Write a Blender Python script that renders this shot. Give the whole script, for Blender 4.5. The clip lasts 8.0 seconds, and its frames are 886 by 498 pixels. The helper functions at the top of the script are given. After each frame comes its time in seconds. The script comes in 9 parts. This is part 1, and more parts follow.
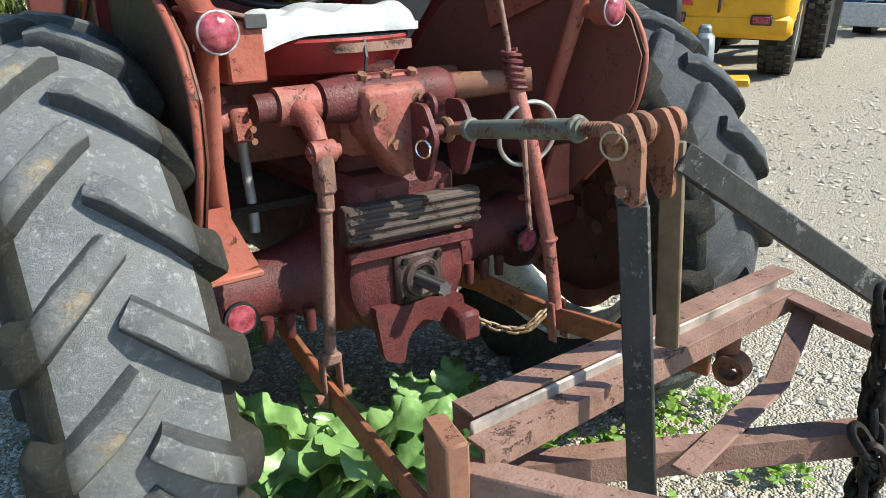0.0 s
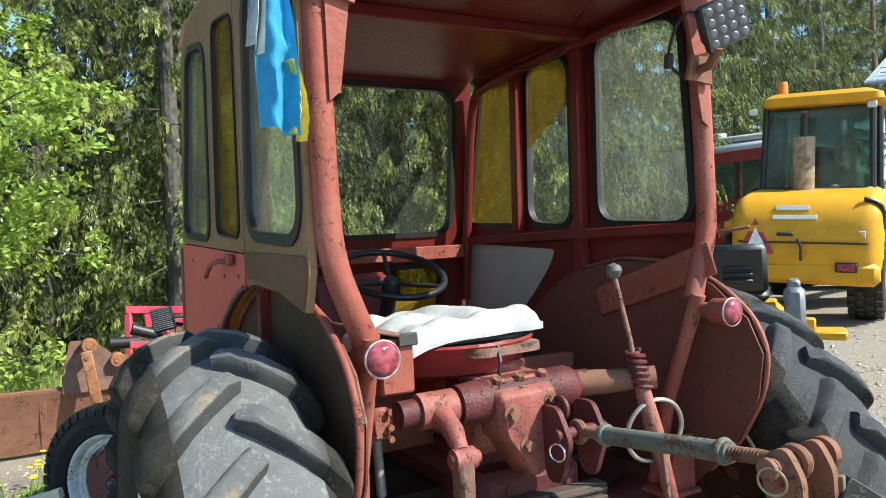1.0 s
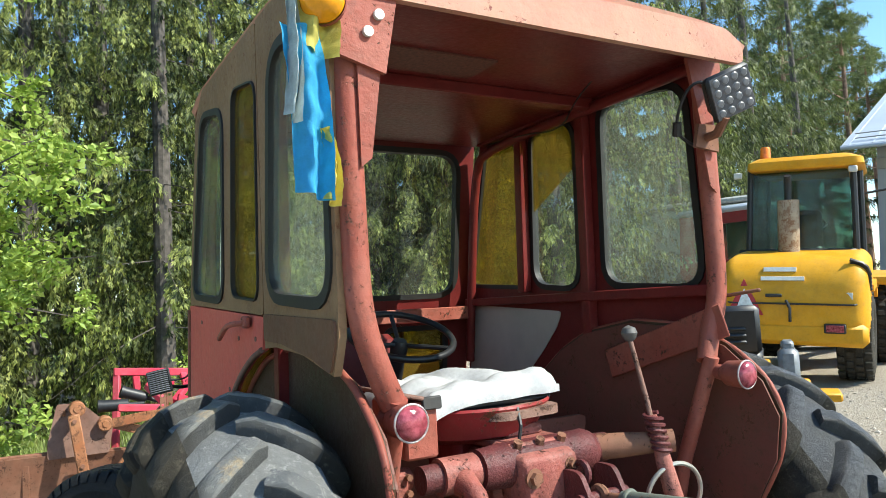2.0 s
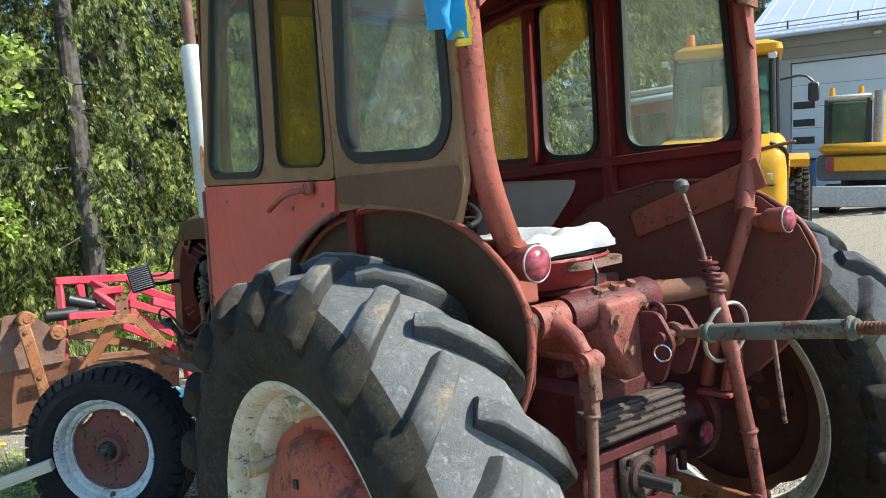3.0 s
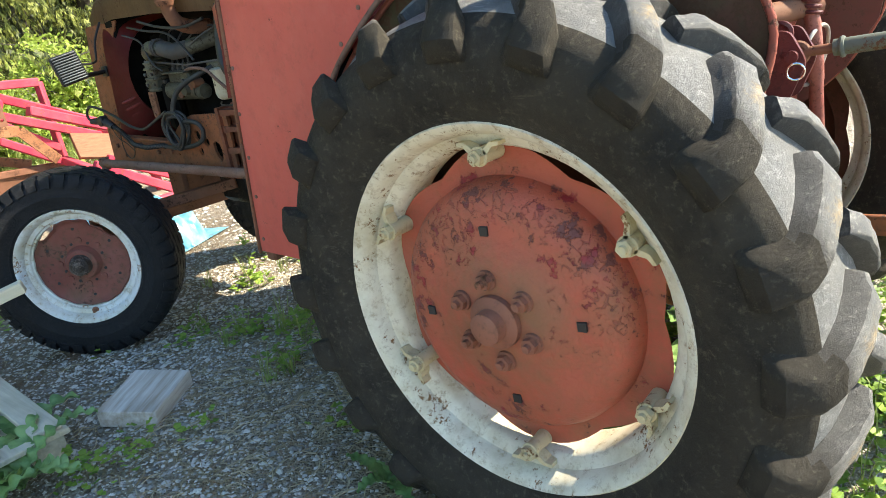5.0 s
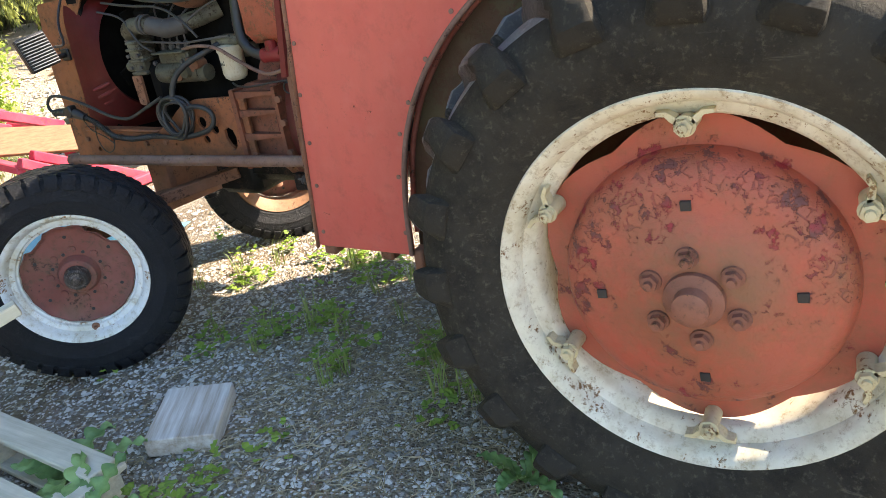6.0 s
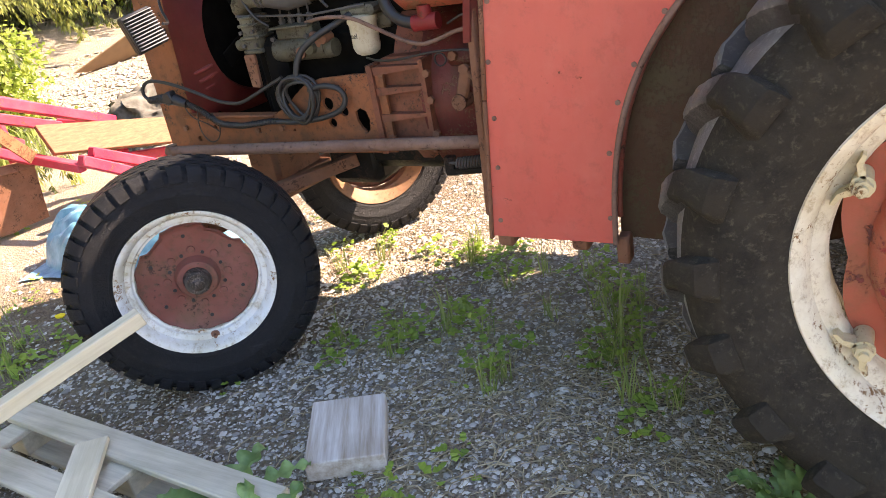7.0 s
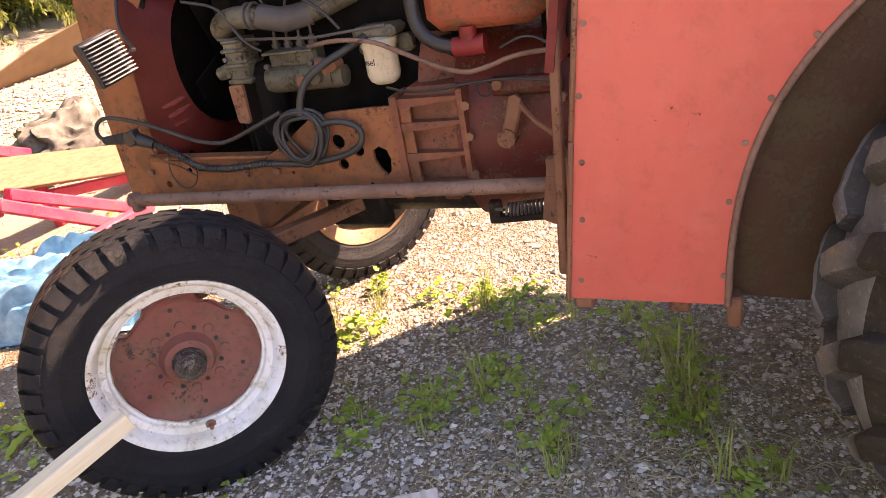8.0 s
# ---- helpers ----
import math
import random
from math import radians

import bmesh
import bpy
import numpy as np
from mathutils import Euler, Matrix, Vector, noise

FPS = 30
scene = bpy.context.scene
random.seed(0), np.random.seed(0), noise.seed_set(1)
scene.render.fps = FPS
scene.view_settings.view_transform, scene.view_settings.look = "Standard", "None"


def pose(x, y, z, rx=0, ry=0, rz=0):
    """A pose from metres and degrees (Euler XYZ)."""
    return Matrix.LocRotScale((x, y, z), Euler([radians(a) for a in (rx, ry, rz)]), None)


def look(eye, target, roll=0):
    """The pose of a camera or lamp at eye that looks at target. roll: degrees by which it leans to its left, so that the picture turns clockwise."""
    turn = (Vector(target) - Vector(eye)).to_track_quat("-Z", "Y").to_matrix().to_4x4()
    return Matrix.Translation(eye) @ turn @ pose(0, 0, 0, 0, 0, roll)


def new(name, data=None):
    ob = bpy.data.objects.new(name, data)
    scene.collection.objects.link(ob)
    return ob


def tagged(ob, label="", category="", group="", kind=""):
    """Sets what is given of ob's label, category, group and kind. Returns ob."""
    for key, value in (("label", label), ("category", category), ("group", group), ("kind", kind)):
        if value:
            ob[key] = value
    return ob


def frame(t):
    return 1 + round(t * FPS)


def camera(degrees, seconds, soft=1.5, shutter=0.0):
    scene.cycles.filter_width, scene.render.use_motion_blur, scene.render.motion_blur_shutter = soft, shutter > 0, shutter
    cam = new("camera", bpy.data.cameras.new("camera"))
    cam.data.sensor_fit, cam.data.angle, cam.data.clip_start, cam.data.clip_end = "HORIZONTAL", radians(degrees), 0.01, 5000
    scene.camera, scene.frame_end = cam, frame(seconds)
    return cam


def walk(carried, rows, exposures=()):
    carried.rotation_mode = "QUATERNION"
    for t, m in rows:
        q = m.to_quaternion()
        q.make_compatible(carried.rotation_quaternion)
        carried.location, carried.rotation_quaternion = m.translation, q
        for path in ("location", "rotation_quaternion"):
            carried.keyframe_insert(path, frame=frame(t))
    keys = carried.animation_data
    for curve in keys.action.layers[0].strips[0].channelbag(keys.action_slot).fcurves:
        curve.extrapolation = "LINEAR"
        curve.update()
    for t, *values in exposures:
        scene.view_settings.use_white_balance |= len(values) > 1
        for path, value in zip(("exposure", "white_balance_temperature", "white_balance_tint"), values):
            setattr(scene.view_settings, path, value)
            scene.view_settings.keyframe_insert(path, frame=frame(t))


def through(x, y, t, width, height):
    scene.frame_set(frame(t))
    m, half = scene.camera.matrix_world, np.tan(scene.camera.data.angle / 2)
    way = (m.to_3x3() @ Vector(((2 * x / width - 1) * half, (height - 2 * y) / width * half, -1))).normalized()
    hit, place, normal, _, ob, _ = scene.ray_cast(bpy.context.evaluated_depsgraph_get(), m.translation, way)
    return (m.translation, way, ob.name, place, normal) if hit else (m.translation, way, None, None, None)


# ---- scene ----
from mathutils import geometry

cam = camera(63.2, 8.0, soft=0.8)
PATH = [
    (0, (-0.97, -1.81, 1.362), (0.085, -0.237, 0.72), -2.5),
    (0.5, (-1.055, -1.77, 1.465), (-0.016, -0.091, 1.147), -2.6),
    (1, (-1.117, -1.787, 1.557), (-0.151, -0.036, 1.546), -3.1),
    (1.2, (-1.138, -1.781, 1.571), (-0.178, -0.029, 1.673), -3.1),
    (2.3, (-1.274, -1.734, 1.563), (-0.23, -0.035, 1.713), -3.4),
    (2.5, (-1.344, -1.665, 1.512), (-0.249, 0.007, 1.598), -3.8),
    (3, (-1.585, -1.512, 1.476), (-0.379, 0.077, 1.348), -5.4),
    (3.5, (-1.932, -1.425, 1.444), (-0.663, 0.082, 1.101), -6.5),
    (4, (-2.118, -1.375, 1.388), (-0.816, 0.055, 0.879), -7.2),
    (4.2, (-2.132, -1.312, 1.362), (-0.815, 0.085, 0.803), -7.1),
    (5.3, (-2.066, -0.679, 1.393), (-0.62, 0.486, 0.65), -8.4),
    (5.5, (-2.16, -0.54, 1.395), (-0.677, 0.564, 0.632), -8.5),
    (6, (-2.321, -0.26, 1.448), (-0.766, 0.701, 0.636), -8.9),
    (6.5, (-2.354, 0.097, 1.401), (-0.809, 1.084, 0.599), -10.0),
    (7, (-2.358, 0.366, 1.41), (-0.811, 1.325, 0.58), -10.6),
    (7.5, (-2.273, 0.715, 1.421), (-0.694, 1.6, 0.569), -10.7),
    (8, (-2.166, 0.887, 1.456), (-0.51, 1.622, 0.609), -10.1),
]
EXPOSURES = [(0, 1.05, 6600, 0), (2.5, 1.02, 6600, 0), (4, 1.2, 6900, 0), (5.5, 1.92, 8000, 10), (7, 2.25, 9200, 26), (8, 2.44, 11300, 42)]
walk(cam, [(t, look(eye, target, roll)) for t, eye, target, roll in PATH], EXPOSURES)

# ---- daylight ----
SUN = Vector((0.70, -0.80, 1.0)).normalized()
sun_data = bpy.data.lights.new("sun", "SUN")
sun_data.energy, sun_data.angle, sun_data.color = 4.3, radians(0.5), (1.0, 0.95, 0.88)
sun = new("sun", sun_data)
sun.matrix_world = look(SUN * 50, (0, 0, 0))
world = bpy.data.worlds.new("sky")
scene.world = world
world.use_nodes = True
wn = world.node_tree
sky = wn.nodes.new("ShaderNodeTexSky")
sky.sky_type, sky.sun_disc = "NISHITA", False
sky.air_density, sky.dust_density, sky.ozone_density = 1.0, 0.3, 2.0
sky.sun_elevation = math.asin(SUN.z)
sky.sun_rotation = math.atan2(SUN.x, SUN.y)
vivid = wn.nodes.new("ShaderNodeHueSaturation")
vivid.inputs["Saturation"].default_value = 1.15
wn.links.new(sky.outputs[0], vivid.inputs["Color"])
wn.links.new(vivid.outputs[0], wn.nodes["Background"].inputs[0])
wn.nodes["Background"].inputs[1].default_value = 0.15


# ---- materials ----
def node(tree, kind, **values):
    n = tree.nodes.new(kind)
    for key, value in values.items():
        n.inputs[key.replace("_", " ")].default_value = value
    return n


def ramp(tree, source, stops):
    r = tree.nodes.new("ShaderNodeValToRGB")
    while len(r.color_ramp.elements) < len(stops):
        r.color_ramp.elements.new(0.5)
    for e, (p, c) in zip(r.color_ramp.elements, stops):
        e.position, e.color = p, (*c, 1) if len(c) == 3 else c
    tree.links.new(source, r.inputs[0])
    return r.outputs[0]


def mixed(tree, fac, a, b, mode="MIX"):
    m = tree.nodes.new("ShaderNodeMix")
    m.data_type, m.blend_type = "RGBA", mode
    for value, slot in ((fac, 0), (a, 6), (b, 7)):
        if isinstance(value, (int, float)):
            m.inputs[slot].default_value = value
        elif isinstance(value, tuple):
            m.inputs[slot].default_value = (*value, 1)
        else:
            tree.links.new(value, m.inputs[slot])
    return m.outputs[2]


def noise_tex(tree, coords, scale, detail=5, rough=0.6, stretch=None):
    if stretch:
        mp = tree.nodes.new("ShaderNodeMapping")
        mp.inputs["Scale"].default_value = stretch
        tree.links.new(coords, mp.inputs[0])
        coords = mp.outputs[0]
    n = node(tree, "ShaderNodeTexNoise", Scale=scale, Detail=detail, Roughness=rough)
    tree.links.new(coords, n.inputs["Vector"])
    return n.outputs["Fac"]


def base_mat(name):
    m = bpy.data.materials.new(name)
    m.use_nodes = True
    t = m.node_tree
    return m, t, t.nodes["Principled BSDF"], t.nodes.new("ShaderNodeTexCoord").outputs["Object"]


def bump(t, b, height, strength, dist=0.002):
    n = node(t, "ShaderNodeBump", Strength=strength, Distance=dist)
    t.links.new(height, n.inputs["Height"])
    t.links.new(n.outputs[0], b.inputs["Normal"])


def worn(name, paint, faded, rust=(0.10, 0.04, 0.02), wear=0.62, rough=0.5, scale=7.0, dirt=(0.10, 0.07, 0.045), dirty=0.35, streak=False, grain=60.0, depth=0.4):
    """Old paint: faded patches, chipped spots with rust under, thin dirt, fine relief."""
    m, t, b, co = base_mat(name)
    big = noise_tex(t, co, scale * 0.5, 4)
    col = mixed(t, ramp(t, big, [(0.35, (0, 0, 0)), (0.7, (1, 1, 1))]), paint, faded)
    dn = noise_tex(t, co, scale * 1.3, 6, 0.65, (1, 1, 0.25) if streak else None)
    dmask = ramp(t, dn, [(0.45, (0, 0, 0)), (0.75, (dirty, dirty, dirty))])
    col = mixed(t, dmask, col, dirt)
    chip = t.nodes.new("ShaderNodeMath")
    chip.operation = "MULTIPLY_ADD"
    t.links.new(noise_tex(t, co, scale * 11, 10, 0.75), chip.inputs[0])
    chip.inputs[1].default_value = 0.55
    half = t.nodes.new("ShaderNodeMath")
    half.operation = "MULTIPLY"
    half.inputs[1].default_value = 0.45
    t.links.new(noise_tex(t, co, scale * 1.7, 5, 0.6), half.inputs[0])
    t.links.new(half.outputs[0], chip.inputs[2])
    cmask = ramp(t, chip.outputs[0], [(wear - 0.10, (0, 0, 0)), (wear - 0.075, (1, 1, 1))])
    col = mixed(t, cmask, col, rust)
    t.links.new(col, b.inputs["Base Color"])
    dust = ramp(t, noise_tex(t, co, scale * 3.1, 8, 0.72), [(0.50, (0, 0, 0)), (0.74, (0.22, 0.22, 0.22))])
    col = mixed(t, dust, col, tuple(min(1, 0.9 * c + 0.12 * max(faded)) for c in faded))
    grime = ramp(t, noise_tex(t, co, scale * 5.3, 9, 0.78), [(0.52, (0, 0, 0)), (0.66, (dirty, dirty, dirty))])
    col = mixed(t, grime, col, tuple(0.5 * (a + c) for a, c in zip(dirt, rust)))
    t.links.new(col, b.inputs["Base Color"])
    b.inputs["Specular IOR Level"].default_value = 0.22
    fine = noise_tex(t, co, grain, 4)
    rr = t.nodes.new("ShaderNodeMapRange")
    rr.inputs["To Min"].default_value, rr.inputs["To Max"].default_value = rough - 0.15, rough + 0.25
    t.links.new(fine, rr.inputs[0])
    t.links.new(rr.outputs[0], b.inputs["Roughness"])
    h = t.nodes.new("ShaderNodeMath")
    h.operation = "SUBTRACT"
    t.links.new(fine, h.inputs[0])
    t.links.new(cmask, h.inputs[1])
    bump(t, b, h.outputs[0], depth, 0.003)
    return m


def plain(name, color, rough=0.5, metal=0.0, vary=0.25, scale=20.0, depth=0.2, second=None):
    m, t, b, co = base_mat(name)
    n = noise_tex(t, co, scale, 5)
    dark = tuple(c * (1 - vary) for c in color)
    lite = second or tuple(min(1, c * (1 + vary)) for c in color)
    t.links.new(mixed(t, ramp(t, n, [(0.3, (0, 0, 0)), (0.7, (1, 1, 1))]), dark, lite), b.inputs["Base Color"])
    b.inputs["Roughness"].default_value, b.inputs["Metallic"].default_value = rough, metal
    bump(t, b, noise_tex(t, co, scale * 5, 4), depth, 0.002)
    return m


def glass(name, tint, dust, dust_color=(0.55, 0.52, 0.42), gloss=0.08):
    """A thin pane: light goes through it, dust lies on it."""
    m, t, b, co = base_mat(name)
    clear = t.nodes.new("ShaderNodeBsdfTransparent")
    clear.inputs[0].default_value = (*tint, 1)
    shine = t.nodes.new("ShaderNodeBsdfGlossy")
    shine.inputs["Roughness"].default_value = 0.03
    face = node(t, "ShaderNodeLayerWeight", Blend=0.5)
    mx = t.nodes.new("ShaderNodeMixShader")
    t.links.new(ramp(t, face.outputs["Facing"], [(0.0, (0.03, 0.03, 0.03)), (0.6, (0.05, 0.05, 0.05)), (0.85, (0.2, 0.2, 0.2)), (1.0, (0.8, 0.8, 0.8))]), mx.inputs[0])
    t.links.new(clear.outputs[0], mx.inputs[1])
    t.links.new(shine.outputs[0], mx.inputs[2])
    dif = t.nodes.new("ShaderNodeBsdfDiffuse")
    dif.inputs[0].default_value = (*dust_color, 1)
    tra = t.nodes.new("ShaderNodeBsdfTranslucent")
    tra.inputs[0].default_value = (*dust_color, 1)
    both = t.nodes.new("ShaderNodeMixShader")
    both.inputs[0].default_value = 0.3
    t.links.new(dif.outputs[0], both.inputs[1])
    t.links.new(tra.outputs[0], both.inputs[2])
    mx2 = t.nodes.new("ShaderNodeMixShader")
    n = noise_tex(t, co, 9, 7, 0.7, (1, 1, 0.35))
    t.links.new(ramp(t, n, [(0.3, (dust * 0.5,) * 3), (0.75, (min(1, dust * 1.6),) * 3)]), mx2.inputs[0])
    t.links.new(mx.outputs[0], mx2.inputs[1])
    t.links.new(both.outputs[0], mx2.inputs[2])
    t.links.new(mx2.outputs[0], t.nodes["Material Output"].inputs[0])
    return m


def leafy(name, dark, lite, rough=0.5, through=0.35, clump=0.0):
    m, t, b, co = base_mat(name)
    g = t.nodes.new("ShaderNodeNewGeometry").outputs["Random Per Island"]
    o = t.nodes.new("ShaderNodeObjectInfo").outputs["Random"]
    a = t.nodes.new("ShaderNodeMath")
    a.operation = "MULTIPLY_ADD"
    t.links.new(o, a.inputs[0])
    a.inputs[1].default_value = 0.25
    t.links.new(g, a.inputs[2])
    fac = ramp(t, a.outputs[0], [(0.0, (0, 0, 0)), (1.1 / 1.25, (1, 1, 1))])
    # clumped dark tone puts shaded gaps into the leaf colour
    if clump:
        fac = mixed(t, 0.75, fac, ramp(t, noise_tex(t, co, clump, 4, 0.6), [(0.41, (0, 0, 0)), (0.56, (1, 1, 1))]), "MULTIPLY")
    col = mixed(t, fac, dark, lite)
    t.links.new(col, b.inputs["Base Color"])
    b.inputs["Roughness"].default_value = rough
    tl = t.nodes.new("ShaderNodeBsdfTranslucent")
    t.links.new(col, tl.inputs[0])
    mx = t.nodes.new("ShaderNodeMixShader")
    mx.inputs[0].default_value = through
    t.links.new(b.outputs[0], mx.inputs[1])
    t.links.new(tl.outputs[0], mx.inputs[2])
    t.links.new(mx.outputs[0], t.nodes["Material Output"].inputs[0])
    return m


def ground_mat():
    m, t, b, co = base_mat("gravel_ground")
    v = node(t, "ShaderNodeTexVoronoi", Scale=45.0)
    t.links.new(co, v.inputs["Vector"])
    v2 = node(t, "ShaderNodeTexVoronoi", Scale=110.0)
    t.links.new(co, v2.inputs["Vector"])
    stones = ramp(t, v.outputs["Color"], [(0.0, (0.10, 0.09, 0.078)), (0.40, (0.30, 0.275, 0.24)), (0.75, (0.50, 0.47, 0.42)), (1.0, (0.80, 0.77, 0.71))])
    fine = ramp(t, v2.outputs["Color"], [(0.0, (0.11, 0.095, 0.078)), (0.5, (0.34, 0.305, 0.255)), (1.0, (0.70, 0.66, 0.58))])
    gap = ramp(t, v.outputs["Distance"], [(0.35, (0, 0, 0)), (0.62, (0.7, 0.7, 0.7))])
    stones = mixed(t, gap, stones, (0.16, 0.13, 0.10))
    gap2 = ramp(t, v2.outputs["Distance"], [(0.35, (0, 0, 0)), (0.65, (0.6, 0.6, 0.6))])
    fine = mixed(t, gap2, fine, (0.17, 0.14, 0.10))
    col = mixed(t, ramp(t, noise_tex(t, co, 14, 4), [(0.4, (0, 0, 0)), (0.6, (1, 1, 1))]), stones, fine)
    soil = ramp(t, noise_tex(t, co, 1.1, 6), [(0.46, (0, 0, 0)), (0.70, (0.45, 0.45, 0.45))])
    col = mixed(t, soil, col, (0.24, 0.185, 0.12))
    # brown soil and litter round the front wheels
    yard = t.nodes.new("ShaderNodeVectorMath")
    yard.operation = "DISTANCE"
    yard.inputs[1].default_value = (0.30, 3.3, 0.0)
    t.links.new(co, yard.inputs[0])
    span = t.nodes.new("ShaderNodeMath")
    span.operation = "MULTIPLY"
    span.inputs[1].default_value = 0.3
    t.links.new(yard.outputs["Value"], span.inputs[0])
    mould = mixed(t, 1.0, ramp(t, span.outputs[0], [(0.35, (1, 1, 1)), (0.95, (0.0, 0.0, 0.0))]), ramp(t, noise_tex(t, co, 2.6, 7, 0.72), [(0.34, (0.15, 0.15, 0.15)), (0.58, (0.9, 0.9, 0.9))]), "MULTIPLY")
    col = mixed(t, mould, col, mixed(t, ramp(t, noise_tex(t, co, 50, 5, 0.75), [(0.4, (0, 0, 0)), (0.65, (1, 1, 1))]), (0.075, 0.047, 0.028), (0.24, 0.17, 0.105)))
    away = t.nodes.new("ShaderNodeVectorMath")
    away.operation = "DISTANCE"
    away.inputs[1].default_value = (-0.75, 1.1, 0.0)
    t.links.new(co, away.inputs[0])
    near = ramp(t, away.outputs["Value"], [(0.55, (1, 1, 1)), (1.0, (0.25, 0.25, 0.25))])
    straw = mixed(t, 1.0, near, ramp(t, noise_tex(t, co, 3.5, 7, 0.7), [(0.36, (0.1, 0.1, 0.1)), (0.60, (0.85, 0.85, 0.85))]), "MULTIPLY")
    col = mixed(t, straw, col, mixed(t, ramp(t, noise_tex(t, co, 38, 5, 0.7), [(0.4, (0, 0, 0)), (0.65, (1, 1, 1))]), (0.22, 0.155, 0.085), (0.46, 0.37, 0.225)))
    # the open yard is paler than the ground round the tractor
    open_yard = t.nodes.new("ShaderNodeVectorMath")
    open_yard.operation = "DISTANCE"
    open_yard.inputs[1].default_value = (-0.7, 1.9, 0.0)
    t.links.new(co, open_yard.inputs[0])
    reach = t.nodes.new("ShaderNodeMath")
    reach.operation = "MULTIPLY"
    reach.inputs[1].default_value = 0.2
    t.links.new(open_yard.outputs["Value"], reach.inputs[0])
    col = mixed(t, ramp(t, reach.outputs[0], [(0.40, (0, 0, 0)), (0.62, (0.6, 0.6, 0.6))]), col, (0.47, 0.40, 0.31))
    lawn = noise_tex(t, co, 0.35, 4)
    col = mixed(t, ramp(t, lawn, [(0.62, (0, 0, 0)), (0.72, (0.4, 0.4, 0.4))]), col, (0.10, 0.11, 0.045))
    t.links.new(col, b.inputs["Base Color"])
    b.inputs["Roughness"].default_value = 0.9
    h = t.nodes.new("ShaderNodeMath")
    h.operation = "ADD"
    t.links.new(v.outputs["Distance"], h.inputs[0])
    t.links.new(v2.outputs["Distance"], h.inputs[1])
    dome = t.nodes.new("ShaderNodeMath")
    dome.operation = "MULTIPLY"
    dome.inputs[1].default_value = -1.0
    t.links.new(h.outputs[0], dome.inputs[0])
    bump(t, b, dome.outputs[0], 1.0, 0.014)
    return m


def wood(name, a, b_, rough=0.8, along="Y", scale=6):
    m, t, b, co = base_mat(name)
    st = {"X": (0.06, 1, 1), "Y": (1, 0.06, 1), "Z": (1, 1, 0.06)}[along]
    n = noise_tex(t, co, scale * 12, 6, 0.65, st)
    n2 = noise_tex(t, co, 3, 4)
    col = mixed(t, ramp(t, n, [(0.3, (0, 0, 0)), (0.7, (1, 1, 1))]), a, b_)
    col = mixed(t, ramp(t, n2, [(0.5, (0, 0, 0)), (0.8, (0.5, 0.5, 0.5))]), col, tuple(c * 0.55 for c in a))
    t.links.new(col, b.inputs["Base Color"])
    b.inputs["Roughness"].default_value = rough
    bump(t, b, n, 0.6, 0.003)
    return m


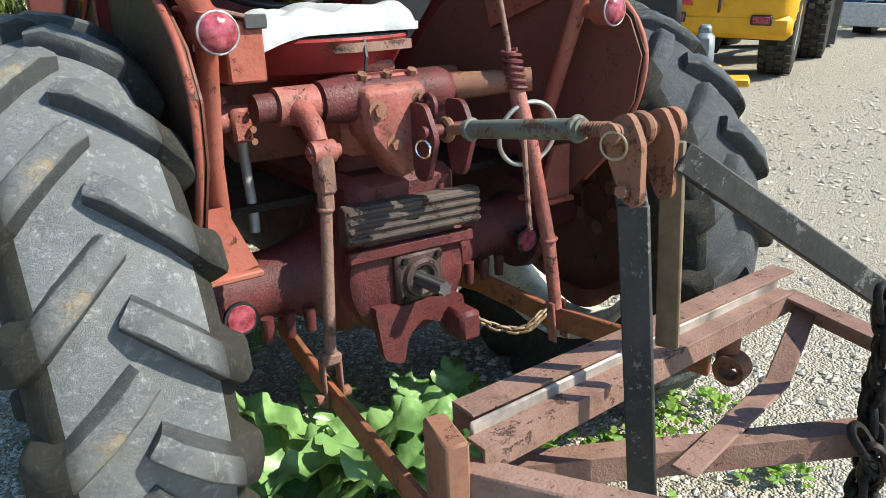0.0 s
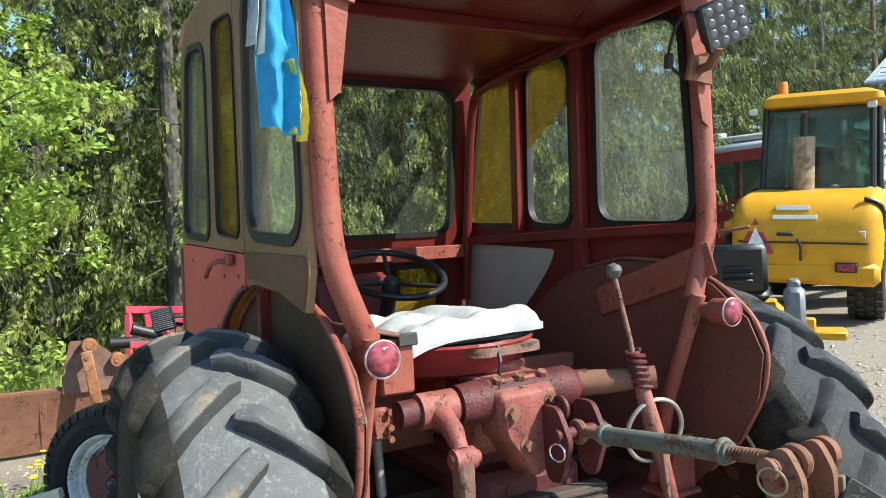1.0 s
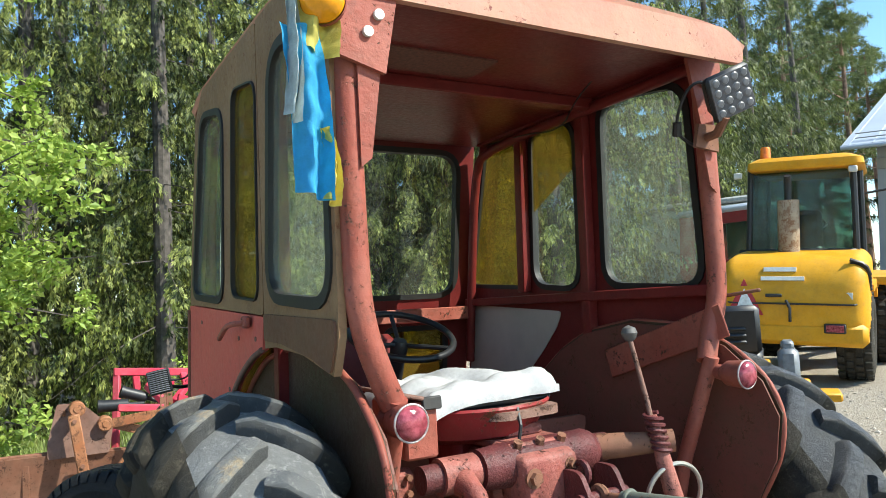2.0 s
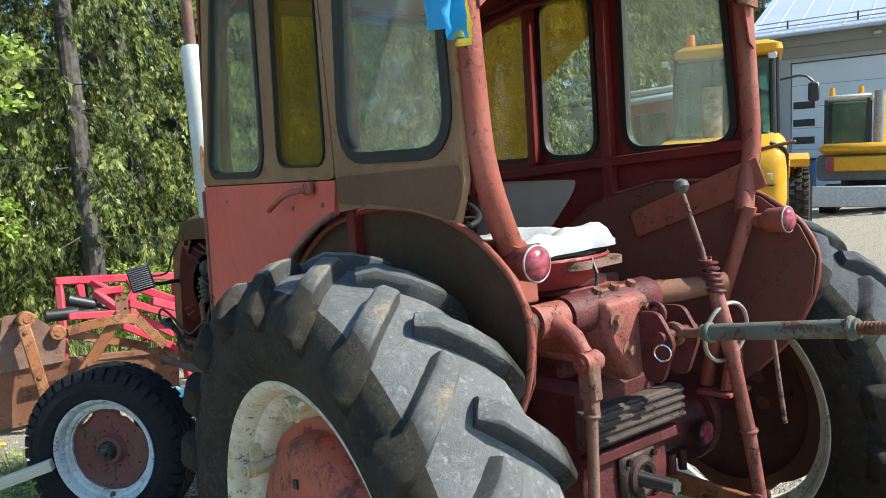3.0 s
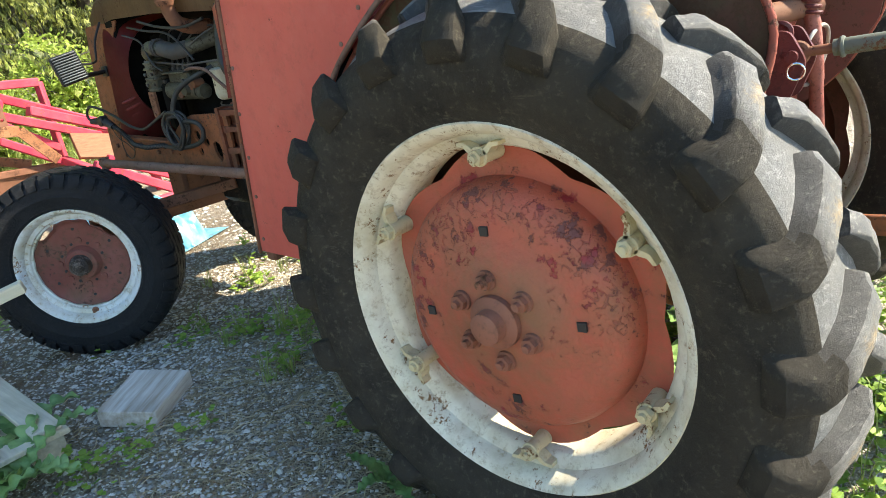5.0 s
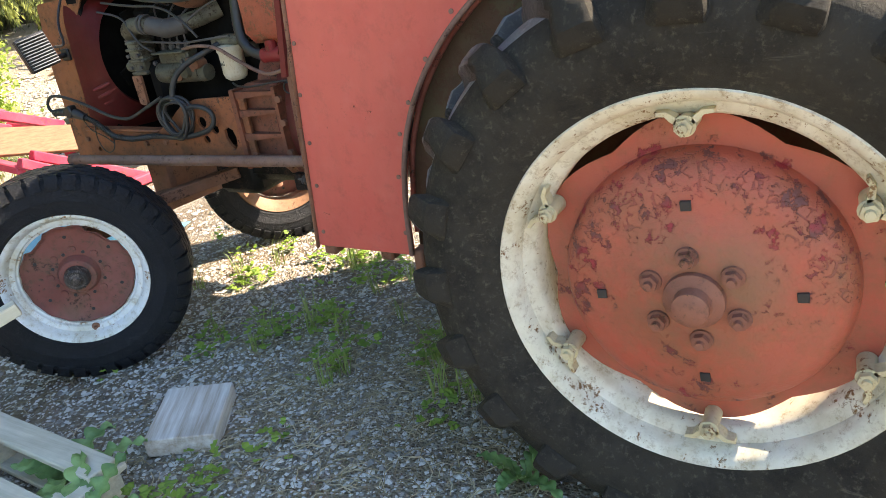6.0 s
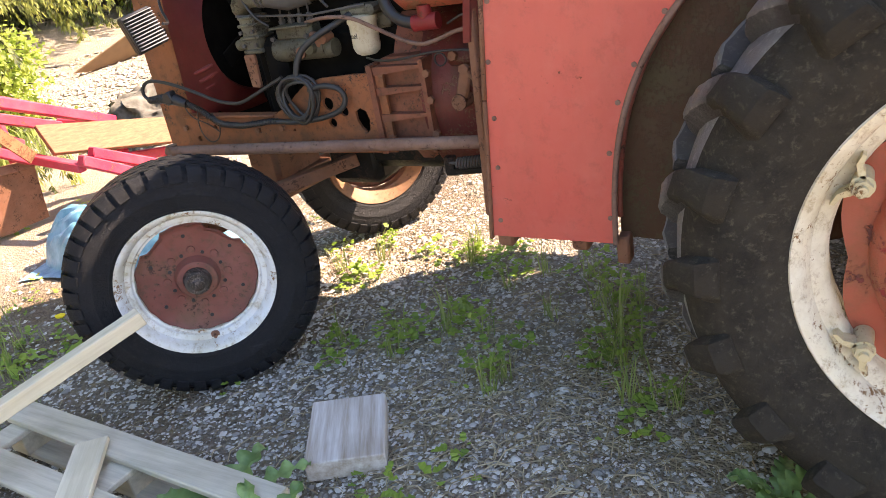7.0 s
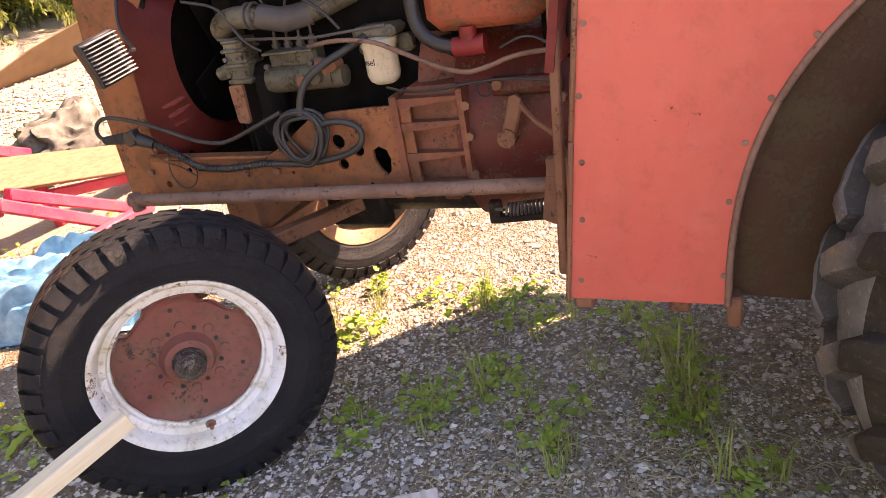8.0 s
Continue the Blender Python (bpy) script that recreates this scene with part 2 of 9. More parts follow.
def flaked(name):
    """Red wheel paint that cracks and flakes in clusters."""
    m, t, b, co = base_mat(name)
    big = noise_tex(t, co, 3.5, 5)
    col = mixed(t, ramp(t, big, [(0.35, (0, 0, 0)), (0.65, (1, 1, 1))]), (0.45, 0.083, 0.048), (0.39, 0.10, 0.06))
    stain = ramp(t, noise_tex(t, co, 6, 8, 0.75), [(0.44, (0, 0, 0)), (0.64, (0.8, 0.8, 0.8))])
    col = mixed(t, stain, col, (0.25, 0.10, 0.05))
    v = node(t, "ShaderNodeTexVoronoi", Scale=46.0)
    v.feature = "DISTANCE_TO_EDGE"
    off = t.nodes.new("ShaderNodeVectorMath")
    off.operation = "MULTIPLY_ADD"
    off.inputs[1].default_value, off.inputs[2].default_value = (0, 1, 1), (0, 0, -0.655)
    t.links.new(co, off.inputs[0])
    rad = t.nodes.new("ShaderNodeVectorMath")
    rad.operation = "LENGTH"
    t.links.new(off.outputs[0], rad.inputs[0])
    r_out = rad.outputs["Value"]
    lower = node(t, "ShaderNodeSeparateXYZ")
    t.links.new(off.outputs[0], lower.inputs[0])
    belt = ramp(t, r_out, [(0.15, (0.25, 0.25, 0.25)), (0.20, (0.5, 0.5, 0.5)), (0.24, (1, 1, 1)), (0.30, (1, 1, 1)), (0.34, (0.3, 0.3, 0.3))])
    high = ramp(t, lower.outputs[2], [(0.0, (0.35, 0.35, 0.35)), (0.16, (1, 1, 1))])
    zone = mixed(t, 1.0, belt, high, "MULTIPLY")
    hub = mixed(t, 1.0, ramp(t, r_out, [(0.10, (1, 1, 1)), (0.20, (0, 0, 0))]), ramp(t, noise_tex(t, co, 7, 6, 0.7), [(0.4, (0.2, 0.2, 0.2)), (0.62, (1, 1, 1))]), "MULTIPLY")
    col = mixed(t, mixed(t, 1.0, hub, (0.85, 0.85, 0.85), "MULTIPLY"), col, (0.215, 0.105, 0.055))
    nz = node(t, "ShaderNodeTexNoise", Scale=22.0, Detail=4.0)
    t.links.new(co, nz.inputs["Vector"])
    warp = mixed(t, 0.035, co, nz.outputs["Color"], "ADD")
    t.links.new(warp, v.inputs["Vector"])
    crack = mixed(t, 1.0, ramp(t, v.outputs["Distance"], [(0.07, (1, 1, 1)), (0.12, (0, 0, 0))]), ramp(t, noise_tex(t, co, 60, 3, 0.6), [(0.50, (0, 0, 0)), (0.56, (1, 1, 1))]), "MULTIPLY")
    spread = t.nodes.new("ShaderNodeMath")
    spread.operation = "MULTIPLY_ADD"
    spread.inputs[1].default_value = 0.22
    t.links.new(zone, spread.inputs[0])
    t.links.new(noise_tex(t, co, 6.0, 6, 0.7), spread.inputs[2])
    where = ramp(t, spread.outputs[0], [(0.61, (0, 0, 0)), (0.66, (1, 1, 1))])
    gone = ramp(t, noise_tex(t, co, 24, 8, 0.7), [(0.565, (0, 0, 0)), (0.58, (1, 1, 1))])
    mask = mixed(t, 1.0, mixed(t, 0.45, gone, crack, "ADD"), where, "MULTIPLY")
    col = mixed(t, mask, col, mixed(t, ramp(t, noise_tex(t, co, 11, 4), [(0.45, (0, 0, 0)), (0.6, (1, 1, 1))]), (0.15, 0.045, 0.04), (0.30, 0.02, 0.03)))
    t.links.new(col, b.inputs["Base Color"])
    b.inputs["Roughness"].default_value = 0.55
    h = t.nodes.new("ShaderNodeMath")
    h.operation = "SUBTRACT"
    t.links.new(noise_tex(t, co, 40, 5), h.inputs[0])
    t.links.new(mask, h.inputs[1])
    bump(t, b, h.outputs[0], 0.8, 0.004)
    return m


def rubber(name, color, dust, amount, rough=0.62, shine=0.5, clay=None, outer_shade=0.0):
    m, t, b, co = base_mat(name)
    n = noise_tex(t, co, 9, 7, 0.7)
    n2 = noise_tex(t, co, 2.2, 4)
    col = mixed(t, ramp(t, n, [(0.35, (0, 0, 0)), (0.75, (amount, amount, amount))]), color, dust)
    col = mixed(t, ramp(t, n2, [(0.5, (0, 0, 0)), (0.75, (amount * 0.8,) * 3)]), col, tuple(d * 0.8 for d in dust))
    t.links.new(col, b.inputs["Base Color"])
    if clay:
        col = mixed(t, ramp(t, noise_tex(t, co, 13, 7, 0.75), [(0.57, (0, 0, 0)), (0.72, (0.8, 0.8, 0.8))]), col, clay)
    scuff = ramp(t, noise_tex(t, co, 55, 6, 0.75), [(0.54, (0, 0, 0)), (0.68, (0.6, 0.6, 0.6))])
    col = mixed(t, scuff, col, tuple(min(1, d * 1.7) for d in dust))
    scratch = ramp(t, noise_tex(t, co, 30, 6, 0.7, (1, 0.12, 1)), [(0.63, (0, 0, 0)), (0.70, (0.55, 0.55, 0.55))])
    col = mixed(t, scratch, col, tuple(min(1, d * 1.8) for d in dust))
    dark = ramp(t, noise_tex(t, co, 4.5, 7, 0.72), [(0.52, (0, 0, 0)), (0.68, (0.6, 0.6, 0.6))])
    col = mixed(t, dark, col, tuple(c * 0.7 for c in color))
    # darker away from the middle: the shade of the tyre's side, put into colour
    if outer_shade:
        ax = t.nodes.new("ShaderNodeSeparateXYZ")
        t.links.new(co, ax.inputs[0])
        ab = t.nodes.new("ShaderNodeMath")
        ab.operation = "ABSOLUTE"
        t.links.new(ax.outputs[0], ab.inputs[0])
        col = mixed(t, ramp(t, ab.outputs[0], [(outer_shade * 0.75, (0, 0, 0)), (outer_shade, (0.9, 0.9, 0.9))]), col, (0.030, 0.028, 0.026))
    t.links.new(col, b.inputs["Base Color"])
    b.inputs["Roughness"].default_value = rough
    b.inputs["Specular IOR Level"].default_value = shine
    bump(t, b, noise_tex(t, co, 34, 10, 0.8), 0.9, 0.012)
    return m


RED = worn("sun_faded_red_paint", (0.29, 0.070, 0.048), (0.37, 0.125, 0.09), rust=(0.09, 0.04, 0.025), wear=0.675, dirty=0.42, dirt=(0.09, 0.05, 0.035), depth=0.7)
PANEL_RED = worn("panel_red_paint", (0.60, 0.110, 0.085), (0.63, 0.14, 0.105), wear=0.73, dirty=0.18, streak=True, scale=4.0, depth=0.15)
CAST_RED = worn("greasy_red_casting", (0.088, 0.020, 0.021), (0.155, 0.046, 0.045), rust=(0.035, 0.018, 0.016), wear=0.70, dirty=0.75, dirt=(0.035, 0.016, 0.017), scale=7, rough=0.36, grain=140.0, depth=1.0)
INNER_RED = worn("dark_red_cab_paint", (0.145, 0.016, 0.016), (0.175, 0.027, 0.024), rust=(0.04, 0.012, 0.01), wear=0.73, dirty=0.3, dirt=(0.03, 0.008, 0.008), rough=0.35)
TAN = worn("weathered_tan_cab_paint", (0.22, 0.125, 0.065), (0.29, 0.175, 0.095), rust=(0.16, 0.06, 0.03), wear=0.67, dirty=0.4, streak=True)
ORANGE_RUST = worn("orange_brown_engine_paint", (0.29, 0.10, 0.047), (0.23, 0.085, 0.042), rust=(0.05, 0.028, 0.02), wear=0.67, dirty=0.7, dirt=(0.07, 0.045, 0.03))
FENDER_IN = worn("mossy_fender_paint", (0.085, 0.038, 0.025), (0.062, 0.050, 0.026), rust=(0.07, 0.035, 0.02), wear=0.58, dirty=0.6, dirt=(0.06, 0.06, 0.03))
RIM_WHITE = worn("chalky_white_rim_paint", (0.74, 0.72, 0.62), (0.66, 0.60, 0.45), rust=(0.20, 0.10, 0.04), wear=0.672, dirty=0.65, dirt=(0.36, 0.28, 0.15), rough=0.6)
RUST = worn("brown_rusty_steel", (0.20, 0.085, 0.05), (0.27, 0.13, 0.085), rust=(0.09, 0.04, 0.025), wear=0.65, dirty=0.4, rough=0.7)
RUST_PINK = worn("faded_brown_red_steel", (0.19, 0.098, 0.073), (0.27, 0.165, 0.13), rust=(0.085, 0.045, 0.033), wear=0.672, dirty=0.5, dirt=(0.09, 0.06, 0.045), rough=0.65, grain=130.0, depth=0.9)
LIFT_RED = worn("oil_stained_red_paint", (0.27, 0.072, 0.058), (0.38, 0.155, 0.125), rust=(0.05, 0.028, 0.022), wear=0.68, dirty=0.8, dirt=(0.06, 0.03, 0.024), scale=9, rough=0.45, grain=110.0, depth=1.0)
BLACK_STEEL = worn("blackened_steel", (0.022, 0.021, 0.021), (0.05, 0.048, 0.046), rust=(0.15, 0.14, 0.13), wear=0.665, dirty=0.4, dirt=(0.03, 0.024, 0.02), rough=0.45)
STEEL = worn("dark_bare_steel", (0.055, 0.053, 0.052), (0.11, 0.105, 0.10), rust=(0.12, 0.06, 0.04), wear=0.69, dirty=0.35, dirt=(0.045, 0.036, 0.03), rough=0.45)
BLACK_IRON = worn("oily_black_iron", (0.005, 0.0045, 0.0045), (0.013, 0.011, 0.010), rust=(0.04, 0.02, 0.013), wear=0.64, dirty=0.5, dirt=(0.02, 0.015, 0.012))
# iron inside the bonnet, its colour blackened to hold the bay's shade
BAY_SHADE = plain("bay_shaded_iron", (0.007, 0.0065, 0.006), 0.8, 0, 0.5, 14, 0.6)
BAY_SHADE.node_tree.nodes["Principled BSDF"].inputs["Specular IOR Level"].default_value = 0.08
ALU = worn("dull_cast_aluminium", (0.075, 0.073, 0.055), (0.155, 0.147, 0.108), rust=(0.04, 0.03, 0.02), wear=0.64, dirty=0.7, dirt=(0.03, 0.025, 0.018))
GREEN_TUBE = worn("grey_green_tube_paint", (0.12, 0.14, 0.115), (0.18, 0.19, 0.155), rust=(0.12, 0.06, 0.035), wear=0.64, dirty=0.4)
TYRE = rubber("dusty_tyre_rubber", (0.024, 0.022, 0.019), (0.078, 0.068, 0.052), 0.8, 0.75, 0.2)
TREAD = rubber("sun_greyed_tread_rubber", (0.125, 0.130, 0.135), (0.27, 0.268, 0.26), 0.85, 0.5)
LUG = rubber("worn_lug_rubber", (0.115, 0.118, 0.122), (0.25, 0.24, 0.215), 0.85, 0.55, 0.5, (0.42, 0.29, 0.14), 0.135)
# darker copy for lug flanks, with their shade in the colour
LUG_SIDE = rubber("shaded_lug_side_rubber", (0.045, 0.046, 0.048), (0.12, 0.117, 0.11), 0.7, 0.5, 0.4, None, 0.12)
BLACK_TREAD = rubber("black_tread_rubber", (0.035, 0.036, 0.04), (0.085, 0.085, 0.086), 0.8, 0.45)
TYRE_DARK = rubber("black_front_tyre_rubber", (0.007, 0.008, 0.011), (0.020, 0.022, 0.026), 0.6, 0.5, 0.28)
SEAL = plain("black_rubber_seal", (0.012, 0.012, 0.012), 0.6)
BLACK = plain("black_plastic", (0.018, 0.018, 0.02), 0.45)
HOSE = plain("grey_rubber_cable", (0.024, 0.025, 0.026), 0.55)
WHITE = worn("white_enamel", (0.62, 0.64, 0.62), (0.54, 0.55, 0.51), rust=(0.35, 0.16, 0.06), wear=0.72, dirty=0.3, dirt=(0.4, 0.32, 0.2), rough=0.4)
CHROME = plain("chrome", (0.75, 0.75, 0.75), 0.15, 1.0, 0.1)
DULL_METAL = plain("dull_pitted_bezel_metal", (0.42, 0.36, 0.35), 0.45, 0.6, 0.5, 60)
RED_LENS = plain("red_plastic_lens", (0.20, 0.010, 0.022), 0.10, 0, 0.5, 45, 0.3, (0.46, 0.10, 0.13))
AMBER = plain("amber_lens", (0.75, 0.30, 0.01), 0.15, 0, 0.2, 30)
GLASS = glass("dusty_glass", (0.96, 0.98, 0.96), 0.055, (0.48, 0.50, 0.39))
GLASS_DIRTY = glass("very_dusty_glass", (0.88, 0.93, 0.88), 0.14, (0.50, 0.51, 0.42))
FILM = glass("yellow_plastic_film", (0.68, 0.54, 0.15), 0.2, (0.44, 0.34, 0.09))
GLASS_DARK = glass("tinted_green_glass", (0.45, 0.58, 0.52), 0.06)
SACK = plain("white_woven_sack", (0.38, 0.38, 0.385), 0.7, 0, 0.12, 60, 0.6)
BLUE_CLOTH = plain("bright_blue_cloth", (0.075, 0.47, 0.76), 0.8, 0, 0.12, 40, 0.5)
YELLOW_CLOTH = plain("pale_yellow_cloth", (0.75, 0.66, 0.18), 0.8, 0, 0.12, 40, 0.5)
YELLOW = worn("yellow_machine_paint", (0.64, 0.30, 0.012), (0.68, 0.345, 0.03), rust=(0.30, 0.14, 0.03), wear=0.76, dirty=0.2, rough=0.4)
GREY_METAL = plain("grey_weathered_metal", (0.30, 0.30, 0.29), 0.5, 0.3)
PINK_RED = worn("faded_crimson_paint", (0.55, 0.03, 0.07), (0.62, 0.09, 0.12), rust=(0.25, 0.08, 0.04), wear=0.68, dirty=0.2)
ORANGE = worn("faded_orange_paint", (0.30, 0.105, 0.045), (0.40, 0.19, 0.095), rust=(0.14, 0.06, 0.03), wear=0.62, dirty=0.35)
WOOD_GREY = wood("weathered_grey_wood", (0.42, 0.38, 0.29), (0.68, 0.62, 0.49), scale=3)
WOOD_FRESH = wood("pale_sawn_wood", (0.58, 0.49, 0.33), (0.78, 0.71, 0.55), scale=3)
WOOD_BLOCK = wood("bleached_wood_block", (0.36, 0.27, 0.19), (0.74, 0.72, 0.68), scale=3)
GROUND = ground_mat()
LEAF = leafy("weed_leaf", (0.10, 0.20, 0.03), (0.28, 0.42, 0.07))
BIG_LEAF = leafy("thistle_leaf", (0.08, 0.17, 0.045), (0.27, 0.43, 0.15), 0.4, 0.2, 9.0)
GRASS = leafy("grass_blade", (0.13, 0.21, 0.04), (0.34, 0.40, 0.13))
# near-black needles carry the crown's inner shade, pale shoots its sunlit tips
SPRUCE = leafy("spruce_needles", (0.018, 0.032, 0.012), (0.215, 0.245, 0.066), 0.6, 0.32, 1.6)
SPRUCE_TIP = leafy("fresh_sunlit_spruce_shoots", (0.16, 0.21, 0.045), (0.40, 0.43, 0.12), 0.6, 0.38)
PINE = leafy("pine_needles", (0.07, 0.10, 0.04), (0.17, 0.20, 0.065), 0.6, 0.3)
BIRCH = leafy("birch_leaves", (0.19, 0.30, 0.045), (0.46, 0.56, 0.13), 0.5, 0.45)
BARK = plain("spruce_bark", (0.085, 0.072, 0.064), 0.9, 0, 0.5, 12, 1.0)
PETAL = plain("dandelion_yellow", (0.85, 0.62, 0.02), 0.7, 0, 0.15, 50)
BARN_WALL = plain("grey_barn_wall", (0.36, 0.36, 0.37), 0.7, 0, 0.06, 0.8, 0.05)
BARN_DOOR = plain("pale_barn_door", (0.62, 0.66, 0.72), 0.6, 0, 0.05, 1, 0.05)
BARN_ROOF = plain("light_metal_roof", (0.46, 0.50, 0.56), 0.45, 0.2, 0.06, 1, 0.05)
TARP = plain("blue_plastic_tarp", (0.04, 0.30, 0.48), 0.3, 0, 0.3, 12, 0.8, (0.22, 0.50, 0.64))
BOULDER = plain("mottled_grey_boulder", (0.055, 0.05, 0.036), 0.85, 0, 0.5, 7, 1.0, (0.20, 0.19, 0.16))
BROWN_PLATE = plain("brown_sheet_metal", (0.19, 0.11, 0.058), 0.6, 0.1, 0.12, 6)
MAROON = worn("maroon_car_paint", (0.26, 0.03, 0.035), (0.30, 0.05, 0.05), wear=0.75, rough=0.35)
GREASE_WOOD = worn("blackened_grooved_wood", (0.05, 0.036, 0.032), (0.115, 0.085, 0.075), rust=(0.05, 0.033, 0.028), wear=0.66, dirty=0.5, rough=0.75, depth=1.0)


# ---- mesh helpers ----
def V(*a):
    return Vector(a)


def link(name, bm, mat, parent=None, label="", smooth=38):
    me = bpy.data.meshes.new(name)
    bmesh.ops.recalc_face_normals(bm, faces=bm.faces)
    bm.to_mesh(me)
    bm.free()
    for m in mat if isinstance(mat, (list, tuple)) else (mat,):
        me.materials.append(m)
    if smooth:
        me.polygons.foreach_set("use_smooth", [True] * len(me.polygons))
        me.set_sharp_from_angle(angle=radians(smooth))
    ob = new(name, me)
    if parent:
        ob.parent = parent
    if label:
        ob["label"] = label
    return ob


def part(name, bm, mat, parent, label="", smooth=38):
    return link(name, bm, mat, parent, label, smooth)


def thing(name, label, category, at=(0, 0, 0), group="", kind=""):
    e = new(name)
    e.empty_display_size = 0.1
    e.location = at
    return tagged(e, label, category, group, kind)


def B():
    return bmesh.new()


def box(bm, c, s, rot=None, bev=0.004, taper=None):
    """A box of size s round c, edges bevelled; rot: degrees about x, y, z."""
    m = Matrix.Translation(c) @ (Euler([radians(a) for a in rot]).to_matrix().to_4x4() if rot else Matrix())
    r = bmesh.ops.create_cube(bm, size=1.0)
    vs = r["verts"]
    for v in vs:
        k = taper if taper and v.co.z > 0 else 1.0
        v.co = V(v.co.x * s[0] * k, v.co.y * s[1] * k, v.co.z * s[2])
    if bev:
        es = list({e for v in vs for e in v.link_edges})
        out = bmesh.ops.bevel(bm, geom=es, offset=min(bev, min(s) * 0.4), segments=1, affect="EDGES")
        vs = list({v for f in out["faces"] for v in f.verts} | {v for v in vs if v.is_valid})
    for v in vs:
        v.co = m @ v.co
    return vs


def beam(bm, a, b, w, h, up=(0, 0, 1), bev=0.004):
    """A flat bar from a to b, w wide and h high."""
    a, b = Vector(a), Vector(b)
    d = (b - a).normalized()
    side = d.cross(Vector(up)).normalized()
    u = side.cross(d)
    m = Matrix((side, d, u)).transposed().to_4x4()
    m.translation = (a + b) / 2
    tmp = B()
    box(tmp, (0, 0, 0), (w, (b - a).length, h), None, bev)
    tmp.transform(m)
    join(bm, tmp)


def join(bm, tmp):
    me = bpy.data.meshes.new("tmp")
    tmp.to_mesh(me)
    tmp.free()
    bm.from_mesh(me)
    bpy.data.meshes.remove(me)


def tube(bm, pts, r, seg=10, cap=True, smooth=0):
    """A round bar along points; r one radius or one for each point."""
    pts = [Vector(p) for p in pts]
    for _ in range(smooth):
        q = [pts[0]]
        for a, b in zip(pts, pts[1:]):
            q += [a.lerp(b, 0.25), a.lerp(b, 0.75)]
        pts = q + [pts[-1]]
    n = len(pts)
    rad = [r] * n if isinstance(r, (int, float)) else [r[min(len(r) - 1, int(i * len(r) / n))] for i in range(n)]
    d0 = (pts[1] - pts[0]).normalized()
    side = d0.orthogonal().normalized()
    rings = []
    for i, p in enumerate(pts):
        d = (pts[min(i + 1, n - 1)] - pts[max(i - 1, 0)]).normalized()
        side = (side - d * side.dot(d)).normalized()
        up = d.cross(side)
        rings.append([bm.verts.new(p + rad[i] * (math.cos(6.2832 * k / seg) * side + math.sin(6.2832 * k / seg) * up)) for k in range(seg)])
    for a, b in zip(rings, rings[1:]):
        for k in range(seg):
            bm.faces.new((a[k], a[(k + 1) % seg], b[(k + 1) % seg], b[k]))
    if cap:
        bm.faces.new(rings[0][::-1])
        bm.faces.new(rings[-1])


def cyl(bm, a, b, r, r2=None, seg=20):
    tube(bm, [a, b], [r, r if r2 is None else r2], seg)


def lathe(bm, profile, origin, axis, seg=48, closed=False, start=0.0, sweep=360.0):
    """Turns (along, radius) pairs about an axis."""
    axis = Vector(axis).normalized()
    u = axis.orthogonal().normalized() if abs(axis.z) > 0.9 else V(0, 0, 1).cross(axis).normalized()
    w = axis.cross(u)
    full = sweep >= 360
    cols = []
    for k in range(seg if full else seg + 1):
        a = radians(start + sweep * k / seg)
        e = u * math.cos(a) + w * math.sin(a)
        cols.append([bm.verts.new(Vector(origin) + axis * p + e * r) for p, r in profile])
    m = len(profile)
    for k in range(seg):
        a, b = cols[k], cols[(k + 1) % len(cols)]
        for i in range(m if closed else m - 1):
            j = (i + 1) % m
            bm.faces.new((a[i], b[i], b[j], a[j]))
    bmesh.ops.remove_doubles(bm, verts=bm.verts, dist=1e-5)


def rounded(pts, r, n=5):
    """A polygon with rounded corners."""
    out = []
    m = len(pts)
    for i in range(m):
        p, a, b = (Vector(pts[k % m]).to_2d() for k in (i, i - 1, i + 1))
        ra = min(r, (a - p).length * 0.45, (b - p).length * 0.45)
        s, e = p + (a - p).normalized() * ra, p + (b - p).normalized() * ra
        for k in range(n + 1):
            t = k / n
            out.append(s * (1 - t) ** 2 + p * 2 * t * (1 - t) + e * t * t)
    return out


def grown(pts, d):
    """A polygon grown outwards by d."""
    pts = [Vector(p).to_2d() for p in pts]
    c = sum(pts, Vector((0, 0))) / len(pts)
    out = []
    for i, p in enumerate(pts):
        t = pts[(i + 1) % len(pts)] - pts[i - 1]
        nrm = Vector((t.y, -t.x)).normalized()
        if nrm.dot(p - c) < 0:
            nrm = -nrm
        out.append(p + nrm * d)
    return out


def slab(bm, outer, holes, place, thick):
    """A flat plate with holes; place(u, v, d) gives its points."""
    loops = [[Vector((p[0], p[1], 0)) for p in lp] for lp in (outer, *holes)]
    tri = geometry.tessellate_polygon(loops)
    flat = [p for lp in loops for p in lp]
    f = [bm.verts.new(place(p.x, p.y, 0)) for p in flat]
    k = [bm.verts.new(place(p.x, p.y, thick)) for p in flat]
    for a, b, c in tri:
        for tr in ((f[a], f[b], f[c]), (k[c], k[b], k[a])):
            try:
                bm.faces.new(tr)
            except ValueError:
                pass
    o = 0
    for lp in loops:
        m = len(lp)
        for i in range(m):
            j = (i + 1) % m
            bm.faces.new((f[o + i], f[o + j], k[o + j], k[o + i]))
        o += m


def plane_y(y, lean=0.0, z0=0.0):
    return lambda u, v, d: V(u, y + d + lean * (v - z0), v)


def bolt(bm, c, axis, r, h, seg=6):
    c, axis = Vector(c), Vector(axis).normalized()
    cyl(bm, c, c + axis * h, r, r, seg)


def ring(bm, c, axis, R, r, seg=24, sec=8):
    lathe(bm, [(r * math.cos(6.2832 * k / sec), R + r * math.sin(6.2832 * k / sec)) for k in range(sec)], c, axis, seg, closed=True)


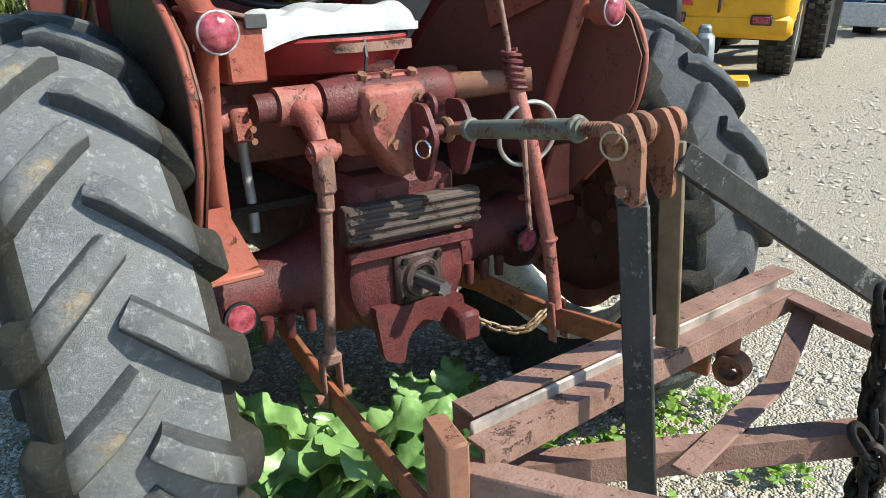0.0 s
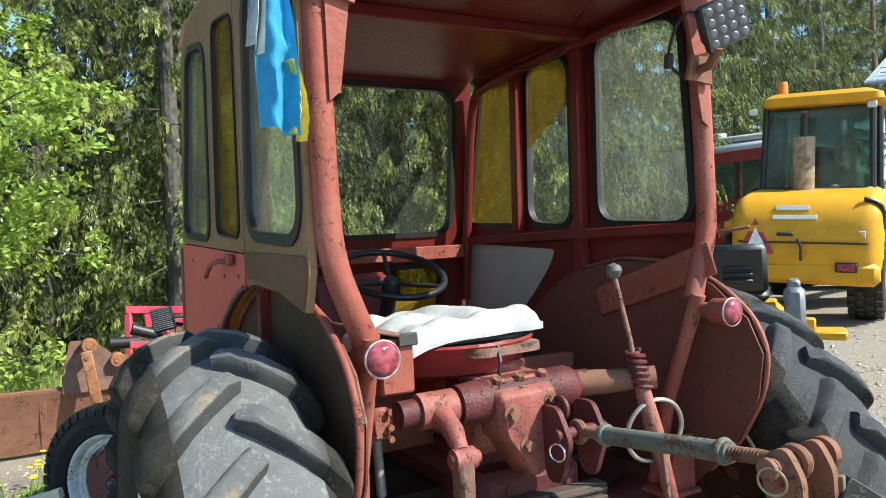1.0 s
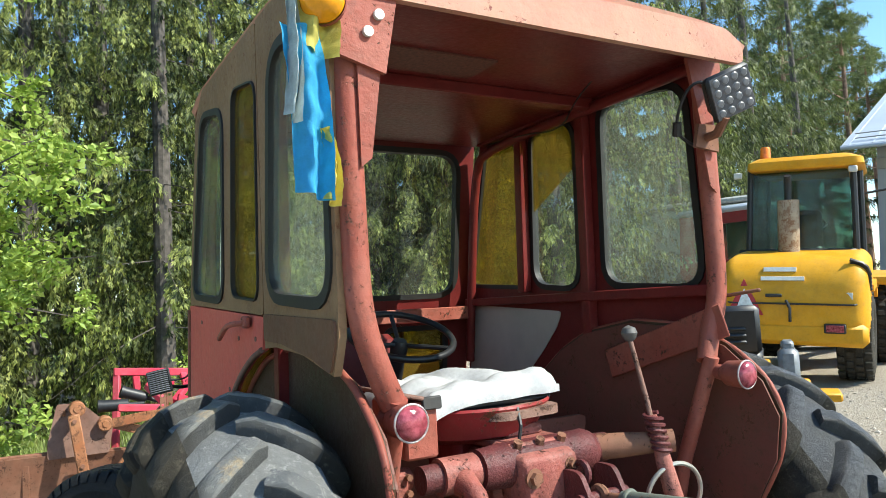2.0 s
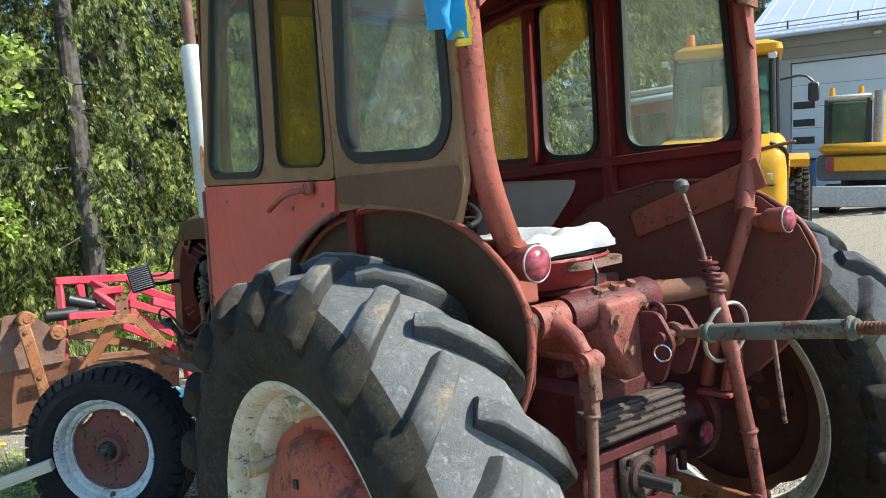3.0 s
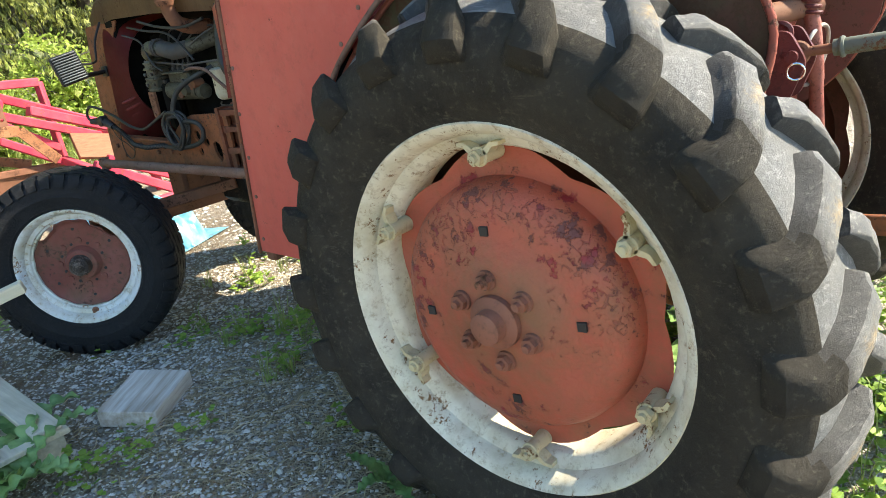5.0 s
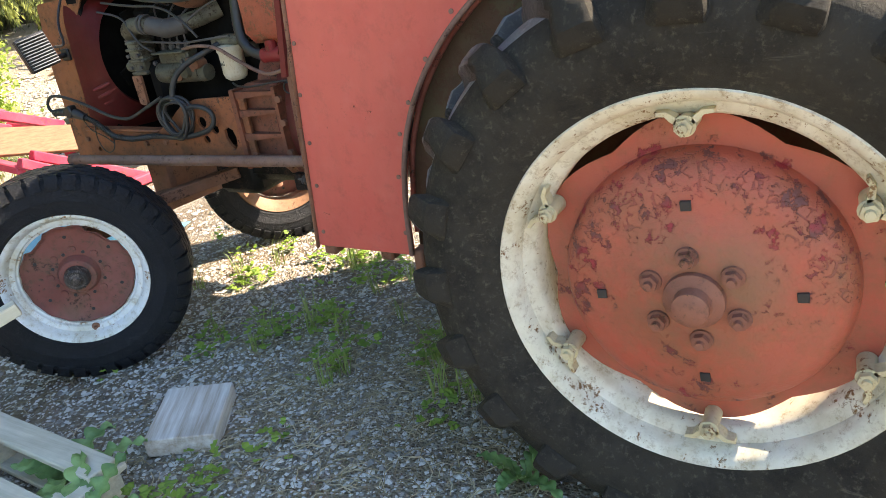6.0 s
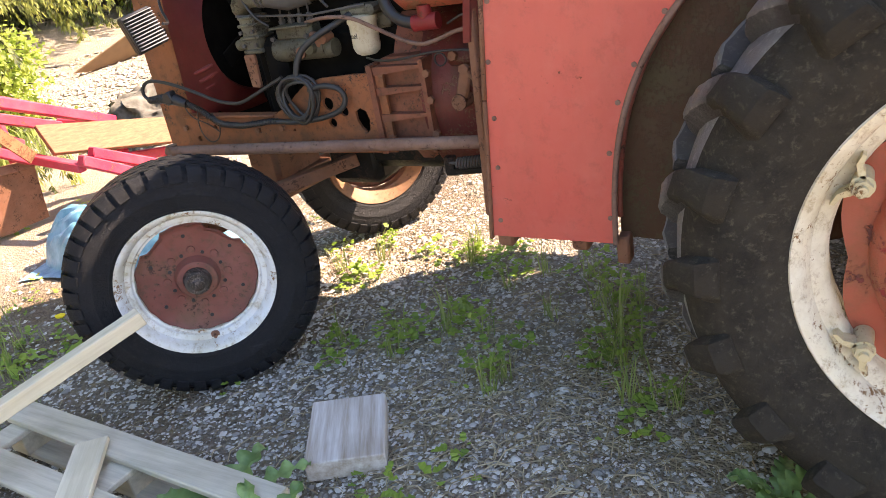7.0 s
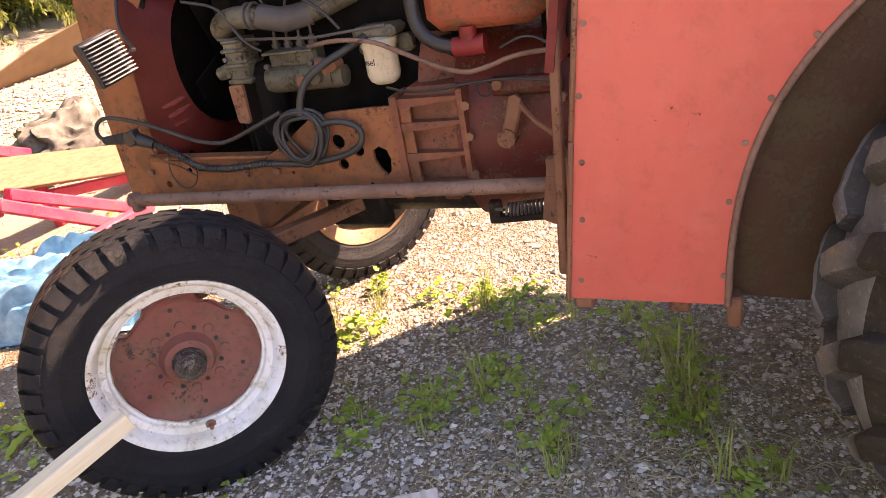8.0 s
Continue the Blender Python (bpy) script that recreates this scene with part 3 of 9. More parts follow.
def leaf_blade(bm, root, way, length, width, droop, lobes=0, fold=0.15, up=(0, 0, 1), steps=7, twist=0.0):
    """One leaf with a midrib, bent down; lobes cut its edge."""
    root, way, up = Vector(root), Vector(way).normalized(), Vector(up)
    side = way.cross(up)
    side = side.normalized() if side.length > 1e-4 else V(1, 0, 0)
    rows = []
    p, d = root.copy(), way.copy()
    n = max(steps, lobes * 5)
    for i in range(n + 1):
        t = i / n
        w = width * 0.5 * max(0.0, math.sin(min(1, t * 0.94 + 0.06) * 3.1416)) ** 0.6
        cut_l = cut_r = 1.0
        if lobes:
            w *= min(1.0, 0.25 + 3.0 * t)
            cut_l = 0.52 + 0.48 * abs(math.sin(3.1416 * lobes * t)) ** 0.7
            cut_r = 0.52 + 0.48 * abs(math.sin(3.1416 * lobes * t + 0.5)) ** 0.7
        u = side.cross(d)
        row = []
        for a in (-1.0, -0.5, 0.0, 0.5, 1.0):
            q = a * w * (cut_l if a < 0 else cut_r)
            lift = abs(q) * fold * 1.5
            if lobes:
                lift += 0.10 * width * abs(a) * math.sin(6.2832 * lobes * t + 2.0 * a) + 0.03 * width * math.sin(40 * t + 5 * a)
            row.append(bm.verts.new(p + side * q + u * lift))
        rows.append(row)
        d = (d - V(0, 0, droop / n)).normalized()
        p = p + d * length / n
    for a, b in zip(rows, rows[1:]):
        for i in range(4):
            bm.faces.new((a[i], a[i + 1], b[i + 1], b[i]))


def rocky(bm, c, r, seed, rough=0.3, sub=2, flat=0.8):
    tmp = B()
    bmesh.ops.create_icosphere(tmp, subdivisions=sub, radius=1)
    for v in tmp.verts:
        k = 1 + rough * noise.noise(v.co * 1.3 + V(seed, seed * 2.3, 0))
        v.co = V(v.co.x * r[0], v.co.y * r[1], v.co.z * r[2]) * k + Vector(c)
    join(bm, tmp)


# ---- ground ----
def land(x, y):
    """Height of the ground."""
    z = 0.055 * max(0.0, min(x, 9.5) - 1.2)
    if y > 6.0:
        z += 0.10 * min(y - 6.0, 14.0) * max(0.0, min(1.0, (6.0 - abs(x - 4.5)) / 3.0))
    return z + 0.012 * noise.noise(V(x * 0.8, y * 0.8, 0)) * (1 if abs(x) + abs(y) < 8 else 2)


def ground():
    bm = B()
    steps = [-900, -300, -120, -60, -35, -22, -14, -9, -6.5] + [-5 + 0.25 * i for i in range(53)] + [9, 10, 11, 12, 13.5, 15, 17, 20, 24, 30, 36, 44, 60, 120, 300, 900]
    grid = [[bm.verts.new((x, y, land(x, y))) for y in steps] for x in steps]
    for i in range(len(steps) - 1):
        for j in range(len(steps) - 1):
            bm.faces.new((grid[i][j], grid[i + 1][j], grid[i + 1][j + 1], grid[i][j + 1]))
    return tagged(link("ground", bm, GROUND, None, "", 80), "sunlit grey gravel yard with sparse weeds", "ground", kind="structure")


ground()

# ---- tractor ----
AXLE_Z = 0.655
tractor = thing("tractor", "old sun-faded red farm tractor with a rusty open-backed cab", "tractor")


def rear_wheel(cx, s, tread, disc):
    """s: -1 for the wheel whose outside faces -x."""
    o, ax = V(cx, 0, AXLE_Z), V(s, 0, 0)
    bm = B()
    # pressed steel centre: petals out to the clamps, domed ring, flat middle, hub
    seg = 72
    prof = [(0.022, 1.0, 1), (0.020, 0.97, 1), (0.024, 0.885, 0), (0.058, 0.872, 0), (0.084, 0.83, 0), (0.103, 0.74, 0), (0.108, 0.62, 0), (0.112, 0.52, 0), (0.125, 0.44, 0), (0.128, 0.2, 0)]
    cols = []
    for k in range(seg):
        a = 6.2832 * k / seg
        petal = 0.5 + 0.5 * math.cos(6 * a)
        col = []
        for p, f, edge in prof:
            r = 0.350 * f
            if edge:
                r += 0.036 * petal ** 0.6 - 0.004
            col.append(bm.verts.new(o + ax * p + V(0, math.sin(a + 0.07) * r, math.cos(a + 0.07) * r)))
        cols.append(col)
    for k in range(seg):
        a, b = cols[k], cols[(k + 1) % seg]
        for i in range(len(prof) - 1):
            bm.faces.new((a[i], b[i], b[i + 1], a[i + 1]))
    bm.faces.new([c[-1] for c in cols])
    wheel = part("rear_wheel", bm, disc, tractor, "flaking red wheel disc with a chalky white rim")
    bm = B()
    lathe(bm, [(0.12, 0.066), (0.142, 0.064), (0.146, 0.055), (0.150, 0.040), (0.178, 0.038), (0.183, 0.026), (0.184, 0.0)], o, ax, 24)
    part("hub_cap", bm, HUB_GRIME, wheel)
    for k in range(6):
        a = 6.2832 * (k + 0.15) / 6
        c = o + ax * 0.122 + V(0, math.sin(a) * 0.098, math.cos(a) * 0.098)
        bm = B()
        cyl(bm, c, c + ax * 0.012, 0.026, 0.024, 16)
        bolt(bm, c + ax * 0.012, ax, 0.019, 0.016)
        cyl(bm, c + ax * 0.028, c + ax * 0.040, 0.010, 0.009, 10)
        part("wheel_bolt", bm, HUB_GRIME, wheel)
    for k in range(4):
        a = 6.2832 * (k / 4) + 0.10
        c = o + ax * 0.1085 + V(0, math.sin(a) * 0.207, math.cos(a) * 0.207)
        bm = B()
        box(bm, c, (0.012, 0.022, 0.022), (math.degrees(-a), 0, 0), 0.001)
        part("square_hole", bm, BLACK, wheel)
    for k in range(6):
        a = 6.2832 * k / 6 + 0.07
        e = V(0, math.sin(a), math.cos(a))
        c = o + e * 0.368
        bm = B()
        # sleeve, hexagon nut and stud end, with a lug gripping the rim on each side
        cyl(bm, c + ax * 0.022, c + ax * 0.086, 0.021, 0.0185, 16)
        cyl(bm, c + ax * 0.086, c + ax * 0.092, 0.0225, 0.0225, 16)
        bolt(bm, c + ax * 0.092, ax, 0.0185, 0.017)
        cyl(bm, c + ax * 0.109, c + ax * 0.119, 0.0105, 0.0095, 10)
        for g in (-1, 1):
            lug = B()
            pts = [(0.012 * g, 0.000), (0.026 * g, 0.008), (0.038 * g, 0.021), (0.056 * g, 0.0235), (0.058 * g, 0.0315), (0.034 * g, 0.031), (0.016 * g, 0.018)]
            slab(lug, pts, [], lambda u, v, d: V(s * (0.058 + d), u, v), 0.034)
            lug.transform(Matrix.Translation(c) @ Matrix.Rotation(-a, 4, "X"))
            join(bm, lug)
        part("rim_clamp", bm, CLAMP, wheel)
    bm = B()
    lathe(bm, [(a, r - 0.014) for a, r in [(0.118, 0.446), (0.128, 0.462), (0.120, 0.470), (0.108, 0.462), (0.100, 0.452), (0.06, 0.452), (-0.06, 0.452), (-0.100, 0.452), (-0.120, 0.470), (-0.128, 0.462), (-0.118, 0.446),
               (-0.10, 0.436), (-0.075, 0.428), (-0.06, 0.402), (-0.02, 0.396), (0.045, 0.396), (0.06, 0.405), (0.075, 0.428), (0.10, 0.436)]], o, ax, 72, closed=True)
    part("rim", bm, RIM_WHITE, wheel, "chalky white steel rim")
    bm = B()
    half = [(0.0, 0.688), (0.05, 0.685), (0.09, 0.677), (0.125, 0.662), (0.148, 0.638), (0.162, 0.605), (0.168, 0.57), (0.160, 0.515), (0.143, 0.482), (0.130, 0.462), (0.122, 0.446)]
    lathe(bm, [(-a, r) for a, r in half[:0:-1]] + half, o, ax, 96)
    for f in bm.faces:
        c = f.calc_center_median() - o
        f.material_index = 1 if math.hypot(c.y, c.z) > 0.655 else 0
    part("tyre", bm, [TYRE, tread[0]], wheel, "dusty black tractor tyre")
    # chevron bars, each running from the middle over the shoulder down to the sidewall
    n = 20
    shape = [V(-0.02, 0.688, 0), *[V(p, r, 0) for p, r in half[:7]]]
    arc = [0.0]
    for p, q in zip(shape, shape[1:]):
        arc.append(arc[-1] + (q - p).length)
    tmp = B()
    rings = []
    m = 16
    for i in range(m + 1):
        d = 0.012 + (arc[-1] - 0.020) * i / m
        t = min(1.0, d / 0.165)
        fade = min(1.0, (arc[-1] - 0.004 - d) / 0.030)
        high = (0.046 - 0.008 * t) * max(0.04, fade) ** 0.8
        wid = (0.030 + 0.005 * t + 0.20 * max(0, d - 0.16)) * (0.85 + 0.15 * min(1.0, fade * 1.5))
        row = []
        nose = min(1.0, 0.62 + 0.38 * i / 2)
        for up, dw in ((-0.006, -wid * 1.15), (high * 0.5, -wid * 1.06), (high * 0.86 * nose, -wid * 0.98), (high * nose, -wid * 0.74), (high * nose, wid * 0.64), (high * 0.86 * nose, wid * 0.98), (high * 0.4, wid * 1.25), (-0.006, wid * 1.75)):
            # the nose of the bar is cut square across it
            dv = max(0.001, min(arc[-1] - 0.002, d + 0.45 * dw * max(0.0, 1 - i / 6)))
            k = max(j for j in range(len(arc) - 1) if arc[j] <= dv)
            f = (dv - arc[k]) / (arc[k + 1] - arc[k])
            p = shape[k].lerp(shape[k + 1], f)
            t0 = (shape[k] - shape[max(k - 1, 0)]).lerp(shape[k + 1] - shape[k], f).normalized()
            lag = 0.215 * min(1.0, dv / 0.165) + 0.06 * max(0, dv - 0.165)
            q = p + V(-t0.y, t0.x, 0) * up
            ang = -lag + dw / 0.70
            wob = 0.0015 * math.sin(i * 2.1 + dw * 90)
            row.append(tmp.verts.new(V(s * q.x, math.sin(ang) * (q.y + wob), math.cos(ang) * (q.y + wob))))
        rings.append(row)
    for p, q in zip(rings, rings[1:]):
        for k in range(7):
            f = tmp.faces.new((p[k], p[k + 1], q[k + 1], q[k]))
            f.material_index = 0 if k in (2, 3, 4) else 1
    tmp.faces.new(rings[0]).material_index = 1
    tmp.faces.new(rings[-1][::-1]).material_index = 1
    # bar ends take the dark sidewall rubber to paint the shade there
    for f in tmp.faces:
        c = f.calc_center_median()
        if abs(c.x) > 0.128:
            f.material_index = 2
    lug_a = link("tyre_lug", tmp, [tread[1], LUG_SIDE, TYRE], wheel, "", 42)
    me_b = lug_a.data.copy()
    me_b.transform(Matrix.Diagonal((-1, 1, 1, 1)))
    me_b.flip_normals()
    for k in range(n):
        ob = lug_a if k == 0 else new("tyre_lug", lug_a.data)
        ob.parent = wheel
        ob.matrix_local = Matrix.Translation(o) @ Matrix.Rotation(-6.2832 * k / n - 0.245, 4, "X")
        ob2 = new("tyre_lug", me_b)
        ob2.parent = wheel
        ob2.matrix_local = Matrix.Translation(o) @ Matrix.Rotation(-6.2832 * (k + 0.5) / n - 0.245, 4, "X")
    return wheel


WHEEL_RED = flaked("flaking_wheel_red")
CLAMP = worn("cream_yellow_clamp", (0.56, 0.48, 0.30), (0.62, 0.54, 0.36), rust=(0.20, 0.10, 0.04), wear=0.66, dirty=0.45, dirt=(0.30, 0.22, 0.11))
CAST_DARK = worn("oily_brown_casting", (0.06, 0.035, 0.032), (0.10, 0.062, 0.055), rust=(0.03, 0.02, 0.017), wear=0.66, dirty=0.6, dirt=(0.03, 0.02, 0.018), rough=0.4, grain=120.0, depth=0.9)
HUB_GRIME = worn("grimy_hub_paint", (0.23, 0.080, 0.052), (0.30, 0.125, 0.085), rust=(0.10, 0.05, 0.03), wear=0.66, dirty=0.65, dirt=(0.11, 0.06, 0.045))
rear_wheel(-0.80, -1, (TREAD, LUG), WHEEL_RED)
# grimy right disc, its colour darkened further for the shade on its inner side
rear_wheel(0.80, 1, (BLACK_TREAD, BLACK_TREAD), worn("shaded_grimy_wheel_back", (0.13, 0.042, 0.03), (0.17, 0.06, 0.04), wear=0.66, dirty=0.7, dirt=(0.05, 0.03, 0.02)))


def zigzag_rib(a0, a1, amp, r, depth, n, shift):
    """A raised ring round the tread whose two edges run in a zigzag."""
    bm = B()
    cols = []
    for k in range(2 * n):
        t = 3.14159 * (k + shift) / n
        d = amp * (1 if k % 2 else -1)
        e = V(0, math.sin(t), math.cos(t))
        cols.append([bm.verts.new(V(x + d, 0, 0) + e * q) for x, q in ((a0 - 0.002, r - depth), (a0, r), (a1, r), (a1 + 0.002, r - depth))])
    for a, b in zip(cols, cols[1:] + cols[:1]):
        for i in range(3):
            bm.faces.new((a[i], a[i + 1], b[i + 1], b[i]))
    return bm


def front_wheel(c, steer, s, rim_mat):
    """steer: degrees to the left; s: -1 outside towards -x."""
    bm = B()
    lathe(bm, [(0.016, 0.194), (0.020, 0.190), (0.012, 0.182), (0.006, 0.165), (0.004, 0.12), (0.004, 0.085), (0.006, 0.0)], (0, 0, 0), (s, 0, 0), 72)
    for v in bm.verts:
        r, a = math.hypot(v.co.y, v.co.z), math.atan2(v.co.y, v.co.z)
        if r > 0.18:
            worn_edge = 0.004 * noise.noise(V(math.cos(a) * 3, math.sin(a) * 3, 1.7)) + 0.002 * math.sin(a * 17)
            slot = 0.016 if 0.42 < a < 0.80 or -0.98 < a < -0.42 else 0.0
            v.co.y *= (r + worn_edge - slot) / r
            v.co.z *= (r + worn_edge - slot) / r
    wheel = part("front_wheel", bm, FRONT_DISC, tractor, "brown-red front wheel disc in a white rim")
    bm = B()
    lathe(bm, [(0.002, 0.076), (0.012, 0.073), (0.020, 0.067), (0.034, 0.064), (0.038, 0.058), (0.038, 0.046), (0.030, 0.044)], (0, 0, 0), (s, 0, 0), 36)
    part("hub_flange", bm, FRONT_DISC, wheel, "raised red hub ring")
    bm = B()
    lathe(bm, [(0.030, 0.046), (0.044, 0.043), (0.066, 0.040), (0.072, 0.032), (0.070, 0.026), (0.074, 0.018), (0.084, 0.015), (0.086, 0.0)], (0, 0, 0), (s, 0, 0), 24)
    for v in bm.verts:
        v.co += 0.0025 * V(0, noise.noise(v.co * 60), noise.noise(v.co * 60 + V(5, 0, 0)))
    part("hub_cap", bm, HUB_GREASE, wheel, "greasy dark hub cap with its spindle end")
    for n, r, q in ((8, 0.089, 0.0062), (6, 0.150, 0.0065)):
        for k in range(n):
            a = 6.2832 * (k + (0.42 if n == 8 else 0.02)) / n
            bm = B()
            cyl(bm, V(s * 0.001, math.sin(a) * r, math.cos(a) * r), V(s * 0.0068, math.sin(a) * r, math.cos(a) * r), q, q, 12)
            part("disc_hole", bm, BLACK, wheel)
    for k in range(8):
        a = 6.2832 * (k + 0.92) / 8
        bm = B()
        lathe(bm, [(0.003, 0.014), (0.0075, 0.0125), (0.0080, 0.010), (0.0065, 0.0)], V(0, math.sin(a) * 0.098, math.cos(a) * 0.098), (s, 0, 0), 14)
        part("embossed_round", bm, FRONT_DISC, wheel)
    bm = B()
    lathe(bm, [(0.066, 0.236), (0.076, 0.246), (0.077, 0.253), (0.068, 0.256), (0.058, 0.246), (-0.06, 0.246), (-0.070, 0.256), (-0.078, 0.250), (-0.07, 0.238), (-0.055, 0.222), (-0.03, 0.199), (0.004, 0.197), (0.016, 0.1955), (0.022, 0.197), (0.024, 0.203), (0.033, 0.207), (0.036, 0.213), (0.038, 0.224), (0.050, 0.229)], (0, 0, 0), (s, 0, 0), 72, closed=True)
    rim_ob = part("rim", bm, rim_mat, wheel, "steel rim with rust spots")
    bm = B()
    cyl(bm, V(s * 0.030, 0.004, -0.213), V(s * 0.052, 0.004, -0.213), 0.009, 0.006, 10)
    lathe(bm, [(0.033, 0.016), (0.037, 0.014), (0.037, 0.0)], V(0, 0.004, -0.213), (s, 0, 0), 14)
    part("valve", bm, RUST, rim_ob, "rusty tyre valve")
    bm = B()
    half = [(0.0, 0.392), (0.05, 0.391), (0.072, 0.386), (0.088, 0.372), (0.0945, 0.356), (0.0975, 0.330), (0.0965, 0.315), (0.0975, 0.312), (0.0965, 0.309), (0.090, 0.285), (0.083, 0.268), (0.0835, 0.264), (0.078, 0.257), (0.068, 0.250)]
    lathe(bm, [(-a, r) for a, r in half[:0:-1]] + half, (0, 0, 0), (s, 0, 0), 96)
    part("tyre", bm, TYRE_DARK, wheel, "black ribbed front tyre")
    for a0, a1, sh in ((-0.017, 0.017, 0.0), (0.028, 0.054, 1.0), (-0.054, -0.028, 1.0)):
        part("tread_rib", zigzag_rib(a0, a1, 0.0045, 0.402, 0.011, 42, sh), TYRE_DARK, wheel, "", 25)
    prof = [(0.064, 0.401), (0.079, 0.399), (0.0905, 0.390), (0.0975, 0.374), (0.1005, 0.352), (0.0945, 0.349), (0.082, 0.374), (0.064, 0.386)]
    tmp = B()
    ends = []
    for d in (-1, 1):
        ends.append([tmp.verts.new((x, d * (0.0225 - 0.006 * (0.40 - z) / 0.05) + (0.004 if x > 0.085 else 0), z)) for x, z in prof])
    for i in range(len(prof)):
        j = (i + 1) % len(prof)
        tmp.faces.new((ends[0][i], ends[0][j], ends[1][j], ends[1][i]))
    tmp.faces.new(ends[0][::-1])
    tmp.faces.new(ends[1])
    bmesh.ops.recalc_face_normals(tmp, faces=tmp.faces)
    lug = link("tread_block", tmp, TYRE_DARK, wheel, "", 30)
    n = 42
    for k in range(n):
        for flip in (1, -1):
            ob = lug if k == 0 and flip == 1 else new("tread_block", lug.data)
            ob.parent = wheel
            ob.matrix_local = Matrix.Rotation(6.2832 * (k + 0.25 * flip) / n, 4, "X") @ Matrix.Rotation(0 if flip == 1 else 3.14159, 4, "Z")
    wheel.matrix_local = pose(*c, 0, 0, steer) @ Matrix.Scale(1.045, 4)
    return wheel


HUB_GREASE = worn("greasy_worn_hub_steel", (0.03, 0.024, 0.021), (0.085, 0.07, 0.06), rust=(0.16, 0.13, 0.115), wear=0.63, dirty=0.6, dirt=(0.02, 0.014, 0.012), scale=20, rough=0.4)
FRONT_DISC = worn("brown_red_front_disc", (0.18, 0.055, 0.045), (0.25, 0.10, 0.082), rust=(0.07, 0.035, 0.028), wear=0.668, dirty=0.75, dirt=(0.12, 0.085, 0.055))
# white rim with the sky's blue light put into its paint colour
FRONT_RIM = worn("sky_tinted_white_rim_paint", (0.70, 0.74, 0.76), (0.66, 0.68, 0.65), rust=(0.24, 0.12, 0.05), wear=0.668, dirty=0.7, dirt=(0.38, 0.35, 0.22))
FRONT_LEFT, FRONT_RIGHT = (-0.835, 2.325, 0.422), (0.49, 2.44, 0.422)
front_wheel(FRONT_LEFT, 44, -1, FRONT_RIM)
front_wheel(FRONT_RIGHT, 53, 1, worn("rusty_tan_rim", (0.30, 0.15, 0.085), (0.36, 0.20, 0.12), wear=0.66, dirty=0.5))

# cab outline: side view as (y, z)
ARC = [(0.885, 0.545), (0.88, 0.71), (0.85, 0.89), (0.785, 1.045), (0.68, 1.185), (0.55, 1.295), (0.44, 1.375), (0.30, 1.44), (0.18, 1.472)]
CAB_X = 0.65


def wall_panel(name, x, s, outer, holes, mat, parent, label=""):
    bm = B()
    slab(bm, outer, holes, lambda u, v, d: V(x - s * d, u, v), 0.018)
    return part(name, bm, mat, parent, label, 30)


def cab_window(x, s, pts, r, pane_mat, parent, seal=0.016, name="window"):
    """A pane in a black rubber seal, in a wall at x whose outside faces s."""
    hole = rounded(pts, r)
    bm = B()
    slab(bm, grown(hole, seal), [grown(hole, -0.006)], lambda u, v, d: V(x + s * 0.006 - s * d, u, v), 0.030)
    frame_ob = part(name, bm, SEAL, parent, "black rubber window seal", 30)
    bm = B()
    slab(bm, grown(hole, 0.004), [], lambda u, v, d: V(x - s * 0.007 - s * d, u, v), 0.004)
    pane = part("pane", bm, pane_mat, frame_ob, "", 0)
    pane.visible_shadow = False
    return frame_ob


WIN_A = [(1.06, 1.652), (0.60, 1.62), (0.545, 2.225), (0.845, 2.28)]
WIN_B = [(0.49, 1.624), (0.195, 1.60), (0.16, 2.215), (0.415, 2.258)]
WIN_C = [(0.10, 1.617), (-0.335, 1.586), (-0.335, 2.205), (0.022, 2.242)]
WIN_Y = [(1.12, 1.65), (0.71, 1.625), (0.685, 2.24), (0.945, 2.263)]
WIN_D = [(0.642, 1.627), (0.36, 1.603), (0.337, 2.246), (0.60, 2.281)]
WIN_E = [(0.214, 1.61), (-0.22, 1.583), (-0.20, 2.235), (0.185, 2.281)]

# left side: lower door panel, upper door, rear quarter
lower = [(1.245, 0.55), (1.205, 0.95), (1.135, 1.615), (0.16, 1.56)] + ARC[::-1]
door = wall_panel("door_panel", -CAB_X, -1, lower, [], PANEL_RED, tractor, "plain red lower cab panel")
upper = rounded([(1.133, 1.619), (0.955, 2.29), (0.84, 2.375), (0.155, 2.375), (0.16, 1.564)], 0.02, 2)
wall_panel("upper_door", -CAB_X, -1, upper, [grown(rounded(WIN_A, 0.08), 0.010), grown(rounded(WIN_B, 0.06), 0.001)], TAN, tractor, "weathered tan upper door with two windows")
quarter = [(0.153, 1.476), (0.148, 2.375), (-0.10, 2.37), (-0.385, 2.295), (-0.372, 1.515), (-0.335, 1.43), (-0.15, 1.468), (0.06, 1.482)]
wall_panel("quarter_panel", -CAB_X, -1, quarter, [grown(rounded(WIN_C, 0.10), 0.012)], TAN, tractor, "weathered tan rear quarter panel")
bm = B()
slab(bm, rounded([(0.142, 1.497), (0.142, 1.568), (-0.362, 1.548), (-0.362, 1.50), (-0.33, 1.435), (-0.22, 1.463), (0.0, 1.492)], 0.012, 2), [], lambda u, v, d: V(-CAB_X - 0.006 + d, u, v), 0.006)
part("cover_strip", bm, worn("dark_brown_strip_paint", (0.13, 0.06, 0.038), (0.17, 0.085, 0.05), wear=0.68, dirty=0.5), tractor, "dark brown strip under the rear window", 30)
cab_window(-CAB_X, -1, WIN_A, 0.08, GLASS_DIRTY, tractor)
cab_window(-CAB_X, -1, WIN_B, 0.06, FILM, tractor, 0.0)
cab_window(-CAB_X, -1, WIN_C, 0.10, GLASS_DIRTY, tractor, 0.022)
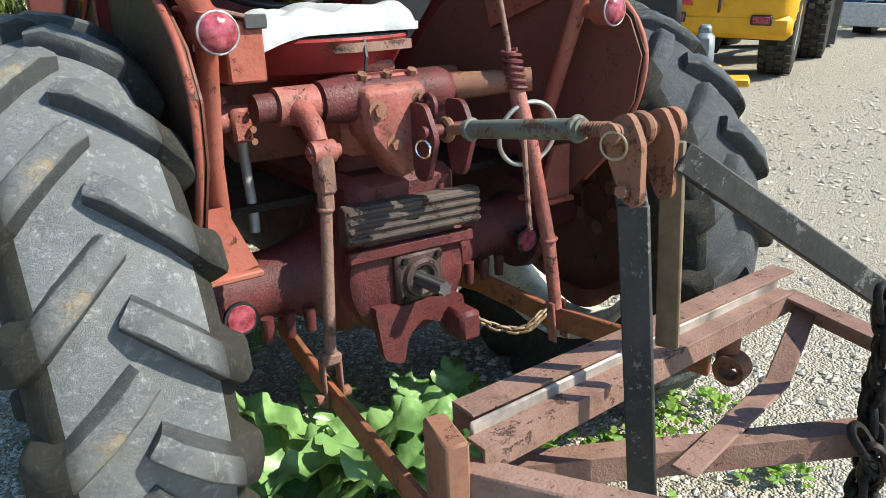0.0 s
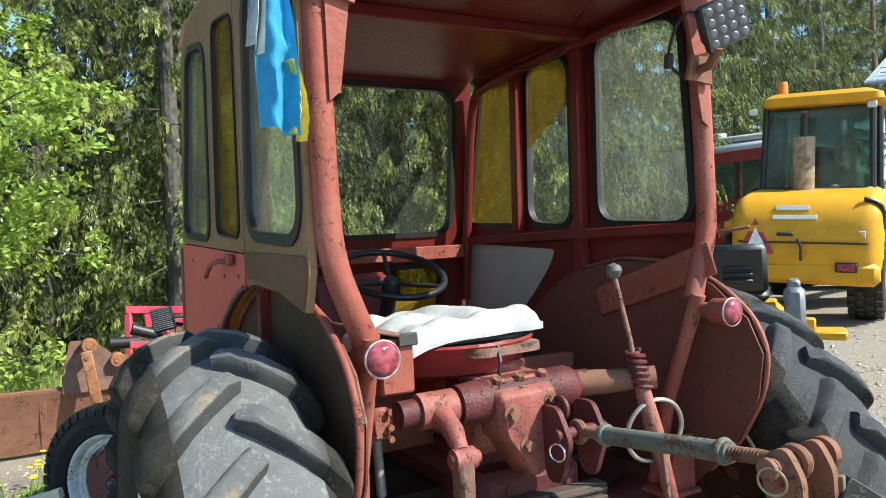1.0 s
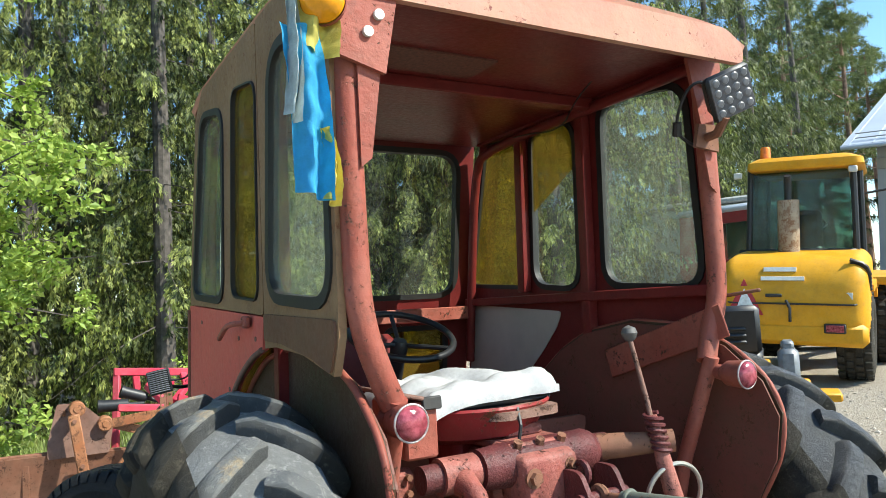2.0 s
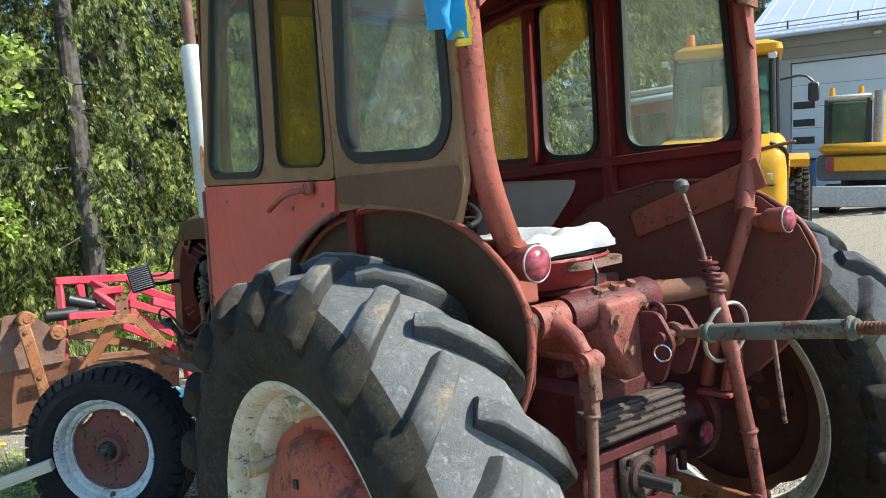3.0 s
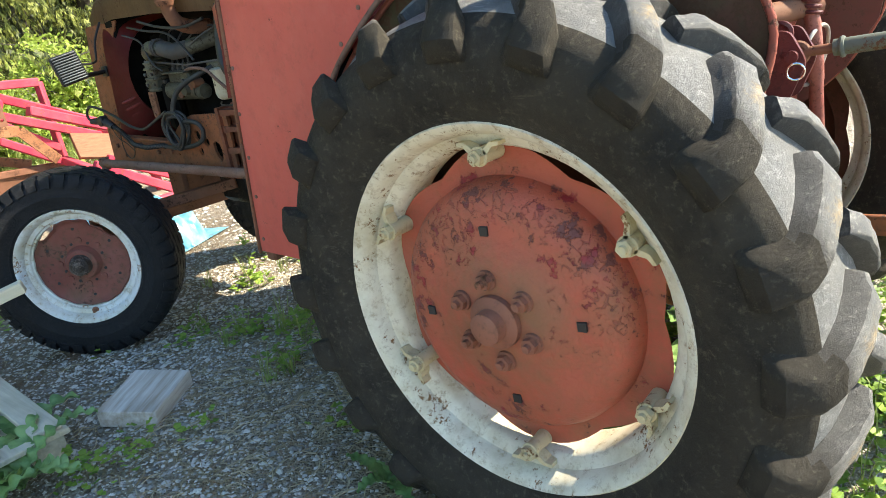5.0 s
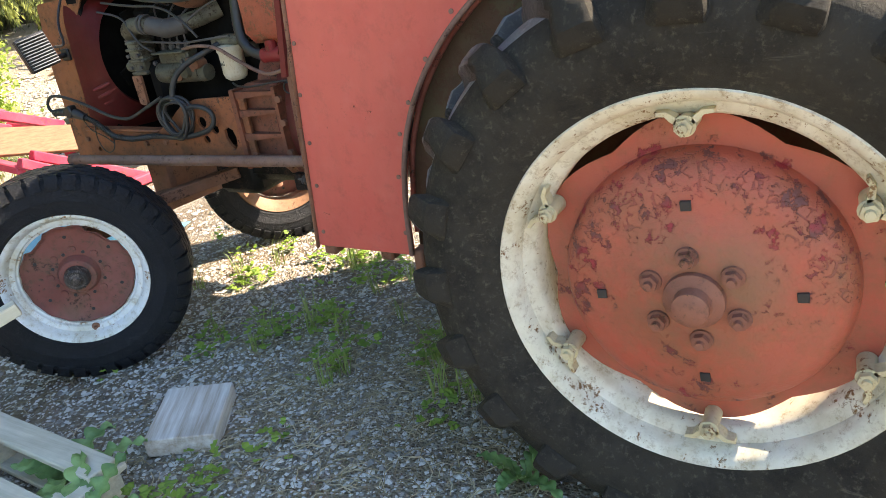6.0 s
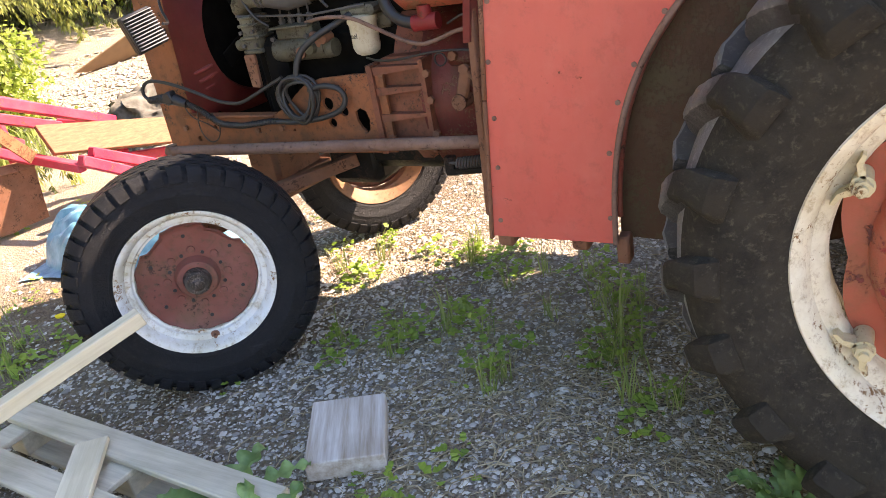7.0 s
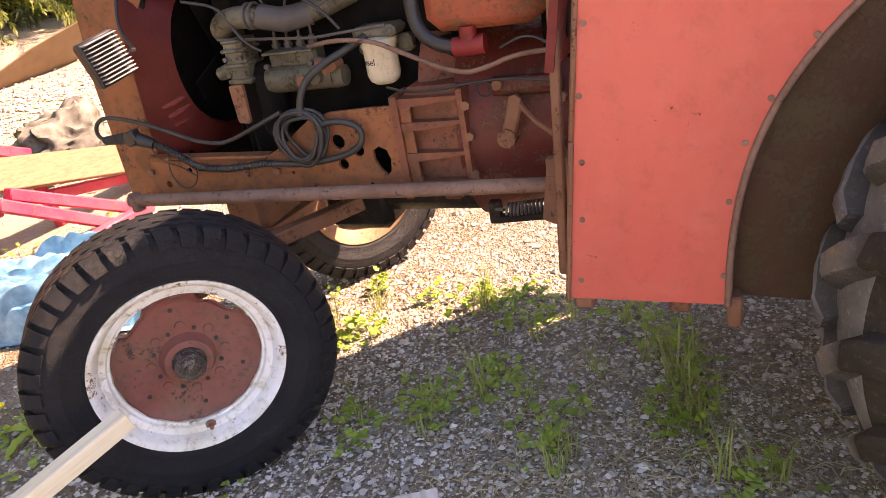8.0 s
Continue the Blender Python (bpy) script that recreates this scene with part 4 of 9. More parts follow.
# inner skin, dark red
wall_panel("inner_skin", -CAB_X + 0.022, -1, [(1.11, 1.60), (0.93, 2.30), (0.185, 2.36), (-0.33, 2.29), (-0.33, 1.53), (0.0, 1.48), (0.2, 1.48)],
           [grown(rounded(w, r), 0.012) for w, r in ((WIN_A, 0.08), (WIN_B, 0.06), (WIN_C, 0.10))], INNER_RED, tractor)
# right side
right = [(1.245, 0.55), (1.205, 0.95), (1.165, 1.60), (0.99, 2.29), (0.90, 2.375), (0.185, 2.375), (-0.10, 2.37), (-0.295, 2.32), (-0.28, 1.53), (-0.22, 1.44), (-0.06, 1.475), (0.06, 1.48)] + ARC[::-1]
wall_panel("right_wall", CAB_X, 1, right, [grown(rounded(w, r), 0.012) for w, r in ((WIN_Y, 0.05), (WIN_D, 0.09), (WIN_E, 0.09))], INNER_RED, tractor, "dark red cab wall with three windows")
cab_window(CAB_X, 1, WIN_Y, 0.05, FILM, tractor, 0.012)
win_d = cab_window(CAB_X, 1, WIN_D, 0.09, GLASS, tractor, 0.016)
cab_window(CAB_X, 1, WIN_E, 0.09, GLASS_DIRTY, tractor, 0.02)
bm = B()
slab(bm, [(0.618, 1.93), (0.342, 2.075), (0.333, 2.20), (0.38, 2.243), (0.47, 2.262), (0.55, 2.27), (0.595, 2.245)], [], lambda u, v, d: V(CAB_X - 0.014 - d, u, v), 0.003)
film = part("film_patch", bm, FILM, win_d, "torn yellow plastic film", 0)
film.visible_shadow = False
bm = B()
slab(bm, rounded([(1.19, 1.20), (1.15, 1.30), (1.095, 1.557), (0.47, 1.517), (0.50, 1.46), (0.60, 1.36), (0.74, 1.24)], 0.02, 2), [], lambda u, v, d: V(CAB_X - 0.022 - d, u, v), 0.003)
part("bare_patch", bm, plain("bare_grey_primer", (0.46, 0.42, 0.37), 0.6, 0, 0.12, 5), tractor, "bare grey-white primer patch")
for z0, z1, y0, y1, w in ((1.555, 1.585, 1.12, -0.36, 0.035), (2.275, 2.32, 0.94, -0.36, 0.05)):
    for s in (-1, 1):
        bm = B()
        beam(bm, (s * (CAB_X - 0.045), y0, (z0 + z1) / 2), (s * (CAB_X - 0.045), y1 + (0.075 if s > 0 else 0), (z0 + z1) / 2), 0.045, w)
        part("cab_rail", bm, INNER_RED, tractor)
for y0, y1, s in ((0.29, 0.255, 1), (0.677, 0.64, 1), (0.15, 0.105, -1)):
    bm = B()
    beam(bm, (s * (CAB_X - 0.045), y0, 1.30 if y0 < 0.3 else 1.6), (s * (CAB_X - 0.045), y1, 2.34), 0.04, 0.045, (0, 1, 0))
    part("cab_post", bm, INNER_RED, tractor)
# front wall with windscreen
LEAN = -0.17
WIN_F = [(-0.545, 1.615), (0.545, 1.615), (0.54, 2.255), (-0.54, 2.255)]
WIN_G = [(0.20, 1.16), (0.50, 1.16), (0.50, 1.46), (0.20, 1.46)]
WIN_H = [(-0.50, 1.16), (-0.20, 1.16), (-0.20, 1.46), (-0.50, 1.46)]
front = [(-0.63, 1.10), (-0.24, 1.10), (-0.24, 0.85), (0.63, 0.85), (0.63, 2.36), (-0.63, 2.36)]
bm = B()
slab(bm, front, [grown(rounded(w, r), 0.012) for w, r in ((WIN_F, 0.10), (WIN_G, 0.03), (WIN_H, 0.03))], plane_y(1.155, LEAN, 1.6), 0.02)
part("front_wall", bm, INNER_RED, tractor, "", 30)
for w, r, pm in ((WIN_F, 0.10, GLASS), (WIN_G, 0.03, FILM), (WIN_H, 0.03, FILM)):
    hole = rounded(w, r)
    bm = B()
    slab(bm, grown(hole, 0.018), [grown(hole, -0.006)], plane_y(1.147, LEAN, 1.6), 0.036)
    fr = part("window", bm, SEAL, tractor, "black rubber window seal", 30)
    bm = B()
    slab(bm, grown(hole, 0.004), [], plane_y(1.163, LEAN, 1.6), 0.004)
    pane = part("pane", bm, pm, fr, "", 0)
    pane.visible_shadow = False
bm = B()
box(bm, (0, 1.10, 1.525), (1.2, 0.05, 0.06))
part("dash_rail", bm, RED, tractor, "bright red rail under the windscreen")
# roof shell and ceiling
bm = B()
nx, ny = 20, 16
rows = []
for j in range(ny + 1):
    v = j / ny
    y = -0.425 + 1.43 * v
    crown = 2.345 + 0.095 * math.sin(min(1, v * 2.6) * 1.5708) - 0.9 * max(0, v - 0.88) ** 1.5
    row = []
    for i in range(nx + 1):
        u = -1 + 2 * i / nx
        x = math.copysign(abs(u) ** 0.9, u) * 0.652
        drop = 0.040 * max(0, abs(u) - 0.72) ** 2 / 0.0784
        row.append((x, y, crown - 0.02 * u * u - drop))
    rows.append(row)
top = [[bm.verts.new(p) for p in r] for r in rows]
low = [[bm.verts.new((p[0] * 0.985, p[1] + (0.004 if j == 0 else 0), p[2] - 0.018)) for p in r] for j, r in enumerate(rows)]
for j in range(ny):
    for i in range(nx):
        bm.faces.new((top[j][i], top[j][i + 1], top[j + 1][i + 1], top[j + 1][i]))
        bm.faces.new((low[j][i], low[j + 1][i], low[j + 1][i + 1], low[j][i + 1]))
for j in range(ny):
    for i in (0, nx):
        bm.faces.new((top[j][i], top[j + 1][i], low[j + 1][i], low[j][i]))
for i in range(nx):
    for j in (0, ny):
        bm.faces.new((top[j][i], top[j][i + 1], low[j][i + 1], low[j][i]))
part("roof", bm, ROOF_PINK := worn("sun_bleached_roof_paint", (0.44, 0.19, 0.14), (0.50, 0.27, 0.19), rust=(0.20, 0.05, 0.04), wear=0.68, dirty=0.45, dirt=(0.34, 0.26, 0.16)), tractor, "sun-bleached pinkish roof shell", 50)
bm = B()
slab(bm, rounded([(-0.630, 2.225), (0.630, 2.225), (0.63, 2.285), (0.56, 2.325), (-0.56, 2.325), (-0.63, 2.285)], 0.03, 3), [], plane_y(-0.432), 0.02)
part("roof_lip", bm, ROOF_PINK, tractor, "sun-bleached rear roof lip")
bm = B()
slab(bm, [(-0.62, -0.40), (0.62, -0.40), (0.60, 0.99), (-0.60, 0.99)], [], lambda u, v, d: V(u, v, 2.285 + d), 0.012)
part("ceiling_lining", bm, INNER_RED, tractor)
bm = B()
beam(bm, (-0.61, 0.19, 2.265), (0.61, 0.19, 2.265), 0.05, 0.04)
part("roof_bow", bm, INNER_RED, tractor)
bm = B()
slab(bm, [(-0.45, -0.05), (0.02, -0.05), (0.02, 0.12), (-0.45, 0.12)], [], lambda u, v, d: V(u, v, 2.278 + d), 0.006)
part("perforated_lining", bm, plain("tan_perforated_board", (0.13, 0.048, 0.034), 0.6, 0, 0.5, 90), tractor, "tan perforated ceiling patch")

# rear posts: curved tubes from the roof to the axle
for s in (-1, 1):
    dy = 0.088 if s > 0 else 0.0
    bm = B()
    tube(bm, [(s * 0.612, -0.375 + dy, 2.25), (s * 0.611, -0.38 + dy, 1.64), (s * 0.600, -0.38 + dy, 1.53), (s * 0.566, -0.372 + dy, 1.44), (s * 0.530, -0.365 + 0.8 * dy, 1.36)], 0.029, 16, True, 2)
    post = part("rear_post", bm, RED, tractor, "curved red tube post")
    bm = B()
    tube(bm, [(s * 0.53, -0.385 + 0.8 * dy, 1.375), (s * 0.506, -0.225 + 0.3 * dy, 1.05), (s * 0.485, -0.15, 0.80)], 0.022, 14)
    part("lower_tube", bm, RED, post)
    bm = B()
    slab(bm, [(s * 0.645, 2.26), (s * 0.645, 2.09), (s * 0.54, 2.06), (s * 0.50, 2.26)], [], plane_y(-0.425 + dy), 0.012)
    gus = part("corner_plate", bm, RED, tractor)
    bm = B()
    slab(bm, [(s * 0.60, 2.10), (s * 0.545, 2.08), (s * 0.575, 1.88), (s * 0.60, 1.86)], [], plane_y(-0.412 + dy), 0.006)
    part("gusset", bm, RED, gus)
    for px, pz in ((0.553, 2.185), (0.580, 2.145)):
        bm = B()
        bolt(bm, (s * px, -0.424 + dy, pz), (0, -1, 0), 0.012, 0.010, 10)
        part("bolt", bm, RED if s > 0 else WHITE, gus)
    # axle bracket
    bm = B()
    slab(bm, [(s * 0.56, 0.95), (s * 0.50, 0.95), (s * 0.44, 0.80), (s * 0.56, 0.78)], [], plane_y(-0.24), 0.014)
    box(bm, (s * 0.50, -0.20, 0.785), (0.13, 0.12, 0.016))
    part("axle_bracket", bm, RED, tractor)

FENDER_RED = worn("brownish_red_fender_paint", (0.18, 0.060, 0.047), (0.145, 0.052, 0.038), wear=0.66, dirty=0.5)
# fenders: upright plates with a rolled edge
FEND = ARC[:-1] + [(0.06, 1.48), (-0.15, 1.465), (-0.32, 1.41), (-0.44, 1.315), (-0.485, 1.22), (-0.465, 1.10), (-0.38, 0.95), (-0.22, 0.80)]
for s in (-1, 1):
    out = FEND
    bm = B()
    slab(bm, out + [(-0.1, 0.70), (0.2, 0.62), (0.5, 0.52)], [], lambda u, v, d: V(s * (0.592 + d), u, v), 0.006)
    fen = part("fender", bm, FENDER_IN, tractor, "mossy brown fender plate", 30)
    bm = B()
    pts = rounded(out, 0.06, 3)[3:-3]
    tube(bm, [(s * 0.602, p.x, p.y) for p in pts], 0.0085, 8)
    part("fender_edge", bm, RED, fen, "rolled fender edge", 60)
    bm = B()
    slab(bm, [(y * 0.99, z - 0.008) for y, z in FEND] + [(-0.1, 0.72), (0.5, 0.6)], [], lambda u, v, d: V(s * (0.583 + d), u, v), 0.005)
    part("fender_inside", bm, FENDER_RED, fen, "brownish red fender face", 30)
    # tail lamp
    bm = B()
    lathe(bm, [(-0.07, 0.022), (-0.05, 0.036), (0.0, 0.039), (0.006, 0.040), (0.010, 0.036)], (s * 0.525, -0.425, 1.33), (0, -1, 0), 28)
    cyl(bm, (s * 0.525, -0.36, 1.33), (s * 0.54, -0.33, 1.33), 0.022)
    lamp = part("tail_lamp", bm, RED, tractor, "round red tail lamp in a metal housing")
    bm = B()
    ring(bm, (s * 0.525, -0.434, 1.33), (0, -1, 0), 0.0385, 0.0026)
    part("bezel", bm, DULL_METAL, lamp)
    bm = B()
    lathe(bm, [(0.006, 0.037), (0.014, 0.035), (0.021, 0.027), (0.026, 0.014), (0.027, 0.0)], (s * 0.525, -0.425, 1.33), (0, -1, 0), 28)
    part("lens", bm, RED_LENS, lamp, "red plastic lens")
bm = B()
beam(bm, (0.568, 0.16, 1.33), (0.568, -0.34, 1.48), 0.008, 0.10)
part("brace_bar", bm, RED, tractor, "flat red brace across the fender")

# ---- transmission, axle and hitch ----
bm = B()
lathe(bm, [(-0.205, 0.0), (-0.205, 0.165), (-0.19, 0.185), (-0.15, 0.195), (-0.05, 0.21), (0.15, 0.21), (0.25, 0.19), (0.9, 0.17), (0.9, 0.0)], (0.0, 0, 0.66), (0, 1, 0), 36)
box(bm, (0, 0.35, 0.80), (0.34, 1.1, 0.30), None, 0.03)
housing = part("gearbox_housing", bm, CAST_RED, tractor, "greasy red cast gearbox housing")
for s in (-1, 1):
    bm = B()
    lathe(bm, [(0.13, 0.19), (0.17, 0.185), (0.20, 0.135), (0.30, 0.10), (0.46, 0.085), (0.50, 0.11), (0.54, 0.11), (0.54, 0.06), (0.78, 0.055)], (0, 0, AXLE_Z), (s, 0, 0), 28)
    part("axle_tube", bm, CAST_RED, tractor)
    bm = B()
    lathe(bm, [(0.0, 0.02), (0.0, 0.16), (0.03, 0.165), (0.03, 0.02)], (s * 0.53, 0.02, AXLE_Z), (s, 0, 0), 28, closed=True)
    part("brake_drum", bm, CAST_RED, tractor)
    for k in range(3):
        bm = B()
        cyl(bm, (s * (0.27 + 0.06 * k), -0.10, 0.60), (s * (0.27 + 0.06 * k), -0.10, 0.53), 0.018, 0.014, 10)
        part("axle_stud", bm, CAST_RED, tractor)
bm = B()
box(bm, (-0.05, 0.0, 1.09), (0.24, 0.42, 0.17), None, 0.03)
lift = part("lift_housing", bm, LIFT_RED, tractor, "red hydraulic lift housing")
bm = B()
loft_rows = []
for y, k in ((-0.20, 1.0), (-0.262, 0.98), (-0.292, 0.90), (-0.300, 0.80)):
    loft_rows.append([bm.verts.new((-0.075 + (p.x + 0.075) * k, y, 1.09 + (p.y - 1.09) * k)) for p in rounded([(-0.165, 1.19), (0.025, 1.19), (0.03, 1.10), (-0.02, 0.955), (-0.06, 0.945), (-0.155, 1.07)], 0.02, 3)])
for a, b in zip(loft_rows, loft_rows[1:]):
    for i in range(len(a)):
        bm.faces.new((a[i], a[(i + 1) % len(a)], b[(i + 1) % len(a)], b[i]))
bm.faces.new(loft_rows[-1])
part("front_casting", bm, LIFT_RED, lift, "tapered casting with heavy bolts")
bm = B()
box(bm, (-0.065, -0.13, 1.197), (0.19, 0.24, 0.022), None, 0.006)
box(bm, (-0.05, -0.10, 1.220), (0.12, 0.14, 0.03), None, 0.008)
part("top_plate", bm, LIFT_RED, lift)
bm = B()
box(bm, (-0.05, 0.05, 0.93), (0.17, 0.30, 0.16), None, 0.02)
part("lift_base", bm, CAST_RED, lift)
# valve block beside the lift
bm = B()
cyl(bm, (-0.43, -0.02, 1.115), (-0.33, -0.02, 1.115), 0.035, 0.03, 16)
box(bm, (-0.375, -0.035, 1.10), (0.05, 0.06, 0.085), None, 0.008)
tube(bm, [(-0.42, -0.03, 1.13), (-0.44, -0.05, 1.155), (-0.41, -0.06, 1.17)], 0.012, 8, True, 1)
valve = part("valve_block", bm, LIFT_RED, tractor, "small red hydraulic valve")
for z in (1.13, 1.09, 1.06):
    bm = B()
    bolt(bm, (-0.355, -0.066, z), (0, -1, 0), 0.009, 0.014)
    part("bolt", bm, RUST, valve)
bm = B()
tube(bm, [(-0.345, 0.05, 1.05), (-0.345, 0.03, 0.85), (-0.35, 0.02, 0.80)], 0.014, 10)
part("steel_pipe", bm, GREY_METAL, tractor, "bare steel pipe")
for k in range(3):
    bm = B()
    bolt(bm, (-0.135 + 0.07 * k, -0.245, 1.195), (0, -0.5, 1), 0.013, 0.022)
    part("bolt", bm, RUST, lift)
for dx, dz, rr in ((-0.125, 1.13, 0.02), (-0.085, 1.045, 0.018), (-0.01, 1.15, 0.013)):
    bm = B()
    cyl(bm, (dx, -0.28, dz), (dx, -0.302, dz), rr * 1.3, rr * 1.25, 14)
    bolt(bm, (dx, -0.302, dz), (0, -1, 0), rr * 0.8, 0.014)
    part("bolt", bm, RUST, lift)
bm = B()
lathe(bm, [(-0.40, 0.0), (-0.40, 0.034), (-0.24, 0.036), (-0.24, 0.05), (-0.17, 0.056), (0.03, 0.056), (0.10, 0.058), (0.12, 0.050), (0.13, 0.040), (0.18, 0.038), (0.18, 0.0)], (0, -0.22, 1.155), (1, 0, 0), 22)
part("lift_shaft", bm, CAST_RED, tractor)
# left lift arm and rod
bm = B()
lathe(bm, [(-0.05, 0.03), (-0.05, 0.045), (0.05, 0.045), (0.05, 0.03)], (-0.30, -0.22, 1.155), (1, 0, 0), 20, closed=True)
tube(bm, [(-0.30, -0.24, 1.145), (-0.30, -0.30, 1.13), (-0.303, -0.345, 1.08)], [0.034, 0.026, 0.021], 14, True, 1)
cyl(bm, (-0.331, -0.355, 1.065), (-0.276, -0.355, 1.065), 0.026)
arm = part("lift_arm", bm, LIFT_RED, tractor)
bm = B()
cyl(bm, (-0.338, -0.355, 1.065), (-0.262, -0.355, 1.065), 0.015)
part("pin", bm, LIFT_RED, arm)
bm = B()
box(bm, (-0.305, -0.355, 1.02), (0.04, 0.05, 0.10), None, 0.008)
box(bm, (-0.306, -0.355, 0.955), (0.030, 0.036, 0.05), None, 0.006)
tube(bm, [(-0.308, -0.355, 0.94), (-0.33, -0.350, 0.58)], 0.0145, 12)
ring(bm, (-0.309, -0.355, 0.935), (0.06, 0, 1), 0.015, 0.006)
box(bm, (-0.332, -0.350, 0.565), (0.05, 0.035, 0.03), None, 0.006)
for dx in (-0.022, 0.022):
    box(bm, (-0.334 + dx, -0.35, 0.50), (0.008, 0.03, 0.13), None, 0.003)
rod = part("lift_rod", bm, RUST_PINK, tractor, "rusty threaded lift rod")
bm = B()
cyl(bm, (-0.38, -0.35, 0.465), (-0.29, -0.35, 0.465), 0.014)
part("pin", bm, RUST, rod)
# right lift arm, levelling box with crank lever
bm = B()
tube(bm, [(0.13, -0.215, 1.157), (0.20, -0.262, 1.160), (0.29, -0.325, 1.166)], [0.037, 0.034, 0.028], 14)
cyl(bm, (0.278, -0.318, 1.166), (0.315, -0.345, 1.168), 0.031, 0.031, 18)
part("lift_arm", bm, RUST, tractor, "bare brown steel lift arm")
bm = B()
tube(bm, [(0.262, -0.325, 1.24), (0.272, -0.345, 1.12), (0.30, -0.347, 1.02), (0.32, -0.350, 0.95)], [0.013, 0.022, 0.025, 0.022], 14)
tube(bm, [(0.318, -0.350, 0.95), (0.368, -0.354, 0.72), (0.392, -0.366, 0.50)], [0.020, 0.021, 0.018], 14)
ring(bm, (0.370, -0.355, 0.715), (0.1, 0, -1), 0.021, 0.006, 18, 8)
for dx in (-0.024, 0.024):
    box(bm, (0.396 + dx, -0.367, 0.46), (0.009, 0.035, 0.13), (0, -5, 0), 0.003)
rod = part("levelling_rod", bm, LIFT_RED, tractor, "red levelling rod")
bm = B()
tube(bm, [(0.261 + 0.0001 * k + 0.022 * math.cos(k * 0.4189), -0.326 - 0.0002 * k + 0.022 * math.sin(k * 0.4189), 1.245 - 0.0011 * k) for k in range(91)], 0.006, 6)
part("spring", bm, CAST_RED, rod)
bm = B()
tube(bm, [(0.262, -0.325, 1.20), (0.264, -0.31, 1.27), (0.273, -0.252, 1.44)], 0.0075, 10)
lever = part("crank_lever", bm, RUST_PINK, rod, "thin lever")
bm = B()
lathe(bm, [(-0.024, 0.008), (-0.016, 0.018), (0.0, 0.0235), (0.014, 0.018), (0.022, 0.0)], (0.273, -0.25, 1.46), (0, 0, 1), 18)
part("knob", bm, plain("grey_knob", (0.10, 0.095, 0.09), 0.6), lever, "grey ball knob")
bm = B()
ring(bm, (0.302, -0.345, 1.025), (0.15, 1, 0.2), 0.088, 0.0065, 40, 8)
part("wire_hoop", bm, plain("bare_wire", (0.45, 0.42, 0.38), 0.35, 0.6), rod, "bent wire hoop")
bm = B()
tube(bm, [(0.046, -0.605, 1.098), (0.050, -0.623, 1.077), (0.052, -0.630, 0.97), (0.055, -0.636, 0.875)], 0.006, 8)
part("hanging_rod", bm, RUST_PINK, tractor, "thin rusty rod hung from the top link")
# top link bracket and top link
bm = B()
for dx in (-0.035, 0.075):
    slab(bm, rounded([(-0.29, 1.14), (-0.36, 1.14), (-0.405, 1.06), (-0.36, 0.95), (-0.31, 0.95), (-0.29, 1.02)], 0.02, 3), [], lambda u, v, d: V(dx + d, u, v), 0.014)
cyl(bm, (-0.05, -0.37, 1.075), (0.105, -0.37, 1.075), 0.016)
ring(bm, (0.0, -0.33, 1.13), (1, 0, 0), 0.025, 0.009, 18, 6)
brk = part("top_link_bracket", bm, CAST_RED, tractor)
bm = B()
ring(bm, (-0.058, -0.385, 1.04), (1, 0.4, 0), 0.021, 0.003, 20, 6)
part("pin_ring", bm, CHROME, brk, "small steel pin ring")
bm = B()
tube(bm, [(0.02, -0.37, 1.075), (0.02, -0.50, 1.09)], 0.013, 10)
ring(bm, (0.02, -0.37, 1.075), (1, 0, 0), 0.022, 0.011, 18, 8)
link_ob = part("top_link", bm, RUST, tractor, "grey-green top link with threaded rusty ends")
bm = B()
tube(bm, [(0.02, -0.82, 1.126), (0.02, -0.965, 1.142)], 0.013, 10)
ring(bm, (0.02, -0.968, 1.143), (1, 0, 0), 0.022, 0.011, 18, 8)
for k in range(9):
    ring(bm, (0.02, -0.835 - 0.008 * k, 1.127 + 0.0009 * k), (0, -1, 0.1), 0.013, 0.0025, 12, 6)
part("threaded_end", bm, RUST, link_ob)
bm = B()
tube(bm, [(0.02, -0.455, 1.085), (0.02, -0.83, 1.127)], 0.0215, 16)
ring(bm, (0.02, -0.475, 1.087), (0, -1, 0.1), 0.021, 0.007, 18, 8)
ring(bm, (0.02, -0.815, 1.126), (0, -1, 0.1), 0.021, 0.007, 18, 8)
part("sleeve", bm, GREEN_TUBE, link_ob, "grey-green painted sleeve")
# drawbar boards, PTO, hitch plate
bm = B()
box(bm, (0.0, -0.225, 0.835), (0.42, 0.05, 0.10), (0, 1.5, 0), 0.006)
board = part("drawbar_board", bm, GREASE_WOOD, tractor, "blackened grooved crossbar")
for k in range(4):
    bm = B()
    box(bm, (0.0, -0.252, 0.872 - 0.024 * k), (0.41, 0.014, 0.012), (0, 1.5, 0), 0.003)
    part("ridge", bm, GREASE_WOOD, board)
bm = B()
box(bm, (0.0, -0.215, 0.745), (0.40, 0.03, 0.035), (0, 1.5, 0), 0.005)
part("drawbar_plate", bm, CAST_RED, tractor)
bm = B()
box(bm, (0.015, -0.215, 0.655), (0.155, 0.03, 0.15), None, 0.015)
ring(bm, (0.015, -0.232, 0.655), (0, 1, 0), 0.045, 0.014, 28, 8)
pto = part("pto_flange", bm, CAST_DARK, tractor, "square cast flange")
for dx in (-0.055, 0.055):
    for dz in (-0.055, 0.055):
        bm = B()
        bolt(bm, (0.015 + dx, -0.231, 0.655 + dz), (0, -1, 0), 0.010, 0.010)
        part("bolt", bm, BLACK_IRON, pto)
bm = B()
